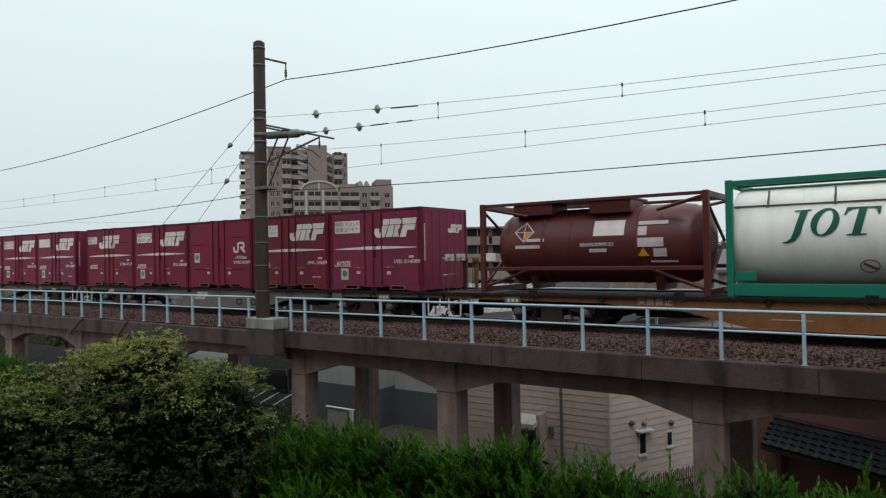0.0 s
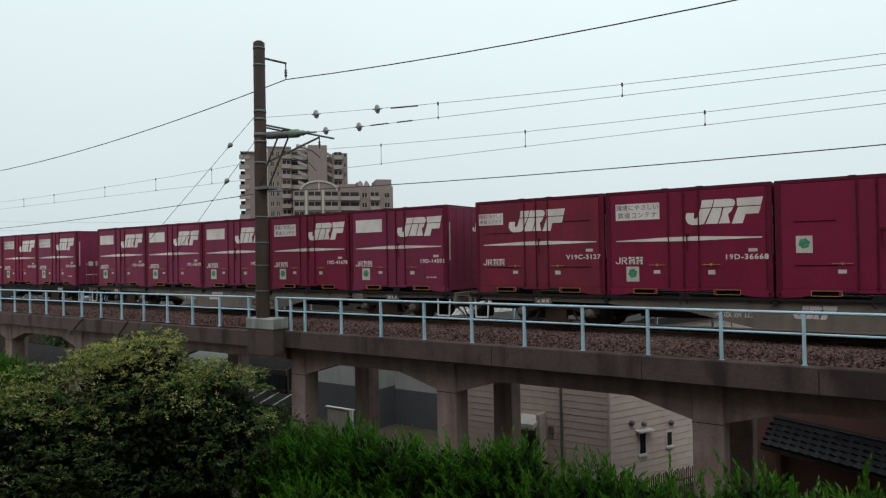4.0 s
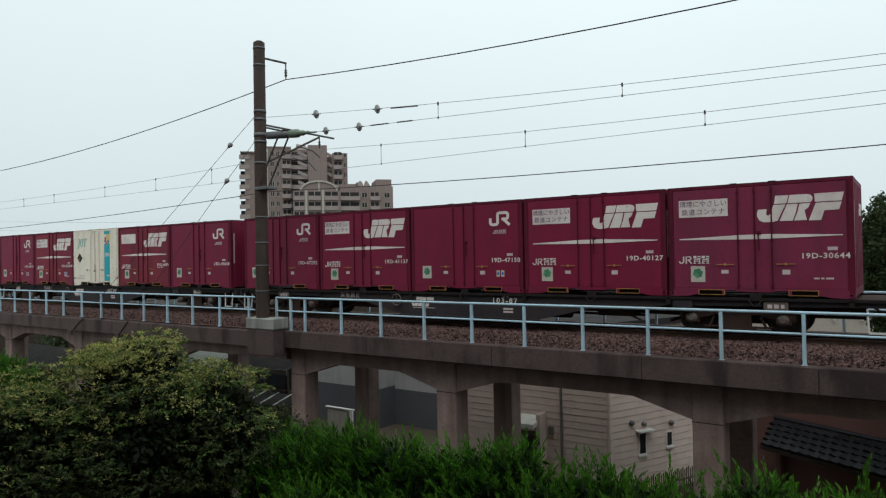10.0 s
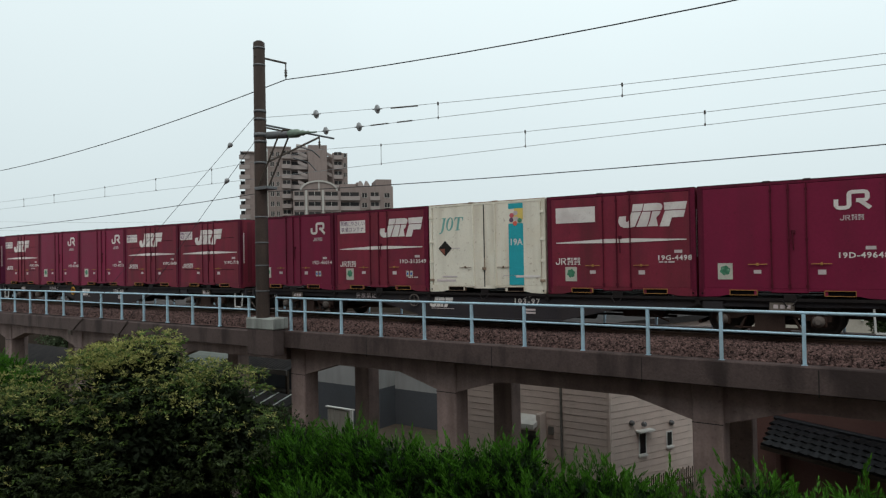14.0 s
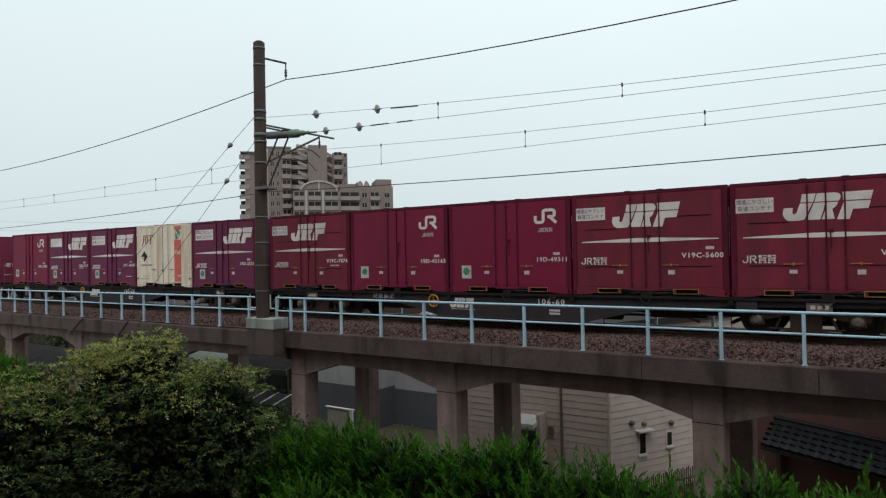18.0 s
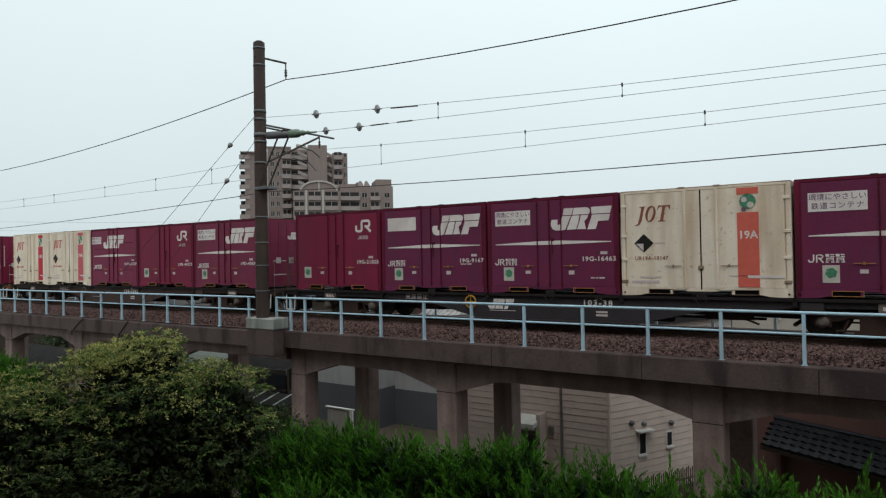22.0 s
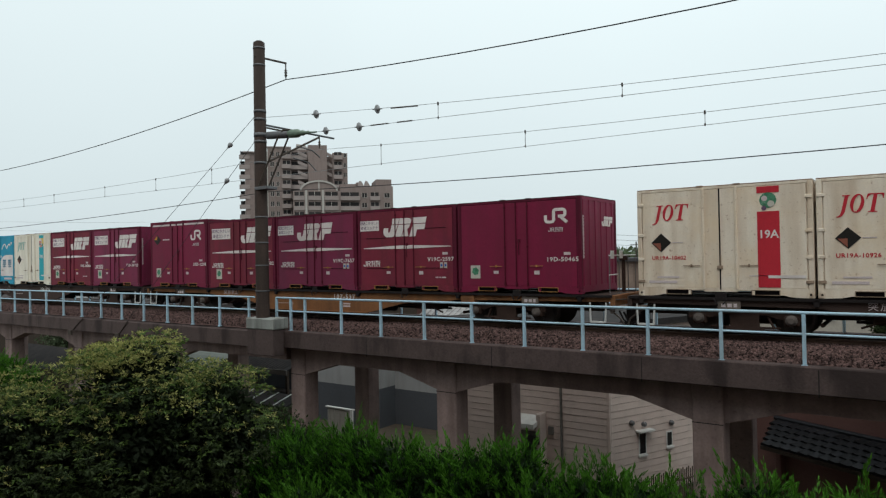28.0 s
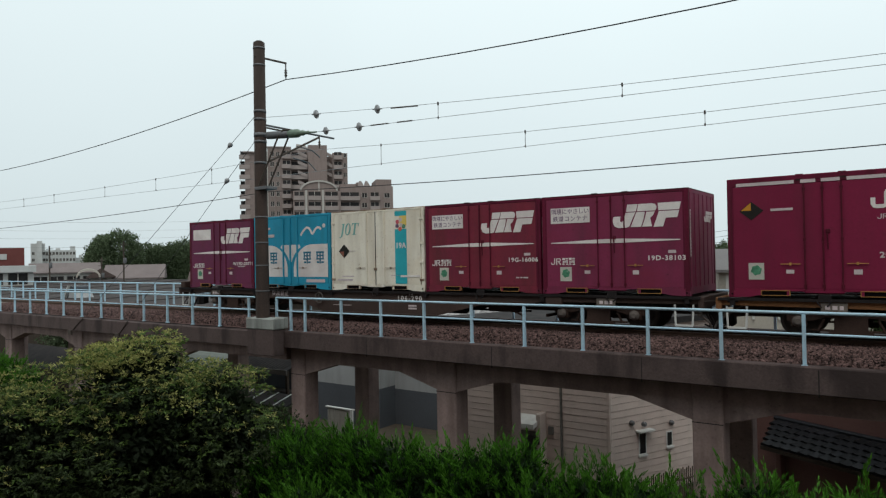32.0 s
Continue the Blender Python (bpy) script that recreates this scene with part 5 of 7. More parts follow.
mast = thing("catenary_pole", "tall round brown concrete catenary pole with steel bands", "catenary pole")
part("shaft", Shape().lathe([(0, 0.215), (4.4, 0.198), (8.86, 0.182), (8.88, 0.16), (8.92, 0.10)], (PX, PY, 6.64), (0, 0, 1), 20), pole_concrete, mast)
for z, h in ((15.32, 0.04), (14.77, 0.04), (13.28, 0.06), (13.02, 0.05), (12.52, 0.09), (12.30, 0.06), (11.62, 0.05), (10.80, 0.05), (9.88, 0.03), (9.06, 0.03), (8.33, 0.03), (7.51, 0.03)):
    r = 0.215 - (z - 6.64) * 0.0037 + 0.012
    part("band", Shape().lathe([(-h * 0.7, r - 0.008), (-h * 0.7, r - 0.003), (h * 0.7, r - 0.003), (h * 0.7, r - 0.008)], (PX, PY, z), (0, 0, 1), 20), galvanised, mast)
part("feeder_arm", Shape().rod((PX, PY - 0.2, 15.03), (PX + 0.05, 15.72, 15.08), 0.035).rod((PX + 0.05, 15.70, 15.08), (PX + 0.05, 15.70, 14.85), 0.022).lathe([(0, 0.02), (0.03, 0.06), (0.06, 0.02), (0.11, 0.06), (0.14, 0.02), (0.2, 0.055), (0.23, 0.02), (0.30, 0.02)], (PX + 0.05, 15.70, 14.86), (0, 0, -1), 12), dark_steel, mast, "dark bracket arm with insulator")
part("upper_arm", Shape().rod((PX, PY + 0.15, 12.88), (PX, 18.0, 12.86), 0.035), galvanised, mast, "galvanised cantilever tube")
part("second_arm", Shape().rod((PX, PY + 0.15, 12.80), (PX, 16.3, 12.78), 0.03), dark_steel, mast)
part("stay_tube", Shape().rod((PX, PY + 0.15, 11.62), (PX, 17.25, 12.80), 0.035), dark_steel, mast)
part("hanger", Shape().rod((PX + 0.05, 17.215, 12.84), (PX + 0.05, 17.215, 12.40), 0.02).lathe([(0, 0.02), (0.04, 0.05), (0.08, 0.02), (0.12, 0.05), (0.16, 0.02)], (PX + 0.05, 17.215, 12.66), (0, 0, -1), 10), dark_steel, mast)
part("steady_arm", Shape().line([(PX, 16.2, 12.36), (PX, 16.9, 12.30), (PX, 17.28, 12.10)], 0.022).line([(PX - 0.3, 16.3, 12.0), (PX - 0.25, 17.0, 11.9), (PX - 0.2, 17.3, 11.62)], 0.018), galvanised, mast)
part("tension_balancer", Shape().lathe([(0, 0.06), (0.05, 0.12), (0.9, 0.125), (0.92, 0.09)], (-17.0, 14.66, 12.48), (1.6, 0.18, -0.08), 16), galvanised, mast, "grey spring tension balancer")
part("long_insulator", Shape().lathe([(0, 0.09), (0.04, 0.13), (0.34, 0.135), (0.42, 0.11), (0.46, 0.07), (0.56, 0.09), (0.66, 0.05), (0.78, 0.06), (0.8, 0.03), (1.1, 0.025)], (-16.09, 14.76, 12.44), (1.6, 0.18, -0.07), 16), green_porcelain, mast, "dusty green insulator")
for dy in (0.0, 0.26):
    part("strut", Shape().line([(-17.22 + dy * 0.7, 14.45 + dy, 10.80), (-16.45 + dy * 0.7, 14.62 + dy, 12.34), (-16.25 + dy * 0.7, 14.66 + dy, 12.56), (-16.0 + dy * 0.4, 14.7 + dy, 12.56)], 0.028), dark_steel, mast)
part("strut_plate", Shape().cbox(-17.3, -16.75, 14.40, 14.85, 10.74, 10.84, 0.01), galvanised, mast)


def sag_line(p, q, sag, n=14):
    return [(p[0] + (q[0] - p[0]) * t, p[1] + (q[1] - p[1]) * t, p[2] + (q[2] - p[2]) * t - 4 * sag * t * (1 - t)) for t in [i / n for i in range(n + 1)]]


def wire(name, label, pts, r, mat, group="overhead wires"):
    return thing(name, label, "overhead wire", group, shape=Shape().line(pts, r, 6), material=mat)


FX, FY = PX + 0.05, 15.70
wire("feeder_wire", "thick dark feeder wire hung from the pole arm", sag_line((FX, FY, 14.53), (14.4, FY, 14.53), 0.60), 0.016, cable)
wire("feeder_wire", "thick dark feeder wire hung from the pole arm", sag_line((FX, FY, 14.53), (-62.0, FY, 14.53), 1.20, 24), 0.016, cable)
wire("return_wire", "thin dark return wire along the viaduct", sag_line((PX, 14.93, 10.72), (15.0, 14.93, 10.72), 0.30), 0.012, cable)
wire("return_wire", "thin dark return wire along the viaduct", sag_line((PX, 14.93, 10.72), (-62.0, 14.93, 10.60), 0.40, 24), 0.012, cable)
wire("contact_wire", "grey contact wire above the track", sag_line((-70, TRACK_Y, 11.66), (22, TRACK_Y, 11.56), 0.0, 2), 0.0068, copper)
wire("messenger_wire", "grey messenger wire above the contact wire", sag_line((PX, TRACK_Y, 12.36), (20, TRACK_Y, 12.36), 0.50), 0.0068, copper)
wire("messenger_wire", "grey messenger wire above the contact wire", sag_line((PX, TRACK_Y, 12.36), (-60, TRACK_Y, 12.36), 0.34, 24), 0.0068, copper)
mess = wire("anchored_messenger_wire", "grey messenger wire anchored to the pole with disc insulators", sag_line((-17.05, 14.64, 13.07), (8.0, 17.4, 12.50), 0.25), 0.0068, copper)
cont = wire("anchored_contact_wire", "grey contact wire anchored to the pole with disc insulators", sag_line((-15.05, 14.87, 12.39), (8.0, 17.4, 12.16), 0.0, 3), 0.0068, copper)


def disc(at, parent, r=0.10):
    part("disc_insulator", Shape().lathe([(-0.17, 0.012), (-0.10, 0.022), (-0.08, 0.045), (-0.045, 0.055), (-0.022, r * 1.05), (-0.008, r * 1.18), (0.008, r * 1.18), (0.014, r * 0.9), (0.03, 0.06), (0.075, 0.045), (0.10, 0.022), (0.17, 0.012)], at, (1, 0.11, -0.02), 14), porcelain, parent, "grey disc insulator")


disc((-14.99, 14.87, 12.93), mess, 0.11)
disc((-12.76, 15.12, 12.82), mess, 0.11)
disc((-14.63, 14.91, 12.385), cont, 0.10)
disc((-13.41, 15.05, 12.375), cont, 0.11)
for a, b in (((-12.3, 15.17, 12.79), (-11.4, 15.27, 12.75)),):
    part("wire_clamp", Shape().rod(a, b, 0.02, n=6), dark_steel, mess)
for a, b in (((-13.0, 15.09, 12.37), (-12.4, 15.16, 12.365)), ((-12.1, 15.19, 12.362), (-11.6, 15.25, 12.358))):
    part("wire_clamp", Shape().rod(a, b, 0.02, n=6), dark_steel, cont)


def dropper(x, y, z0, z1):
    t = thing("dropper", "short dropper wire with clamps", "dropper wire", "droppers of the overhead line", shape=Shape().rod((x, y, z0 - 0.03), (x, y, z1 + 0.03), 0.008, n=5).rod((x, y, z1 - 0.05), (x, y, z1 + 0.04), 0.024, n=6).rod((x, y, z0 - 0.03), (x, y, z0 + 0.03), 0.02, n=6), material=dark_steel)
    return t


dropper(-10.77, 15.35, 12.345, 12.74)
dropper(-5.74, 15.91, 12.30, 12.57)
for x in (-14.40, -9.07, -4.16, 1.0, 6.0):
    t = (x - PX) / (20 - PX)
    dropper(x, TRACK_Y, 11.60, 12.36 - 4 * 0.50 * t * (1 - t))
for x in (-23.3, -27.2, -31.35, -36.2, -39.5, -44.5):
    t = (x - PX) / (-60 - PX)
    dropper(x, TRACK_Y, 11.63, 12.36 - 4 * 0.34 * t * (1 - t))

for top, low, k in (((PX - 0.17, 14.56, 13.15), (-29.9, 14.84, 5.55), 0.105), ((PX - 0.17, 14.56, 12.36), (-26.2, 14.84, 5.60), 0.175)):
    g = wire("guy_wire", "taut guy wire from the pole to the viaduct edge", [top, low], 0.008, cable, "guy wires")
    p, q = Vector(top), Vector(low)
    part("guy_insulator", Shape().lathe([(-0.2, 0.012), (-0.14, 0.02), (-0.08, 0.05), (0.02, 0.085), (0.07, 0.07), (0.10, 0.02)], tuple(p + (q - p) * k), tuple(p - q), 12), porcelain, g, "pale guy insulator")
    part("anchor_rod", Shape().rod(tuple(q + (p - q) * 0.09), low, 0.016, n=8).cbox(low[0] - 0.12, low[0] + 0.12, 14.78, 14.86, low[2] - 0.1, low[2] + 0.1, 0.01), dark_steel, g)

# ---- houses behind and under the viaduct ----
siding = paint("pale_grey_siding", (0.54, 0.44, 0.395), 0.75, fine=18, coarse=1.0, vary=0.08, stain=(0.34, 0.29, 0.25), stain_amount=0.3, streak=True, bump=0.1)
trim_grey = paint("dark_grey_trim", (0.13, 0.12, 0.11), 0.7, vary=0.15)
glass = paint("dark_window_glass", (0.012, 0.014, 0.016), 0.12, vary=0.2, bump=0, spec=0.6)
white_frame = paint("white_window_frame", (0.55, 0.55, 0.53), 0.5, vary=0.1, spec=0.4)
dark_tile = paint("dark_glazed_roof_tile", (0.0085, 0.0085, 0.0105), 0.55, fine=30, coarse=4, vary=0.35, per_object=0.45, bump=0.1, spec=0.18)
brown_wall = paint("reddish_brown_wall", (0.15, 0.078, 0.068), 0.85, fine=18, coarse=1, vary=0.15, bump=0.2)
wall_light = paint("light_grey_render", (0.30, 0.30, 0.30), 0.85, fine=20, coarse=0.8, vary=0.1, stain=(0.20, 0.20, 0.195), streak=True)
wall_dark = paint("slate_grey_render", (0.075, 0.08, 0.09), 0.85, fine=20, coarse=0.8, vary=0.12)
shed_paint = paint("beige_shed_panel", (0.33, 0.31, 0.28), 0.6, fine=20, coarse=1.5, vary=0.12, stain=(0.3, 0.28, 0.24), streak=True)
grey_tile = paint("pale_grey_roof_tile", (0.27, 0.255, 0.25), 0.6, fine=30, coarse=3, vary=0.2, per_object=0.25)
roof_dark = paint("dark_sheet_roof", (0.030, 0.027, 0.027), 0.9, fine=8, coarse=0.6, vary=0.35, spec=0.1, stain=(0.05, 0.042, 0.04), stain_amount=0.6)
roof_brown = paint("brown_grey_roof", (0.090, 0.066, 0.060), 0.85, spec=0.12, fine=8, coarse=0.6, vary=0.25)
roof_slate = paint("blue_grey_roof", (0.060, 0.058, 0.062), 0.85, spec=0.12, fine=8, coarse=0.6, vary=0.2)
render_white = paint("off_white_wall", (0.58, 0.57, 0.54), 0.85, fine=8, coarse=0.6, vary=0.1, stain=(0.42, 0.40, 0.37), streak=True)
render_beige = paint("beige_wall", (0.42, 0.38, 0.33), 0.85, fine=8, coarse=0.6, vary=0.12)
bamboo = paint("weathered_bamboo", (0.10, 0.076, 0.055), 0.8, vary=0.3, per_object=0.4)
wood_dark = paint("dark_timber", (0.06, 0.045, 0.035), 0.8, vary=0.3)

# house with horizontal siding
hs = thing("siding_house", "pale grey house clad in horizontal siding boards", "house")
HX, HY, HTOP = -8.62, 22.0, 6.0
ANG = radians(65)
ca, sa = math.cos(ANG), math.sin(ANG)
part("core_wall", Shape().slab([(HX - 0.02, HY + 0.03), (HX - 0.03 + 6.5 * ca, HY + 6.5 * sa), (HX - 6.0 + 6.5 * ca, HY + 6.5 * sa), (HX - 6.0, HY + 0.03)], lambda u, v, w: (u, v, w), HTOP), trim_grey, hs)
ROW = 0.235
for i in range(25):
    z = 0.1 + i * ROW
    prof_b = [(0, 0), (-0.022, 0.004), (-0.010, ROW - 0.006), (0, ROW - 0.006)]
    part("siding_board", Shape().slab(prof_b, lambda u, v, w: (HX - 6.0 + w, HY + 0.03 + u, z + v), 4.21), siding, hs)
    part("siding_board", Shape().slab(prof_b, lambda u, v, w: (HX - 1.72 + w, HY + 0.03 + u, z + v), 1.66), siding, hs)
    part("siding_board", Shape().slab(prof_b, lambda u, v, w: (HX + 0.02 + w * ca - u * sa, HY + 0.06 + w * sa + u * ca, z + v), 6.3), siding, hs)
part("corner_trim", Shape().cbox(HX - 0.07, HX + 0.04, HY - 0.03, HY + 0.08, 0.05, HTOP, 0.01), siding, hs)
part("downpipe", Shape().rod((HX - 1.75, HY - 0.04, 0.1), (HX - 1.75, HY - 0.04, HTOP), 0.045), trim_grey, hs)
door = part("door", Shape().cbox(-12.0, -11.15, HY - 0.01, HY + 0.05, 0.1, 2.15, 0.01), trim_grey, hs, "dark entrance door")
part("pane", Shape().box(-11.8, -11.35, HY - 0.02, HY, 0.4, 2.0), glass, door)
part("porch_canopy", Shape().slab([(HY - 0.75, 2.42), (HY + 0.04, 2.62), (HY + 0.04, 2.76), (HY - 0.75, 2.58)], lambda u, v, w: (-12.35 + w, u, v), 1.25), render_white, hs, "white porch canopy")
part("porch_pier", Shape().cbox(-11.15, -10.98, HY - 0.45, HY + 0.03, 0.0, 2.9, 0.01), siding, hs)
part("letter_box", Shape().cbox(-11.22, -11.02, HY - 0.56, HY - 0.45, 1.85, 2.12, 0.02), black_mark, hs, "black letter box")
part("meter_box", Shape().cbox(-10.88, -10.68, HY - 0.07, HY + 0.0, 2.14, 2.42, 0.01), trim_grey, hs)
side = lambda s, o, z: (HX + 0.02 + s * ca + o * sa, HY + 0.06 + s * sa - o * ca, z)


def side_box(s0, s1, o0, o1, z0, z1):
    v = [side(s, o, z) for z in (z0, z1) for o in (o0, o1) for s in (s0, s1)]
    return Shape().add(v, [(0, 2, 3, 1), (4, 5, 7, 6), (0, 1, 5, 4), (2, 6, 7, 3), (0, 4, 6, 2), (1, 3, 7, 5)])


for s0, s1, z0, z1, hood in ((1.26, 1.62, 1.52, 2.30, True), (2.62, 2.92, 1.60, 2.14, False)):
    win = part("window", side_box(s0, s1, -0.01, 0.045, z0, z1), white_frame, hs, "narrow window")
    part("pane", side_box(s0 + 0.04, s1 - 0.04, 0.045, 0.05, z0 + 0.04, z1 - 0.04), glass, win)
    part("sill", side_box(s0 - 0.03, s1 + 0.03, 0.0, 0.09, z0 - 0.07, z0), white_frame, win)
    if hood:
        part("hood", side_box(s0 - 0.12, s1 + 0.22, 0.0, 0.25, z1 + 0.02, z1 + 0.08), white_frame, win)
for s in (0.92, 1.50, 2.86):
    z = {0.92: 2.68, 1.50: 2.56, 2.86: 2.43}[s]
    part("vent_cap", Shape().lathe([(0, 0.09), (0.08, 0.09), (0.14, 0.05)], side(s, 0.02, z), (sa, -ca, 0), 10), galvanised, hs, "round metal vent cap")
part("roof", Shape().slab([(HX - 6.4, HY - 0.35), (HX + 0.3, HY - 0.35), (HX + 0.3 + 6.8 * ca, HY + 6.4), (HX - 6.4 + 6.8 * ca, HY + 6.4)], lambda u, v, w: (u, v, HTOP + w * 1.0), 0.22), roof_dark, hs)

fence = thing("bamboo_fence", "weathered bamboo stake fence beside the siding house", "fence")
for i in range(46):
    s = 0.3 + i * 0.095
    p0 = side(s, 0.9, 0.0)
    part("stake", shared("stake", lambda: Shape().rod((0, 0, 0), (0.03, 0, 1.10), 0.022, n=5), bamboo), bamboo, fence).location = (p0[0], p0[1], 0.05 * math.sin(i * 2.1))
part("fence_rail", Shape().rod(side(0.2, 0.95, 0.75), side(4.8, 0.95, 0.75), 0.03, n=6), bamboo, fence)

# low house with dark tiles
th = thing("tiled_house", "low house with dark glazed tile roof and brown wall", "house")
RX0, RX1, RE, RR = -3.75, 2.0, 20.6, 22.3
th.matrix_basis = pose(RX0, RE + 0.45, 0, 0, 0, -27) @ pose(-RX0, -RE, 0)
part("wall", Shape().box(RX0 + 0.2, RX1, RE + 0.65, RR + 0.1, 0, 2.95), brown_wall, th)
part("upper_wall", Shape().box(RX0 - 2.6, RX1, RR + 0.15, RR + 1.4, 0.0, 5.0), brown_wall, th, "reddish brown upper wall")
ez, rz_ = 3.02, 3.36
part("roof_deck", Shape().slab([(RE, ez - 0.10), (RR + 0.15, rz_ - 0.10), (RR + 0.15, rz_ - 0.02), (RE, ez - 0.02)], lambda u, v, w: (RX0 + w - 0.5 * (u - RE), u, v), RX1 - RX0), wood_dark, th)
part("fascia_board", Shape().box(RX0, RX1, RE - 0.05, RE, ez - 0.14, ez - 0.04), wood_dark, th)
tile = Shape().add([(x, y, z) for y, zz in ((0, 0.03), (0.36, 0.0)) for x, z in ((0, 0.0 + zz), (0.06, 0.035 + zz), (0.14, 0.015 + zz), (0.22, 0.005 + zz), (0.28, 0.01 + zz))] + [(0, 0, -0.02), (0.28, 0, -0.02)],
                   [(0, 1, 6, 5), (1, 2, 7, 6), (2, 3, 8, 7), (3, 4, 9, 8), (0, 10, 11, 4, 3, 2, 1)])
slope = math.atan2(rz_ - ez, RR - RE)
for r in range(5):
    for i in range(20):
        ob = part("roof_tile", shared("roof_tile", lambda: tile, dark_tile), dark_tile, th)
        ob.matrix_basis = pose(RX0 + i * 0.28 - 0.17 * r, RE - 0.04 + r * 0.335 * math.cos(slope), ez + r * 0.335 * math.sin(slope), math.degrees(slope))
part("ridge", Shape().cbox(RX0 - 0.85, RX1, RR - 0.02, RR + 0.18, rz_ - 0.03, rz_ + 0.08, 0.03), dark_tile, th)
part("corner_timber", Shape().cbox(RX0 + 0.12, RX0 + 0.32, RE + 0.4, RE + 0.6, 0, 2.8, 0.02), brown_wall, th)

# two-tone building
tb = thing("two_tone_building", "grey two-tone rendered building with pale tiled roof", "building")
def two_tone(x0, x1, y0, y1, zb, zt):
    part("lower_wall", Shape().box(x0, x1, y0, y1, 0, zb), wall_dark, tb, "slate grey lower wall")
    part("upper_wall", Shape().box(x0, x1, y0 - 0.003, y1, zb, zt), wall_light, tb, "light grey upper wall")
two_tone(-34.0, -22.1, 26.0, 34.0, 1.97, 4.3)
two_tone(-22.09, -17.55, 27.2, 34.0, 1.80, 4.9)
part("roof_slab", Shape().box(-22.3, -17.4, 27.0, 34.2, 4.9, 5.05).box(-34.2, -22.31, 25.8, 34.2, 4.3, 4.45), roof_slate, tb)
tr = thing("tile_roof_house", "house with pale grey tiled roof behind the two-tone building", "house")
ry0, ry1, rz0, rz1 = 29.3, 33.0, 5.32, 7.0
part("wall", Shape().box(-21.8, -16.6, 34.05, 38.0, 0, 5.2), render_beige, tr)
part("roof_deck", Shape().slab([(ry0, rz0 - 0.1), (ry1, rz1 - 0.1), (38.4, rz0 - 0.1), (38.4, rz0 - 0.3), (ry0, rz0 - 0.3)], lambda u, v, w: (-22.2 + w, u, v), 6.0), grey_tile, tr)
sl2 = math.atan2(rz1 - rz0, ry1 - ry0)
for r in range(11):
    for i in range(17):
        ob = part("roof_tile", shared("roof_tile_pale", lambda: Shape().box(0, 0.32, 0, 0.38, 0, 0.03).box(0.0, 0.07, 0, 0.38, 0.03, 0.07), grey_tile), grey_tile, tr)
        ob.matrix_basis = pose(-22.2 + i * 0.353, ry0 + r * 0.37 * math.cos(sl2), rz0 - 0.09 + r * 0.37 * math.sin(sl2), math.degrees(sl2) - 1.5)

shed = thing("panel_screen", "beige steel panel screen with pale frame", "screen")
part("panel", Shape().cbox(-23.75, -22.2, 24.0, 24.08, 0, 1.275, 0.01), shed_paint, shed)
part("top_rail", Shape().cbox(-23.85, -22.05, 23.95, 24.1, 1.28, 1.34, 0.01), white_frame, shed)
part("post", Shape().box(-22.2, -22.05, 23.9, 24.0, 0, 1.34), white_frame, shed)
for i in range(4):
    part("panel_rib", Shape().box(-23.65 + i * 0.36, -23.62 + i * 0.36, 23.975, 24.0, 0.05, 1.3), shed_paint, shed)

gate = thing("balcony_fence", "white slatted fence in front of the grey building", "fence")
part("top_rail", Shape().box(-15.5, -13.6, 24.0, 24.05, 1.58, 1.64), white_frame, gate)
part("low_panel", Shape().box(-15.5, -14.75, 24.0, 24.04, 0.0, 1.58), render_white, gate)
for i in range(11):
    part("slat", shared("fence_slat", lambda: Shape().box(0, 0.035, 24.01, 24.04, 0.0, 1.58), white_frame), white_frame, gate).location = (-14.7 + i * 0.1, 0, 0)

car = thing("parked_car", "white parked car behind the viaduct", "car")
part("body", Shape().slab([(-15.2, 0.25), (-12.2, 0.25), (-12.0, 0.55), (-12.3, 0.80), (-12.9, 0.88), (-13.4, 1.32), (-14.7, 1.38), (-15.2, 0.95), (-15.3, 0.6)], lambda u, v, w: (u, 22.9 + w, v), 0.95), tank_white, car)
part("windscreen", Shape().slab([(-13.45, 0.9), (-13.5, 1.27), (-14.65, 1.32), (-15.05, 0.95)], lambda u, v, w: (u, 22.88 + w, v), 0.99), glass, car)
for x in (-14.6, -12.7):
    part("wheel", Shape().lathe([(0, 0.2), (0.0, 0.29), (0.16, 0.29), (0.16, 0.2)], (x, 22.88, 0.29), (0, 1, 0), 14), grime, car)

# low sheds with roofs by the pole
carport = thing("lean_to_shed", "lean-to with grey corrugated roof and dark opening", "shed")
part("roof", Shape().slab([(20.4, 3.62), (21.8, 4.08), (21.8, 4.14), (20.4, 3.68)], lambda u, v, w: (-27.2 + w, u, v), 4.6), roof_dark, carport, "grey corrugated roof")
for i in range(22):
    part("corrugation", shared("corrugation", lambda: Shape().slab([(20.4, 3.68), (21.8, 4.14), (21.8, 4.17), (20.4, 3.71)], lambda u, v, w: (w, u, v), 0.05), roof_dark), roof_dark, carport).location = (-27.15 + i * 0.2, 0, 0)
part("fascia_board", Shape().box(-27.2, -22.6, 20.36, 20.42, 3.46, 3.68), trim_grey, carport)
part("back_wall", Shape().box(-27.1, -22.8, 21.7, 21.8, 0, 4.0), wall_dark, carport)
for x in (-27.0, -24.8, -22.75):
    part("post", Shape().box(x - 0.06, x + 0.06, 20.5, 20.62, 0, 3.6), wood_dark, carport)
for z in (1.9, 2.5):
    part("shelf", Shape().box(-26.8, -22.9, 21.1, 21.6, z, z + 0.05), trim_grey, carport)
low = thing("low_shed", "low brown corrugated shed roof with pale battens", "shed")
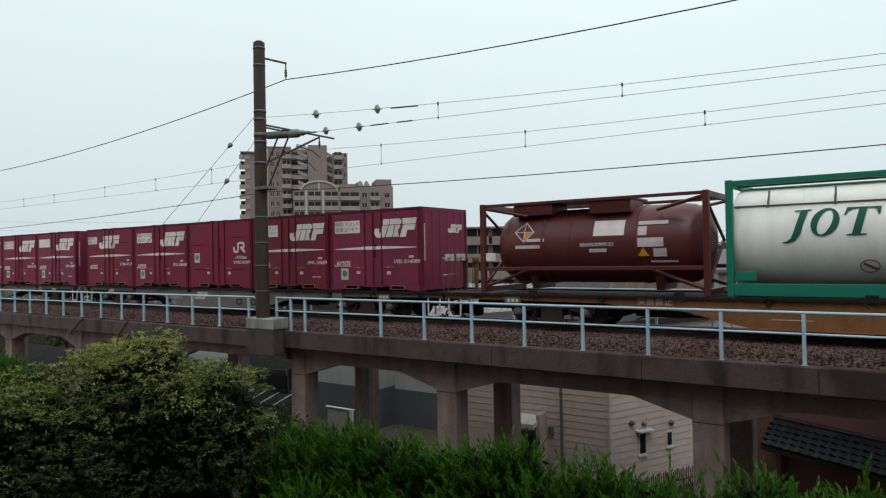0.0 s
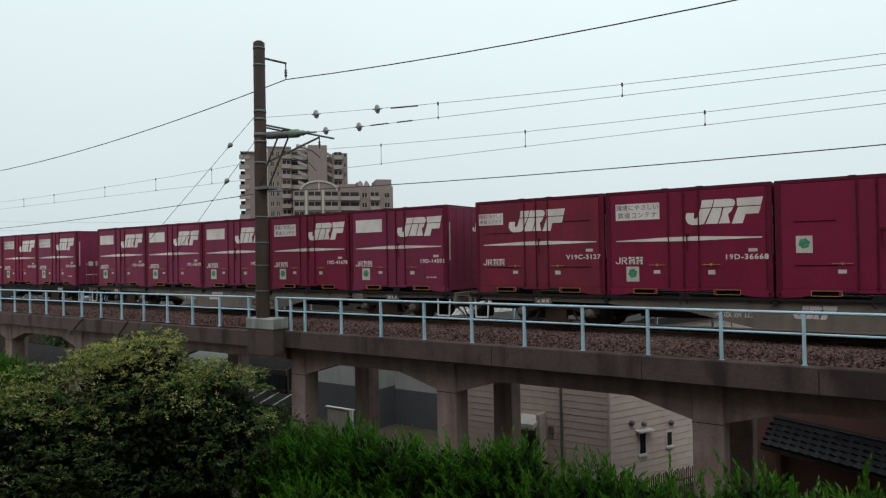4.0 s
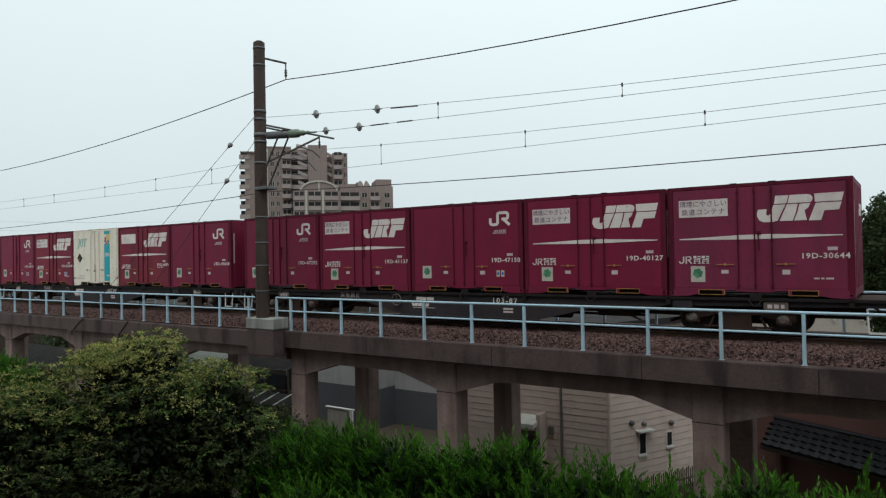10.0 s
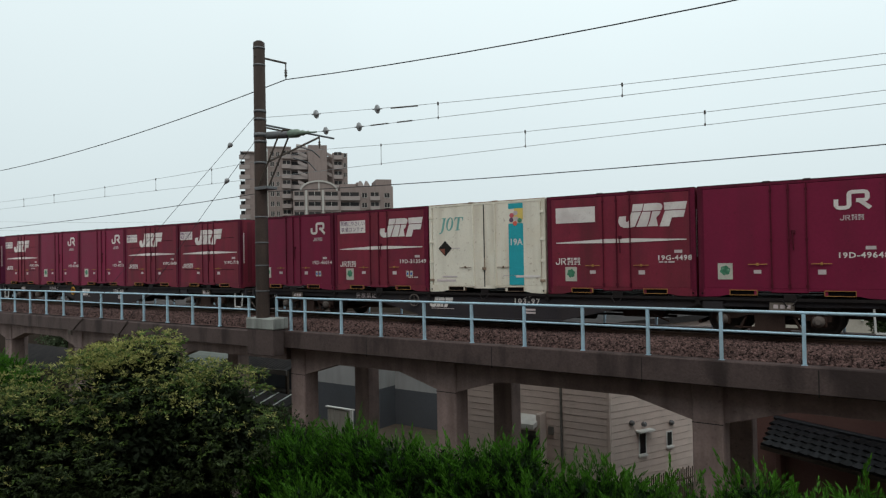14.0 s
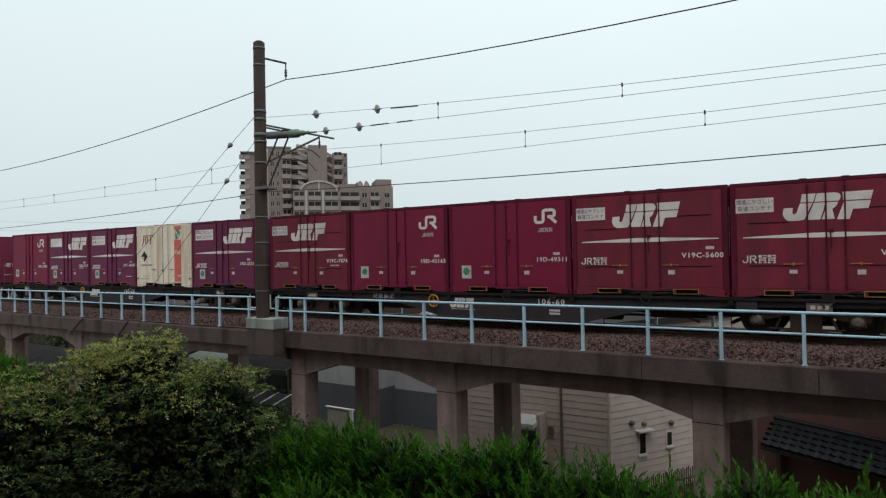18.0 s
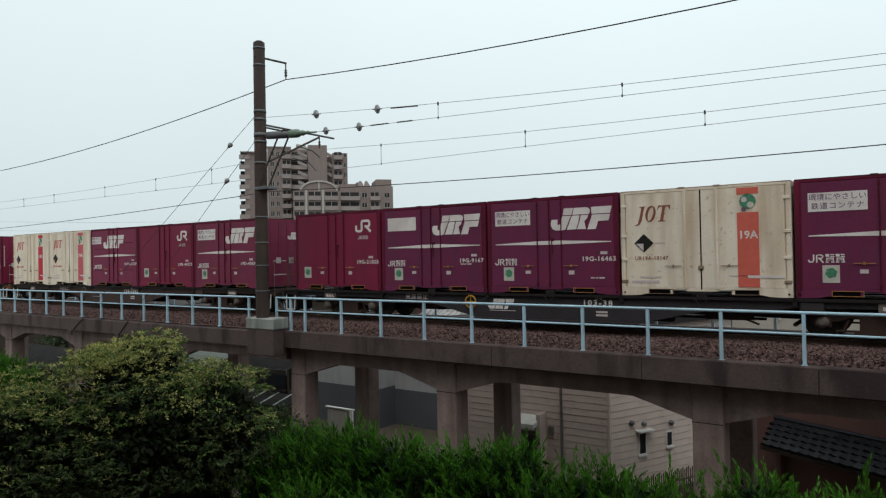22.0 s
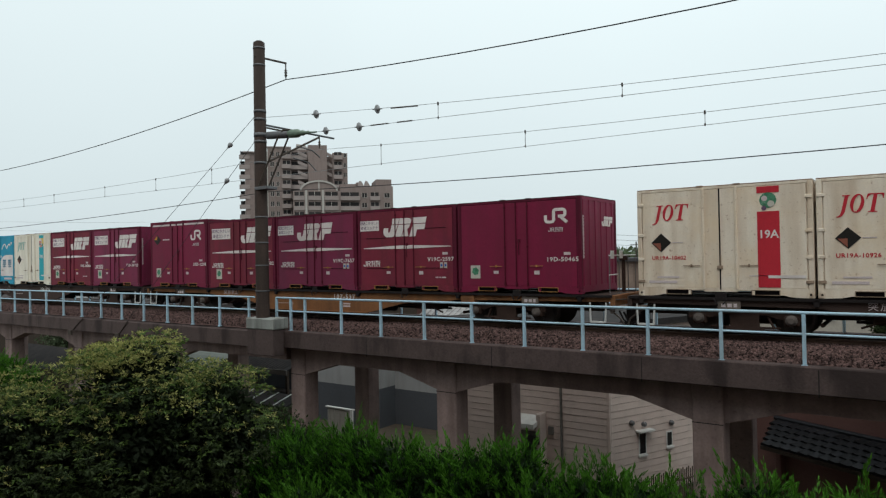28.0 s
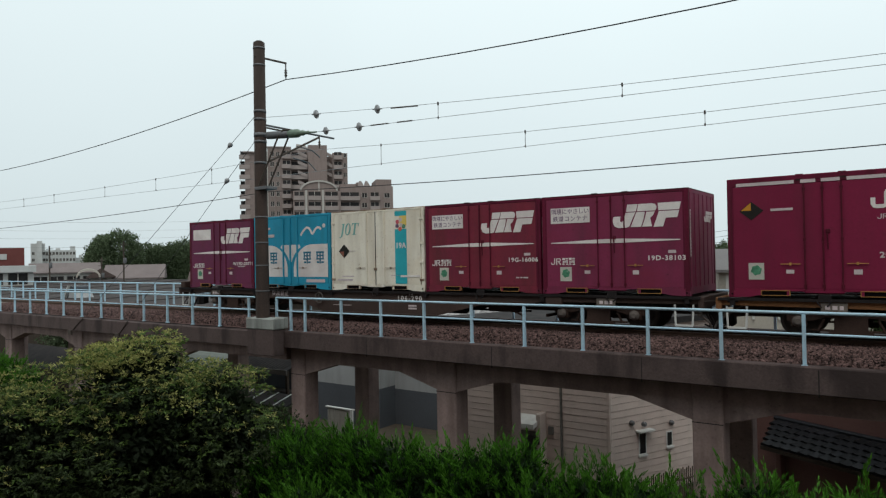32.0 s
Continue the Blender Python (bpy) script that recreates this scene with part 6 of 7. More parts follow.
part("roof", Shape().slab([(18.9, 2.45), (19.9, 2.75), (19.9, 2.8), (18.9, 2.52)], lambda u, v, w: (-25.2 + w, u, v), 4.1), roof_dark, low)
for i in range(5):
    part("batten", shared("batten", lambda: Shape().slab([(18.9, 2.52), (19.9, 2.8), (19.9, 2.84), (18.9, 2.56)], lambda u, v, w: (w, u, v), 0.05), white_frame), white_frame, low).location = (-25.0 + i * 0.8, 0, 0)
part("wall", Shape().box(-25.1, -21.2, 19.0, 19.8, 0, 2.46), wood_dark, low)
dome = thing("barrel_roof_shed", "shed with grey green rounded roof beyond the viaduct", "shed")
part("roof", Shape().slab([(22.0 + 1.6 * math.cos(math.pi * i / 10), 2.75 + 1.0 * math.sin(math.pi * i / 10)) for i in range(11)], lambda u, v, w: (-31.6 + w, u, v), 3.9), paint("grey_green_roof", (0.12, 0.13, 0.115), 0.8, fine=8, coarse=1, vary=0.2, spec=0.15), dome)
part("wall", Shape().box(-31.5, -27.8, 20.5, 23.5, 0, 2.8), wall_light, dome)
brown_roof = thing("low_house", "low house with brown grey roof behind the columns", "house")
part("wall", Shape().box(-50, -41.5, 20.4, 23.6, 0, 2.2), wood_dark, brown_roof)
part("roof", Shape().slab([(20.0, 2.15), (22.0, 3.1), (24.0, 2.15)], lambda u, v, w: (-50.5 + w, u, v), 9.5), roof_dark, brown_roof)

# ---- the town beyond ----
def bearing(a, d):
    """A place on the ground, by compass angle from the track's square-on direction and distance."""
    return d * math.sin(radians(a)), d * math.cos(radians(a))


apt_wall = paint("beige_tile_cladding", (0.238, 0.186, 0.170), 0.8, fine=3, coarse=0.15, vary=0.14, bump=0, stain=(0.17, 0.13, 0.115), stain_amount=0.5, streak=True)
apt_pale = paint("pale_balcony_wall", (0.30, 0.252, 0.236), 0.8, fine=3, coarse=0.15, vary=0.1, bump=0)
apt_dark = paint("shaded_window_glass", (0.026, 0.023, 0.023), 0.5, vary=0.3, per_object=0.5, bump=0)
apt_white = paint("white_pilaster", (0.42, 0.39, 0.36), 0.7, vary=0.08, bump=0)
town_white = paint("far_white_wall", (0.46, 0.46, 0.45), 0.85, fine=1, coarse=0.1, vary=0.1, bump=0)
town_red = paint("far_red_brown_wall", (0.15, 0.05, 0.045), 0.85, fine=1, coarse=0.1, vary=0.1, bump=0)
board_brown = paint("dull_brown_board", (0.20, 0.145, 0.118), 0.85, fine=10, coarse=1, vary=0.25, per_object=0.2, bump=0.1)
sheet_roof = paint("pale_sheet_roof", (0.150, 0.138, 0.136), 0.85, fine=4, coarse=0.4, vary=0.15, spec=0.12)
worn_roof = paint("worn_grey_brown_roof", (0.048, 0.041, 0.040), 0.9, fine=2.0, coarse=0.25, vary=0.3, spec=0.1, stain=(0.080, 0.067, 0.063), stain_amount=0.7, specks=(0.045, 0.040, 0.040))
pale_tile_roof = paint("faded_pinkish_grey_roof", (0.170, 0.140, 0.135), 0.85, spec=0.12, fine=6, coarse=0.5, vary=0.2)
asphalt = paint("asphalt_yard", (0.07, 0.066, 0.062), 0.9, fine=3, coarse=0.2, vary=0.2)


def building(name, label, category, a, d, turn, group=""):
    x, y = bearing(a, d)
    ob = thing(name, label, category, group)
    ob.matrix_basis = pose(x, y, 0, 0, 0, -a + turn)
    return ob


def bay(parent, u0, u1, z, v, wall=None, deep=1.1, wide_window=True):
    """One flat's balcony with its parapet, slab and dark glazing."""
    b = part("balcony", shared("balcony/%.2f" % (u1 - u0), lambda: Shape().box(0, u1 - u0, -deep, -deep + 0.15, 0.0, 1.05).box(0, u1 - u0, -deep, 0.0, -0.18, 0.0).box(0, 0.15, -deep, 0, 0, 1.05).box(u1 - u0 - 0.15, u1 - u0, -deep, 0, 0, 1.05), wall or apt_pale), wall or apt_pale, parent)
    b.location = (u0, v, z)
    w = part("window", shared("balcony_window/%.2f" % (u1 - u0), lambda: Shape().box(0.25, u1 - u0 - 0.25, -0.05, 0.02, 0.1, 2.2), apt_dark), apt_dark, parent)
    w.location = (u0, v, z)
    part("mullion", shared("mullion/%.2f" % (u1 - u0), lambda: Shape().box((u1 - u0) / 2 - 0.06, (u1 - u0) / 2 + 0.06, -0.10, -0.051, 0.1, 2.2), apt_white), apt_white, w)


def small_window(parent, u, z, v, w=1.0, h=1.3, name="window"):
    ob = part(name, shared("small_window/%.1f%.1f" % (w, h), lambda: Shape().box(-w / 2, w / 2, -0.06, 0.02, 0, h), apt_dark), apt_dark, parent)
    ob.location = (u, v, z)
    part("sash", shared("sash/%.1f%.1f" % (w, h), lambda: Shape().box(-w / 2 - 0.08, w / 2 + 0.08, -0.12, -0.02, -0.1, 0.0).box(-0.05, 0.05, -0.09, -0.061, 0, h).box(-w / 2 - 0.08, -w / 2, -0.09, -0.02, 0, h).box(w / 2, w / 2 + 0.08, -0.09, -0.02, 0, h), apt_white), apt_white, ob)


# tall apartment block, seen across the track
apt = building("apartment_block", "beige fourteen-storey apartment block with balconies and arched wing", "apartment building", -47.4, 206, 0)
part("west_wing", Shape().box(-13.0, -6.5, 1.5, 14, 0, 40.2), apt_wall, apt)
part("main_wall", Shape().box(-6.5, 0.2, 0.0, 16, 0, 41.6), apt_wall, apt)
part("recess_wall", Shape().box(0.2, 5.2, 2.6, 16, 0, 41.4), apt_wall, apt)
part("stair_core", Shape().box(5.2, 10.8, 0.5, 9, 0, 42.6), apt_wall, apt)
part("east_wing", Shape().box(10.8, 12.4, 3.0, 14, 0, 39.6).box(12.4, 16.9, 1.0, 14, 0, 40.4), apt_wall, apt)
part("white_edge", Shape().box(-6.8, -6.4, -0.25, 1.5, 0, 40.4), apt_white, apt)
part("roof_slab", Shape().box(-13.4, -6.5, 0.9, 14.3, 40.2, 40.5).box(-6.7, 0.3, -0.2, 16, 41.6, 41.9), apt_pale, apt)
for f in range(4, 14):
    z = 0.4 + f * 2.93
    bay(apt, -14.6, -11.6, z, 2.6, deep=1.3)
    bay(apt, -2.4, 0.2, z, 0.0, deep=0.9)
    bay(apt, 0.2, 5.1, z, 2.6, deep=1.5)
    bay(apt, 12.7, 15.4, z, 1.0, deep=1.2)
    small_window(apt, -5.2, z + 0.5, 0.0, 1.0, 1.3)
    small_window(apt, -3.6, z + 0.5, 0.0, 0.8, 1.3)
    small_window(apt, -8.7, z + 0.5, 1.5, 1.2, 1.3)
    small_window(apt, 16.2, z + 0.6, 1.0, 0.8, 1.2)
    part("stair_flight", shared("stair_flight", lambda: Shape().slab([(0, 1.5), (2.8, 0.2), (2.8, 1.2), (0, 2.5)], lambda u, v, w: (u, w, v), 0.2), apt_pale), apt_pale, apt).location = (2.2, 0.9, z)
    part("stair_flight", shared("stair_flight", lambda: Shape(), apt_pale), apt_pale, apt).location = (10.2, 1.6, z)
for z, r in ((42.6, 1.1), (41.2, 0.9)):
    part("roof_fin", Shape().slab([(0, 0), (4.5, 0), (3.0, r + 0.8), (0.4, r + 1.1)], lambda u, v, w: (1.5 + u, 4 + w, z - 1.4 + v), 0.3), apt_white, apt)
part("low_wing", Shape().box(0.6, 14.0, -9.0, 0.0, 0, 28.0).box(14.0, 29.4, -7.5, 6, 0, 29.5), apt_wall, apt)
part("penthouse", Shape().box(19.0, 20.6, -5, 5, 29.5, 30.9).box(24.6, 29.2, -6, 5, 29.5, 31.7).box(14.2, 18.6, -6, 3, 29.5, 30.3), apt_wall, apt)
for u in (19.2, 21.0):
    part("roof_gable", Shape().slab([(0, 0), (1.9, 0), (1.1, 1.5), (0.5, 1.7)], lambda q, v, w: (u + q, -6.5 + w, 29.5 + v), 2.0), apt_pale, apt, "small pale roof gable")
arc = [(7.9 + 5.4 * math.cos(math.pi * i / 14), 28.0 + 3.0 * math.sin(math.pi * i / 14)) for i in range(15)]
part("arched_gable", Shape().slab(arc, lambda u, v, w: (u, -8.8 + w, v), 6.0), apt_wall, apt, "arched gable")
ring = arc + [(7.9 + 4.9 * math.cos(math.pi * i / 14), 28.0 + 2.55 * math.sin(math.pi * i / 14)) for i in range(14, -1, -1)]
part("arch_trim", Shape().slab(ring, lambda u, v, w: (u, -9.1 + w, v), 6.5), apt_white, apt)
for u in (4.0, 8.7):
    part("pilaster", Shape().box(u, u + 0.6, -9.3, -8.9, 0, 28.2), apt_white, apt)
part("arch_post", Shape().box(7.7, 8.1, -8.95, -8.82, 28.0, 30.8), apt_white, apt)
for f in range(5, 10):
    z = -0.6 + f * 2.9
    bay(apt, 4.7, 8.6, z, -9.0, deep=0.35)
    bay(apt, 0.8, 3.9, z, -9.0, deep=0.3)
    bay(apt, 9.4, 13.4, z, -9.0, deep=0.3)
    bay(apt, 13.9, 19.6, z, -7.5, deep=1.0)
    bay(apt, 22.6, 25.4, z, -7.5, deep=1.0)
    small_window(apt, 21.0, z + 0.7, -7.5, 1.4, 1.3)
    small_window(apt, 27.6, z + 0.7, -7.5, 1.5, 1.3)

# middle-distance apartment building behind the track
mid = building("apartment_house", "beige five-storey apartment house with open balconies", "apartment building", -27.6, 100, 6)
part("wall", Shape().box(-9.5, 9.2, 0, 10, 0, 12.5), apt_wall, mid)
part("roof_slab", Shape().box(-9.8, 9.5, -1.4, 10.3, 12.5, 12.75), apt_wall, mid)
for f in range(1, 5):
    for i in range(5):
        bay(mid, -9.3 + i * 3.7, -5.8 + i * 3.7, 0.3 + f * 2.5, 0.0, wall=apt_wall, deep=1.2)


def roof_house(name, label, a, d, turn, w, dp, h, rise, wall, roof, ridge_along=True, windows=2, base=0.0):
    ob = building(name, label, "house", a, d, turn, "houses of the town")
    part("wall", Shape().box(-w / 2, w / 2, 0, dp, 0, h), wall, ob)
    e = 0.5
    if ridge_along:
        part("roof", Shape().slab([(-e, h - 0.15), (dp / 2, h + rise), (dp + e, h - 0.15), (dp + e, h - 0.3), (-e, h - 0.3)], lambda u, v, q: (-w / 2 - e + q, u, v), w + 2 * e), roof, ob)
    else:
        part("roof", Shape().slab([(-w / 2 - e, h - 0.15), (0, h + rise), (w / 2 + e, h - 0.15), (w / 2 + e, h - 0.3), (-w / 2 - e, h - 0.3)], lambda u, v, q: (u, -e + q, v), dp + 2 * e), roof, ob)
    for i in range(windows):
        small_window(ob, -w / 2 + w * (i + 0.5) / windows, h - 1.9, 0.0, 1.5, 1.2)
    return ob


# right of the gap views
clad = building("brown_hall", "long hall clad in dull brown boards", "hall", -16.6, 45, 0)
part("wall", Shape().box(-3.6, 2.1, 0, 9, 0, 8.0), board_brown, clad)
part("roof", Shape().box(-3.8, 2.3, -0.3, 9.2, 8.0, 8.2), roof_slate, clad)
for i in range(19):
    part("board", shared("clad_board", lambda: Shape().box(0, 0.26, -0.03, 0.0, 4.5, 7.95), board_brown), board_brown, clad).location = (-3.58 + i * 0.3, 0, 0)
roof_house("house", "beige house with brown grey roof", -13.2, 66, -8, 8, 8, 6.0, 2.0, render_beige, roof_brown, False)
hall = building("long_hall", "long pale hall with grey sheet roof", "hall", -9.0, 54, 6)
part("wall", Shape().box(-3.6, 12, 0, 14, 0, 7.1), render_beige, hall)
part("roof", Shape().slab([(-0.6, 7.2), (8, 8.75), (14.6, 7.2), (14.6, 7.0), (-0.6, 7.0)], lambda u, v, w: (-4.0 + w, u, v), 16.5), sheet_roof, hall)
for i in range(4):
    part("roof_rib", Shape().slab([(-0.6, 7.2), (8, 8.75), (8, 8.8), (-0.6, 7.25)], lambda u, v, w: (-2.5 + i * 3.6 + w, u, v), 0.12), sheet_roof, hall)
    for j in (0, 1):
        small_window(hall, -2.4 + i * 3.4 + j * 1.7, 5.1, 0.0, 1.1, 1.2)
        part("window_post", Shape().box(-3.15 + i * 3.4 + j * 1.7, -2.98 + i * 3.4 + j * 1.7, -0.16, 0.0, 3.6, 6.9), render_white, hall, "white window post")
roof_house("house", "dark timber house with slate roof behind the viaduct", -22.5, 60, 8, 9, 8, 5.8, 1.7, brown_wall, roof_slate)
roof_house("house", "reddish brown house with brown roof behind the viaduct", -37.5, 62, -8, 10, 8, 5.8, 1.6, brown_wall, roof_brown)
roof_house("house", "reddish brown house with slate roof behind the viaduct", -44.5, 70, 5, 10, 9, 6.0, 1.7, brown_wall, roof_slate)
roof_house("house", "dark brown house with brown roof behind the viaduct", -51.0, 75, 0, 11, 9, 5.8, 1.6, brown_wall, roof_brown)
# left of the pole
wh = thing("warehouse", "wide warehouse with low brown grey roof behind the viaduct", "warehouse")
part("wall", Shape().box(-110, -36, 26.3, 47.5, 0, 5.55), wood_dark, wh)
part("roof", Shape().slab([(26.0, 5.60), (48.0, 6.25), (48.0, 6.4), (26.0, 5.75)], lambda u, v, w: (-110.5 + w, u, v), 75), worn_roof, wh)
for i in range(12):
    part("roof_seam", shared("roof_seam", lambda: Shape().slab([(26.0, 5.75), (48.0, 6.40), (48.0, 6.46), (26.0, 5.81)], lambda u, v, w: (w, u, v), 0.12), worn_roof), worn_roof, wh).location = (-104 + i * 6, 0, 0)
hatch = thing("roof_hatch", "white tent-shaped roof hatch on the warehouse", "roof hatch")
part("slope", Shape().slab([(-0.5, 0), (0.15, 0.95), (0.27, 0.95), (-0.3, 0)], lambda u, v, w: (-55.0 + u, 27.0 + w, 5.8 + v), 1.6), render_white, hatch)
part("side", Shape().slab([(-0.35, 0), (0.2, 0.95), (0.75, 0.85), (0.9, 0)], lambda u, v, w: (-55.0 + u, 27.2 + w, 5.8 + v), 1.3), wall_dark, hatch)
part("sheet", Shape().slab([(0.5, 0.02), (1.7, 0.02), (1.3, 0.4), (0.7, 0.5)], lambda u, v, w: (-55.0 + u, 26.9 + w, 5.8 + v), 1.4), wall_light, hatch)
roof_house("house", "house with faded tiled roof beyond the warehouse", -63.9, 104, 0, 7.6, 6, 7.5, 1.1, render_white, pale_tile_roof, True, 4)
roof_house("house", "house with pale gable beyond the warehouse", -61.55, 98, 0, 2.4, 4, 6.9, 0.9, render_beige, roof_brown, False, 2)
roof_house("house", "house with faded grey roof beyond the warehouse", -59.3, 100, -5, 6.6, 6, 6.6, 1.6, render_beige, pale_tile_roof, True, 3)
lw = building("long_building", "long white single-storey building with dark windows", "building", -65.8, 92, 0)
part("wall", Shape().box(-20, -0.2, 0, 9, 0, 7.6), town_white, lw)
part("roof_edge", Shape().box(-20.3, 0.1, -0.6, 9.3, 7.6, 8.35), town_white, lw)
for i in range(8):
    small_window(lw, -18.5 + i * 2.4, 6.2, 0.0, 1.9, 1.3)
rb = building("red_brown_building", "red brown block above the white building", "building", -67.6, 145, 0)
part("wall", Shape().box(-14, 2.9, 0, 10, 0, 11.5), town_red, rb)
part("panel", Shape().box(-1.6, 0.2, -0.1, 0.05, 9.4, 10.4), town_white, rb)
ap2 = building("apartment_block", "white far apartment block with a taller tower", "apartment building", -64.6, 350, 0)
part("tower", Shape().box(-9.0, -3.6, 0, 12, 0, 17.6), town_white, ap2)
part("stair_core", Shape().box(-6.6, -4.6, -2, 8, 0, 18.6), town_white, ap2)
part("slab_block", Shape().box(-3.6, 8.6, 3, 14, 0, 14.6), town_white, ap2)
part("roof_tank", Shape().box(6.4, 8.4, 4, 8, 14.6, 16.4), town_white, ap2)
part("low_block", Shape().box(8.6, 15.0, 6, 16, 0, 11.2).box(15.0, 20.0, 9, 18, 0, 12.6), town_white, ap2)
part("roof_hut", Shape().box(0.6, 2.4, 5, 8, 14.6, 15.6).box(10.0, 11.4, 8, 11, 11.2, 12.4), town_white, ap2)
for f in range(2, 5):
    for i in range(9):
        small_window(ap2, -2.9 + i * 1.35, 1.0 + f * 2.9, 3.0, 0.8, 1.2)
    for i in range(3):
        small_window(ap2, -8.0 + i * 2.0, 1.0 + f * 2.9, 0.0, 0.9, 1.2)


def utility_pole(a, d, h, arms=True):
    x, y = bearing(a, d)
    p = thing("utility_pole", "grey concrete utility pole with crossarms", "utility pole", "utility poles", at=(x, y, 0))
    part("shaft", Shape().rod((0, 0, 0), (0, 0, h), 0.11, 0.08, n=10), dark_steel, p)
    for z in (h - 0.4, h - 1.1):
        part("crossarm", Shape().box(-0.8, 0.8, -0.04, 0.04, z, z + 0.07), dark_steel, p)
    part("transformer", Shape().lathe([(0, 0.14), (0.05, 0.17), (0.6, 0.17), (0.65, 0.14)], (0.28, 0, h - 2.6), (0, 0, 1), 12), galvanised, p)
    return p


utility_pole(-64.9, 92, 10.6)
utility_pole(-60.0, 88, 11.0)
utility_pole(-61.5, 96, 9.2)
canopy = building("sheet_canopy", "curved pale sheet canopy among the houses", "canopy", -62.4, 90, 0)
part("sheet", Shape().slab([(1.3 * math.cos(math.pi * i / 10), 6.9 + 0.95 * math.sin(math.pi * i / 10)) for i in range(11)] + [(1.15 * math.cos(math.pi * i / 10), 6.8 + 0.8 * math.sin(math.pi * i / 10)) for i in range(10, -1, -1)], lambda u, v, w: (u, w, v), 4.0), render_beige, canopy)
for u in (-1.25, 1.25):
    part("post", Shape().box(u - 0.06, u + 0.06, 0.1, 0.22, 0, 6.9), galvanised, canopy)
utility_pole(-11.4, 82, 11.2)
utility_pole(-19.0, 90, 10.0)
far_wires = thing("street_wires", "sagging street wires between far utility poles", "wires", kind="stuff")
for z in (11.0, 10.4, 9.8):
    p, q, r3 = bearing(-22, 85), bearing(-11.4, 82), bearing(-1, 90)
    part("street_wire", Shape().line(sag_line((*p, z), (*q, z), 0.5, 8) + sag_line((*q, z), (*r3, z), 0.5, 8)[1:], 0.016, 4), cable, far_wires)
for a in (-15.5, -8.1):
    tower = thing("lattice_tower", "thin far steel lattice pylon", "pylon", "far pylons")
    tx, ty = bearing(a, 420)
    ts = Shape()
    for i in range(9):
        z0, z1 = i * 3.0, (i + 1) * 3.0
        w0, w1 = 1.2 - i * 0.12, 1.2 - (i + 1) * 0.12
        for sx in (-1, 1):
            ts.rod((tx + sx * w0, ty, z0), (tx + sx * w1, ty, z1), 0.07, n=4).rod((tx + sx * w0, ty, z0), (tx - sx * w1, ty, z1), 0.045, n=4)
    part("lattice", ts, galvanised, tower)
for z in (12.6, 14.4, 16.0, 17.8):
    p, q = bearing(-74, 168), bearing(-50, 160)
    part("street_wire", Shape().line(sag_line((*p, z), (*q, z), 0.8, 8), 0.014, 4), galvanised, far_wires)

# ---- trees and hedge ----
def leaf_mat(name, base, vary, rough=0.65, through=0.25):
    m = paint(name, base, rough, fine=6, coarse=1.2, vary=0.2, per_island=vary, bump=0, spec=0.2)
    b = m.node_tree.nodes["Principled BSDF"]
    n, l = m.node_tree.nodes, m.node_tree.links
    t, mix, o = n.new("ShaderNodeBsdfTranslucent"), n.new("ShaderNodeMixShader"), n["Material Output"]
    mix.inputs[0].default_value = through
    src = b.inputs["Base Color"].links[0].from_socket
    l.new(src, t.inputs["Color"])
    l.new(b.outputs[0], mix.inputs[1])
    l.new(t.outputs[0], mix.inputs[2])
    l.new(mix.outputs[0], o.inputs["Surface"])
    return m


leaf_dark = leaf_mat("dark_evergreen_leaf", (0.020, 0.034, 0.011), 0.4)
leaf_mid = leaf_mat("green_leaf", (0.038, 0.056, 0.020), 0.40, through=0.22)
leaf_lit = leaf_mat("lit_green_leaf", (0.088, 0.138, 0.034), 0.4, through=0.28)
# near-black leaf stands in for the shade inside the crown
leaf_inner = leaf_mat("shade_dark_leaf", (0.012, 0.020, 0.007), 0.3, through=0.05)
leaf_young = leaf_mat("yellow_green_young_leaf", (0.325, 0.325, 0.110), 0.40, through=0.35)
# juniper tones fall from tip to inside, with shade painted into the colour
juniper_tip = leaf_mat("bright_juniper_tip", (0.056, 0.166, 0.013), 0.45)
juniper_mid = leaf_mat("half_shade_juniper", (0.017, 0.053, 0.006), 0.45)
juniper_in = leaf_mat("shade_dark_juniper", (0.007, 0.020, 0.004), 0.4)
# paler than the near leaves: distance haze mixed into the colour
far_leaf = leaf_mat("distant_haze_leaf", (0.085, 0.115, 0.060), 0.45)
bark = paint("grey_brown_bark", (0.07, 0.055, 0.042), 0.9, fine=30, coarse=4, vary=0.35, bump=0.6)


def blades(centres, dirs, length, width, rs, bend=0.25):
    """Kite-shaped leaves at the centres, pointing along the directions."""
    n = len(centres)
    d = dirs / np.linalg.norm(dirs, axis=1, keepdims=True)
    side = np.cross(d, rs.normal(size=(n, 3)))
    side /= np.linalg.norm(side, axis=1, keepdims=True) + 1e-9
    up = np.cross(side, d)
    ln = (length * rs.uniform(0.7, 1.3, n))[:, None]
    wd = ln * width / length * 0.5
    p0, p2 = centres, centres + d * ln + up * ln * bend * -0.3
    pm = centres + d * ln * 0.45 + up * ln * bend * 0.2
    return np.stack([p0, pm + side * wd, p2, pm - side * wd], axis=1).reshape(-1, 3)


def leaf_mesh(name, verts, mat):
    me = bpy.data.meshes.new(name)
    n = len(verts) // 4
    me.vertices.add(len(verts))
    me.vertices.foreach_set("co", np.asarray(verts, dtype=np.float32).ravel())
    me.loops.add(4 * n)
    me.loops.foreach_set("vertex_index", np.arange(4 * n, dtype=np.int32))
    me.polygons.add(n)
    me.polygons.foreach_set("loop_start", np.arange(0, 4 * n, 4, dtype=np.int32))
    me.update(calc_edges=True)
    me.materials.append(mat)
    return me


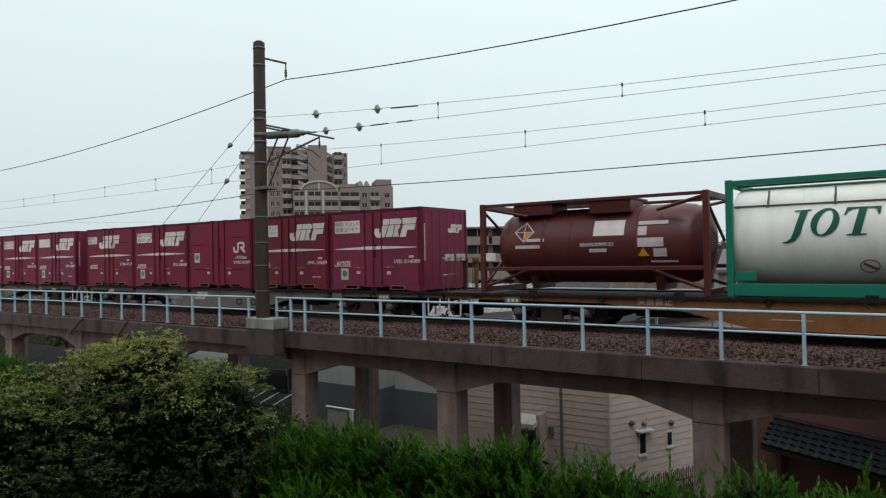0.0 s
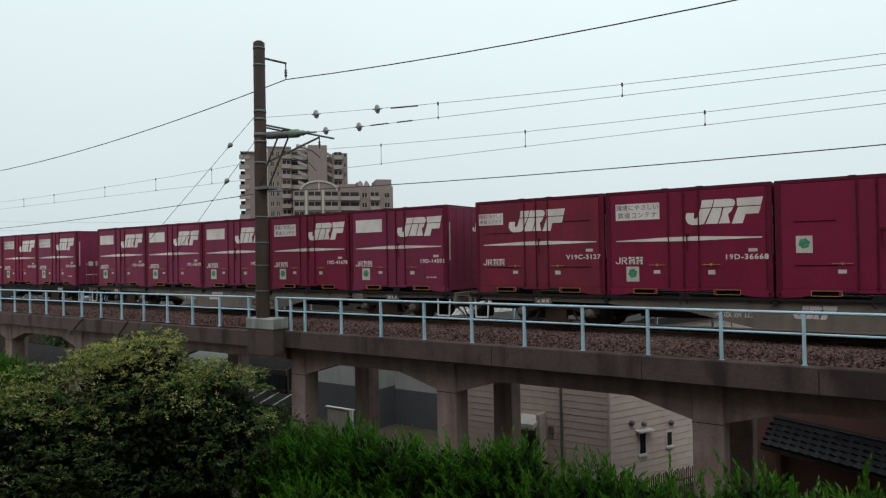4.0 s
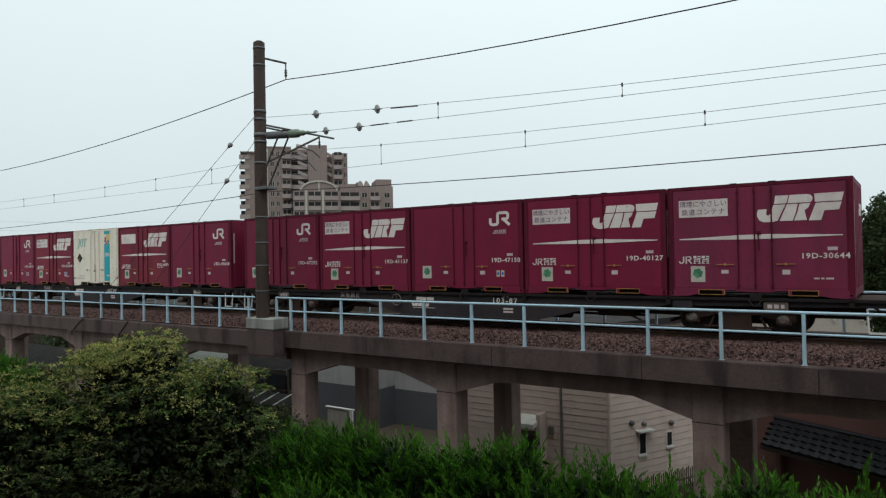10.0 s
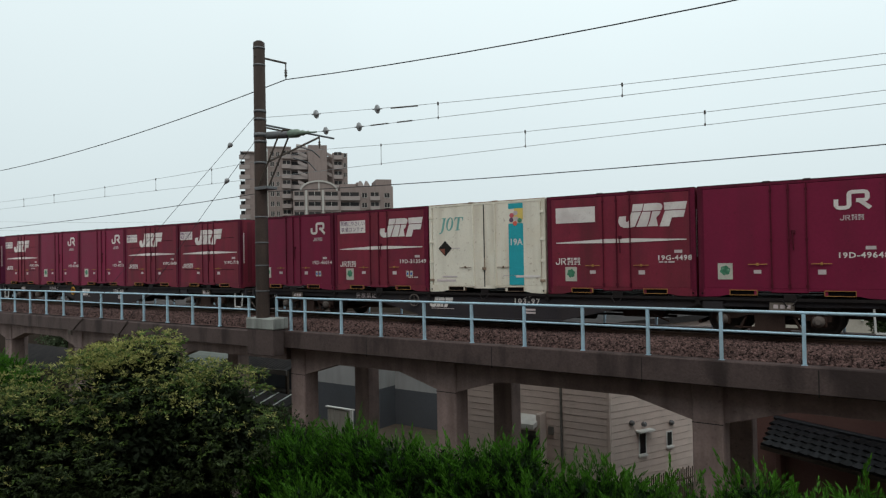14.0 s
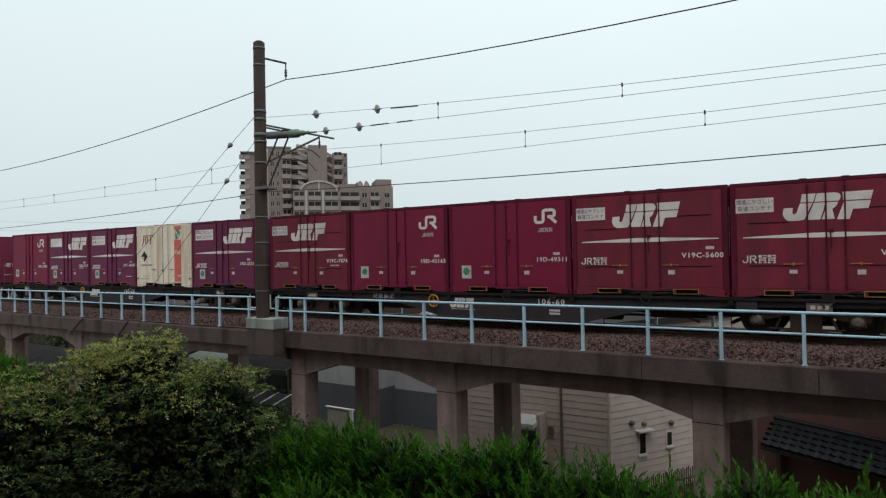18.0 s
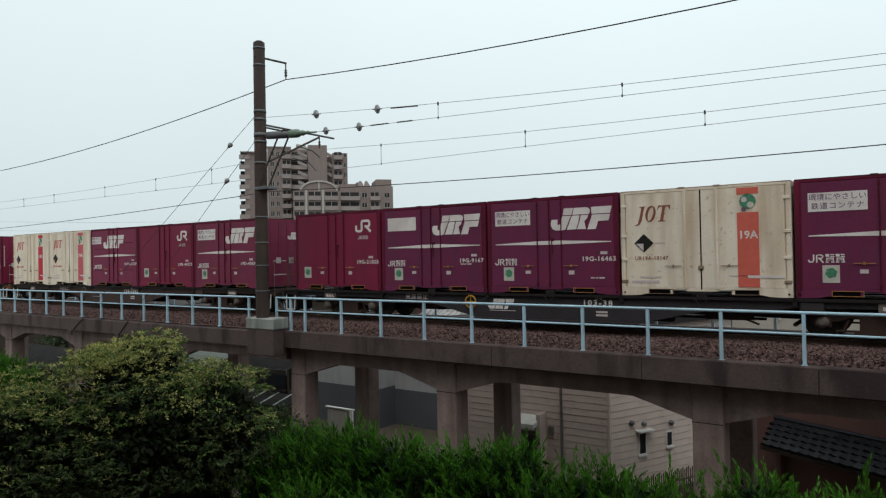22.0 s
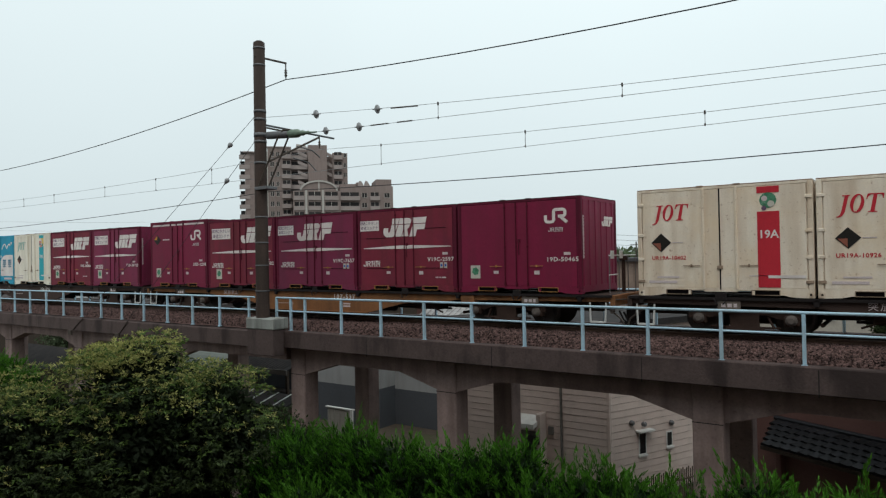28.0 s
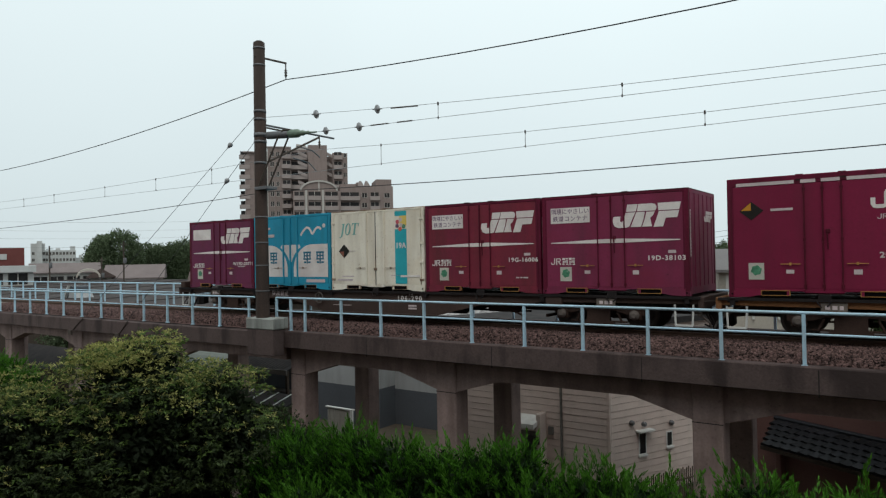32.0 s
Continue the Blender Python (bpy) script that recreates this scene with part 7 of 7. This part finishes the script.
def crown_points(lobes, clumps, per, spread, rs, low=0.0, shell=(0.72, 1.06)):
    """Leaf clumps near the skins of the lobes, kept out of one another's insides."""
    vol = np.array([l[3] * l[4] + l[4] * l[5] + l[3] * l[5] for l in lobes])
    pick = rs.choice(len(lobes), clumps, p=vol / vol.sum())
    L = np.array(lobes)[pick]
    d = rs.normal(size=(clumps, 3))
    d /= np.linalg.norm(d, axis=1, keepdims=True)
    r = rs.uniform(shell[0], shell[1], clumps)[:, None]
    c = L[:, :3] + d * L[:, 3:] * r
    keep = np.ones(clumps, bool)
    for i, l in enumerate(lobes):
        q = ((c - np.array(l[:3])) / np.array(l[3:]))
        keep &= (np.sum(q * q, axis=1) > 0.45) | (pick == i)
    keep &= c[:, 2] > low
    c, d = c[keep], d[keep]
    k = len(c)
    cc = np.repeat(c, per, axis=0) + rs.normal(size=(k * per, 3)) * spread
    dd = np.repeat(d, per, axis=0) * 0.8 + rs.normal(size=(k * per, 3)) * 0.75 + np.array([0, 0, 0.15])
    return c, d, cc, dd


def broad_tree(name, label, at, turn, lobes, trunk_h, clumps, per, leaf, spread, mats, seed, young=0, group=""):
    rs = np.random.RandomState(seed)
    t = thing(name, label, "tree", group)
    t.matrix_basis = pose(*at, 0, 0, turn)
    s = Shape().rod((0, 0, -0.1), (0.05, 0.05, trunk_h), trunk_h * 0.05 + 0.06, trunk_h * 0.035 + 0.03, n=10)
    part("trunk", s, bark, t)
    for l in lobes:
        mid = (l[0] * 0.5, l[1] * 0.5, trunk_h + (l[2] - trunk_h) * 0.55)
        part("limb", Shape().rod((0.04, 0.04, trunk_h * 0.92), mid, trunk_h * 0.022 + 0.02, 0.04, n=7).rod(mid, (l[0], l[1], l[2] + l[5] * 0.3), 0.045, 0.015, n=6), bark, t)
    c, d, cc, dd = crown_points(lobes, clumps, per, spread, rs)
    part("crown", leaf_mesh("crown", blades(cc, dd, leaf, leaf * 0.5, rs), mats[0]), mats[0], t)
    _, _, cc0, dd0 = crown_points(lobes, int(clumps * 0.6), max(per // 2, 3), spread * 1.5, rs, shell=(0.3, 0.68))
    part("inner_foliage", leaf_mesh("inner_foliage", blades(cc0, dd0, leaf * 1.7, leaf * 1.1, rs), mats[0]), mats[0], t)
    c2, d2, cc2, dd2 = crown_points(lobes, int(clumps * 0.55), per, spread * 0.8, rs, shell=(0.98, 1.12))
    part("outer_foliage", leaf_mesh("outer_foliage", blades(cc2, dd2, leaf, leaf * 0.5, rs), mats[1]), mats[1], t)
    if young:
        c3, d3, _, _ = crown_points(lobes, young * 3, 1, spread, rs, shell=(1.0, 1.10))
        pick = rs.uniform(0, 1, len(c3)) < np.clip(d3[:, 2] * 1.1 + 0.15, 0.04, 1)
        c3, d3 = c3[pick][:young], d3[pick][:young]
        n3 = 9
        cc3 = np.repeat(c3, n3, axis=0) + rs.normal(size=(len(c3) * n3, 3)) * spread * 0.45
        dd3 = np.repeat(d3, n3, axis=0) * 0.6 + rs.normal(size=(len(c3) * n3, 3)) * 0.6 + np.array([0, 0, 0.7])
        part("new_growth", leaf_mesh("new_growth", blades(cc3, dd3, leaf * 0.95, leaf * 0.36, rs), leaf_young), leaf_young, t, "yellow green young shoots")
    return t


# evergreen tree in front of the viaduct
def bough_tree(name, label, at, turn, lobes, seed, boughs, leaf):
    """A dense round tree: its inside coloured dark as shade, boughs with leaf heaps toned lit by height, and young
    shoots on their tops.
    """
    rs = np.random.RandomState(seed)
    t = thing(name, label, "tree")
    t.matrix_basis = pose(*at, 0, 0, turn)
    part("trunk", Shape().rod((0, 0, -0.1), (0.05, 0.05, 3.0), 0.20, 0.13, n=10), bark, t)
    for l in lobes:
        m = (l[0] * 0.5, l[1] * 0.5, 3.0 + (l[2] - 3.0) * 0.55)
        part("limb", Shape().rod((0.04, 0.04, 2.7), m, 0.09, 0.05, n=7).rod(m, (l[0], l[1], l[2] + l[5] * 0.3), 0.05, 0.015, n=6), bark, t)
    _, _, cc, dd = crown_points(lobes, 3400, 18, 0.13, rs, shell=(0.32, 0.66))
    part("inner_foliage", leaf_mesh("inner_foliage", blades(cc, dd, leaf * 1.9, leaf * 0.8, rs), leaf_inner), leaf_inner, t, "inner foliage coloured dark for shade")
    c, d, _, _ = crown_points(lobes, boughs * 2, 1, 0.0, rs, shell=(0.84, 1.04))
    r = rs.uniform(0.30, 0.66, len(c))
    # old and fresh are darker and lighter tones, standing for shade and light
    sets = {"old": ([], []), "fresh": ([], []), "young": ([], [])}
    for p, q, k in zip(c, d, r):
        if p[2] < 3.9 and rs.uniform() < 0.55:
            continue
        n = int(300 * k * k) + 26
        u = rs.normal(size=(n, 3))
        u /= np.linalg.norm(u, axis=1, keepdims=True)
        u = u[(u[:, 2] > -0.10) & (u @ q > -0.30)]
        site = p + u * np.array([k * 1.15, k * 1.15, k * 0.50]) * rs.uniform(0.78, 1.10, (len(u), 1))
        # leaf tone follows height and upward facing: light and shade put into colour
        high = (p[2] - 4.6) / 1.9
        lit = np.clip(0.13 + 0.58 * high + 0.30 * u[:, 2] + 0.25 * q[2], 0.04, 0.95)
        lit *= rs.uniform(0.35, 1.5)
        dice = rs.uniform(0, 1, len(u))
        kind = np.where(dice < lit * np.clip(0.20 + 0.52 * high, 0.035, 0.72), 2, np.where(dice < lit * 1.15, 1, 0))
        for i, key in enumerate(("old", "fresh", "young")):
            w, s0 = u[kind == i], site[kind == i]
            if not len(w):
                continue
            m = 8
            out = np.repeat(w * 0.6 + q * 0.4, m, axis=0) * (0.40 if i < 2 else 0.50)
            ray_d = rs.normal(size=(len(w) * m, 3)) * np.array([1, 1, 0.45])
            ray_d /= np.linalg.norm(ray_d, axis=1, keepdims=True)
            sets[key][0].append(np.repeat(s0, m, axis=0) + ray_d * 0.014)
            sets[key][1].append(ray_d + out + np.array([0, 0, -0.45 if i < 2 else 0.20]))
    for key, nm, m, lab, k in (("old", "old_foliage", leaf_mid, "darker green leaf rosettes toned as shaded", 1.1), ("fresh", "fresh_foliage", leaf_lit, "lighter green leaf rosettes toned as lit", 1.0), ("young", "new_growth", leaf_young, "yellow green new growth", 0.80)):
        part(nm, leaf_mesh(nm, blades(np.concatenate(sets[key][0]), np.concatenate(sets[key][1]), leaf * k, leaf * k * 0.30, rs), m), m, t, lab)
    return t


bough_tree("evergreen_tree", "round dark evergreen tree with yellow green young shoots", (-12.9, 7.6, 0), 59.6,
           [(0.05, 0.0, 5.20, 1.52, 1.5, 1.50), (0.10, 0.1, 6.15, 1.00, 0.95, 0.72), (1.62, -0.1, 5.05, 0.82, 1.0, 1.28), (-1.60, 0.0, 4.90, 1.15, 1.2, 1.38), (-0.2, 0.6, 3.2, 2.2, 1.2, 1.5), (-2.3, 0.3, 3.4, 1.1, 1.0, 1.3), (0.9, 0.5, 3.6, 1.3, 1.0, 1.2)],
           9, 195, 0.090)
# shrub between the tree and the columns; darker inner leaves paint in its shade
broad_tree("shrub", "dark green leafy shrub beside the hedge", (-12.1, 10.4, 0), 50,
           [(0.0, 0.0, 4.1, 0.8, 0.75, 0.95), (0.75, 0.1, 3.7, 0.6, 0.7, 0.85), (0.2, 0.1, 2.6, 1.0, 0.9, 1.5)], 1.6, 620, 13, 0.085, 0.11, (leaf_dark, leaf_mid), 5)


def juniper(at, h, r, seed, label):
    rs = np.random.RandomState(seed)
    t = thing("juniper_shrub", label, "shrub", "juniper hedge")
    t.matrix_basis = pose(*at)
    part("trunk", Shape().rod((0, 0, -0.1), (0, 0, h - 0.5), 0.09, 0.03, n=8), bark, t)
    n, k = 300, 60
    ang = rs.uniform(0, 2 * math.pi, n)
    zz = h * (1 - 0.58 * rs.uniform(0, 1, n) ** 1.2)
    rr = r * np.clip(1.12 - ((zz / h) ** 8) * 0.85, 0.10, 1.1) * rs.uniform(0.62, 1.10, n)
    base = np.stack([rr * np.cos(ang), rr * np.sin(ang), zz - 0.36 + rs.normal(size=n) * 0.09], axis=1)
    lean = np.stack([np.cos(ang) * 0.42, np.sin(ang) * 0.42, np.ones(n)], axis=1) + rs.normal(size=(n, 3)) * 0.24
    along = rs.uniform(0, 1, (n * k, 1))
    out = rs.normal(size=(n * k, 3))
    size = np.repeat(rs.uniform(0.24, 0.50, (n, 1)), k, axis=0)
    curl = np.repeat(rs.normal(size=(n, 3)) * np.array([1, 1, 0.2]), k, axis=0) * 0.10
    b = np.repeat(base, k, axis=0) + np.repeat(lean, k, axis=0) * along * size + curl * along**2 + out * 0.045 * (1.03 - along)
    d = np.repeat(lean, k, axis=0) + curl * 3 * along + out * 0.42 * (1.1 - along)
    # lighter tips over darker stems: plume shading put into the leaf colour
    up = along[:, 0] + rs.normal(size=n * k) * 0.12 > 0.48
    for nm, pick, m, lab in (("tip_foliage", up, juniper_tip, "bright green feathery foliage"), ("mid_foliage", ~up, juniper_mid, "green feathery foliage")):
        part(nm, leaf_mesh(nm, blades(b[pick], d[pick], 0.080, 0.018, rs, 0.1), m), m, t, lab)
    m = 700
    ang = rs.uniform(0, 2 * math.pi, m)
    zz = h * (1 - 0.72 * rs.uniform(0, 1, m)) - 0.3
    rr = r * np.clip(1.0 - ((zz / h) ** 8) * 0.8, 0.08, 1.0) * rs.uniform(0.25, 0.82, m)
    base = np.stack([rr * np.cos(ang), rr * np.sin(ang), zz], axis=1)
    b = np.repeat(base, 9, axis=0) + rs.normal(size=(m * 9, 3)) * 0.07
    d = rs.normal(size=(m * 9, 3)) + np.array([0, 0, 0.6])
    part("inner_foliage", leaf_mesh("inner_foliage", blades(b, d, 0.13, 0.05, rs, 0.1), juniper_in), juniper_in, t, "inner foliage coloured dark for shade")
    return t


hr = random.Random(21)
TOPS = [(-11.8, 4.50), (-10.4, 5.00), (-8.8, 5.22), (-7.7, 5.20), (-5.8, 5.36), (-4.8, 5.36), (-3.65, 5.40), (-2.9, 5.42), (-2.30, 5.00), (-1.9, 5.40), (-1.35, 5.55), (-0.3, 5.66), (3.0, 5.8)]
x = -11.1
while x < 2.2:
    h = float(np.interp(x, [p[0] for p in TOPS], [p[1] for p in TOPS])) + hr.uniform(-0.12, 0.10)
    juniper((x, 9.5 + hr.uniform(-0.25, 0.25), 0), h, hr.uniform(0.66, 0.80), int(1000 + x * 10), "clipped bright green juniper shrub in a hedge row")
    if hr.random() < 0.8 and x > -9.9:
        juniper((x + 0.3, 8.55 + hr.uniform(-0.2, 0.2), 0), h - hr.uniform(0.6, 0.95), hr.uniform(0.6, 0.72), int(3000 + x * 10), "clipped bright green juniper shrub in a hedge row")
    x += hr.uniform(0.66, 0.82)
for i, (x, y, h) in enumerate(((-25.2, 11.0, 4.85), (-25.9, 10.9, 5.0), (-26.6, 11.1, 5.15), (-27.4, 11.0, 5.2), (-28.2, 11.1, 5.2))):
    juniper((x, y, 0), h, 0.7, 5000 + i, "green juniper shrub beyond the evergreen tree")

# trees beyond the track
def far_tree(a, d, w, top, seed, low=1.5, leaf=0.5, clumps=420, mats=(far_leaf, far_leaf)):
    x, y = bearing(a, d)
    rs = random.Random(seed)
    lobes = [(rs.uniform(-0.28, 0.28) * w, rs.uniform(-0.2, 0.2) * w, low + (top - low) * rs.uniform(0.4, 0.72), w * rs.uniform(0.24, 0.34), w * rs.uniform(0.24, 0.3), (top - low) * rs.uniform(0.22, 0.3)) for _ in range(6)]
    lobes.append((0, 0, top - (top - low) * 0.28, w * 0.3, w * 0.28, (top - low) * 0.27))
    return broad_tree("tree", "dark green broadleaf tree beyond the track", (x, y, 0), -a, lobes, low + (top - low) * 0.25, clumps, 9, leaf, leaf * 0.75, mats, seed, group="trees beyond the track")


far_tree(-60.2, 118, 10.0, 13.3, 11, 2, 0.32, 2400)
far_tree(-61.4, 121, 5.0, 12.6, 12, 2, 0.32, 1300)
for i, (a, top) in enumerate(((-58.4, 11.6), (-57.5, 11.2), (-56.6, 11.6), (-55.7, 12.4), (-54.6, 12.0))):
    far_tree(a, 124, 6.0, top, 20 + i, 2, 0.28, 1100)
for i, (a, d, w, top) in enumerate(((-5.0, 80, 4.6, 12.4), (-1.5, 47, 3.7, 11.6), (1.2, 46, 5.0, 12.3))):
    far_tree(a, d, w, top, 40 + i, 2.0, 0.24, 2400, (leaf_mid, leaf_mid))
for i, (a, top) in enumerate(((-21.5, 10.2), (-17.8, 10.4), (-15.4, 10.9), (-13.5, 10.0), (-11.9, 10.5), (-9.8, 9.9), (-8.0, 9.4))):
    far_tree(a, 130, 7.0, top, 60 + i, 2, 0.32, 800)
woods = thing("far_woods", "far dark woods and gardens along the horizon", "woods", kind="stuff")
rs = np.random.RandomState(77)
n = 26000
a = np.radians(rs.uniform(-61, 40, n))
d = rs.uniform(300, 520, n)
zz = rs.uniform(0.0, 1.0, n) ** 0.8 * (9.0 + 3.0 * np.sin(a * 31) + 2.0 * np.sin(a * 77))
c = np.stack([d * np.sin(a), d * np.cos(a), zz], axis=1)
part("foliage", leaf_mesh("foliage", blades(c, rs.normal(size=(n, 3)) + np.array([0, 0, 0.4]), 2.4, 1.7, rs), far_leaf), far_leaf, woods)
# garden tree seen under the viaduct
far_tree(-63.6, 56, 4.0, 5.0, 90, 0.8, 0.2, 300)

motions()
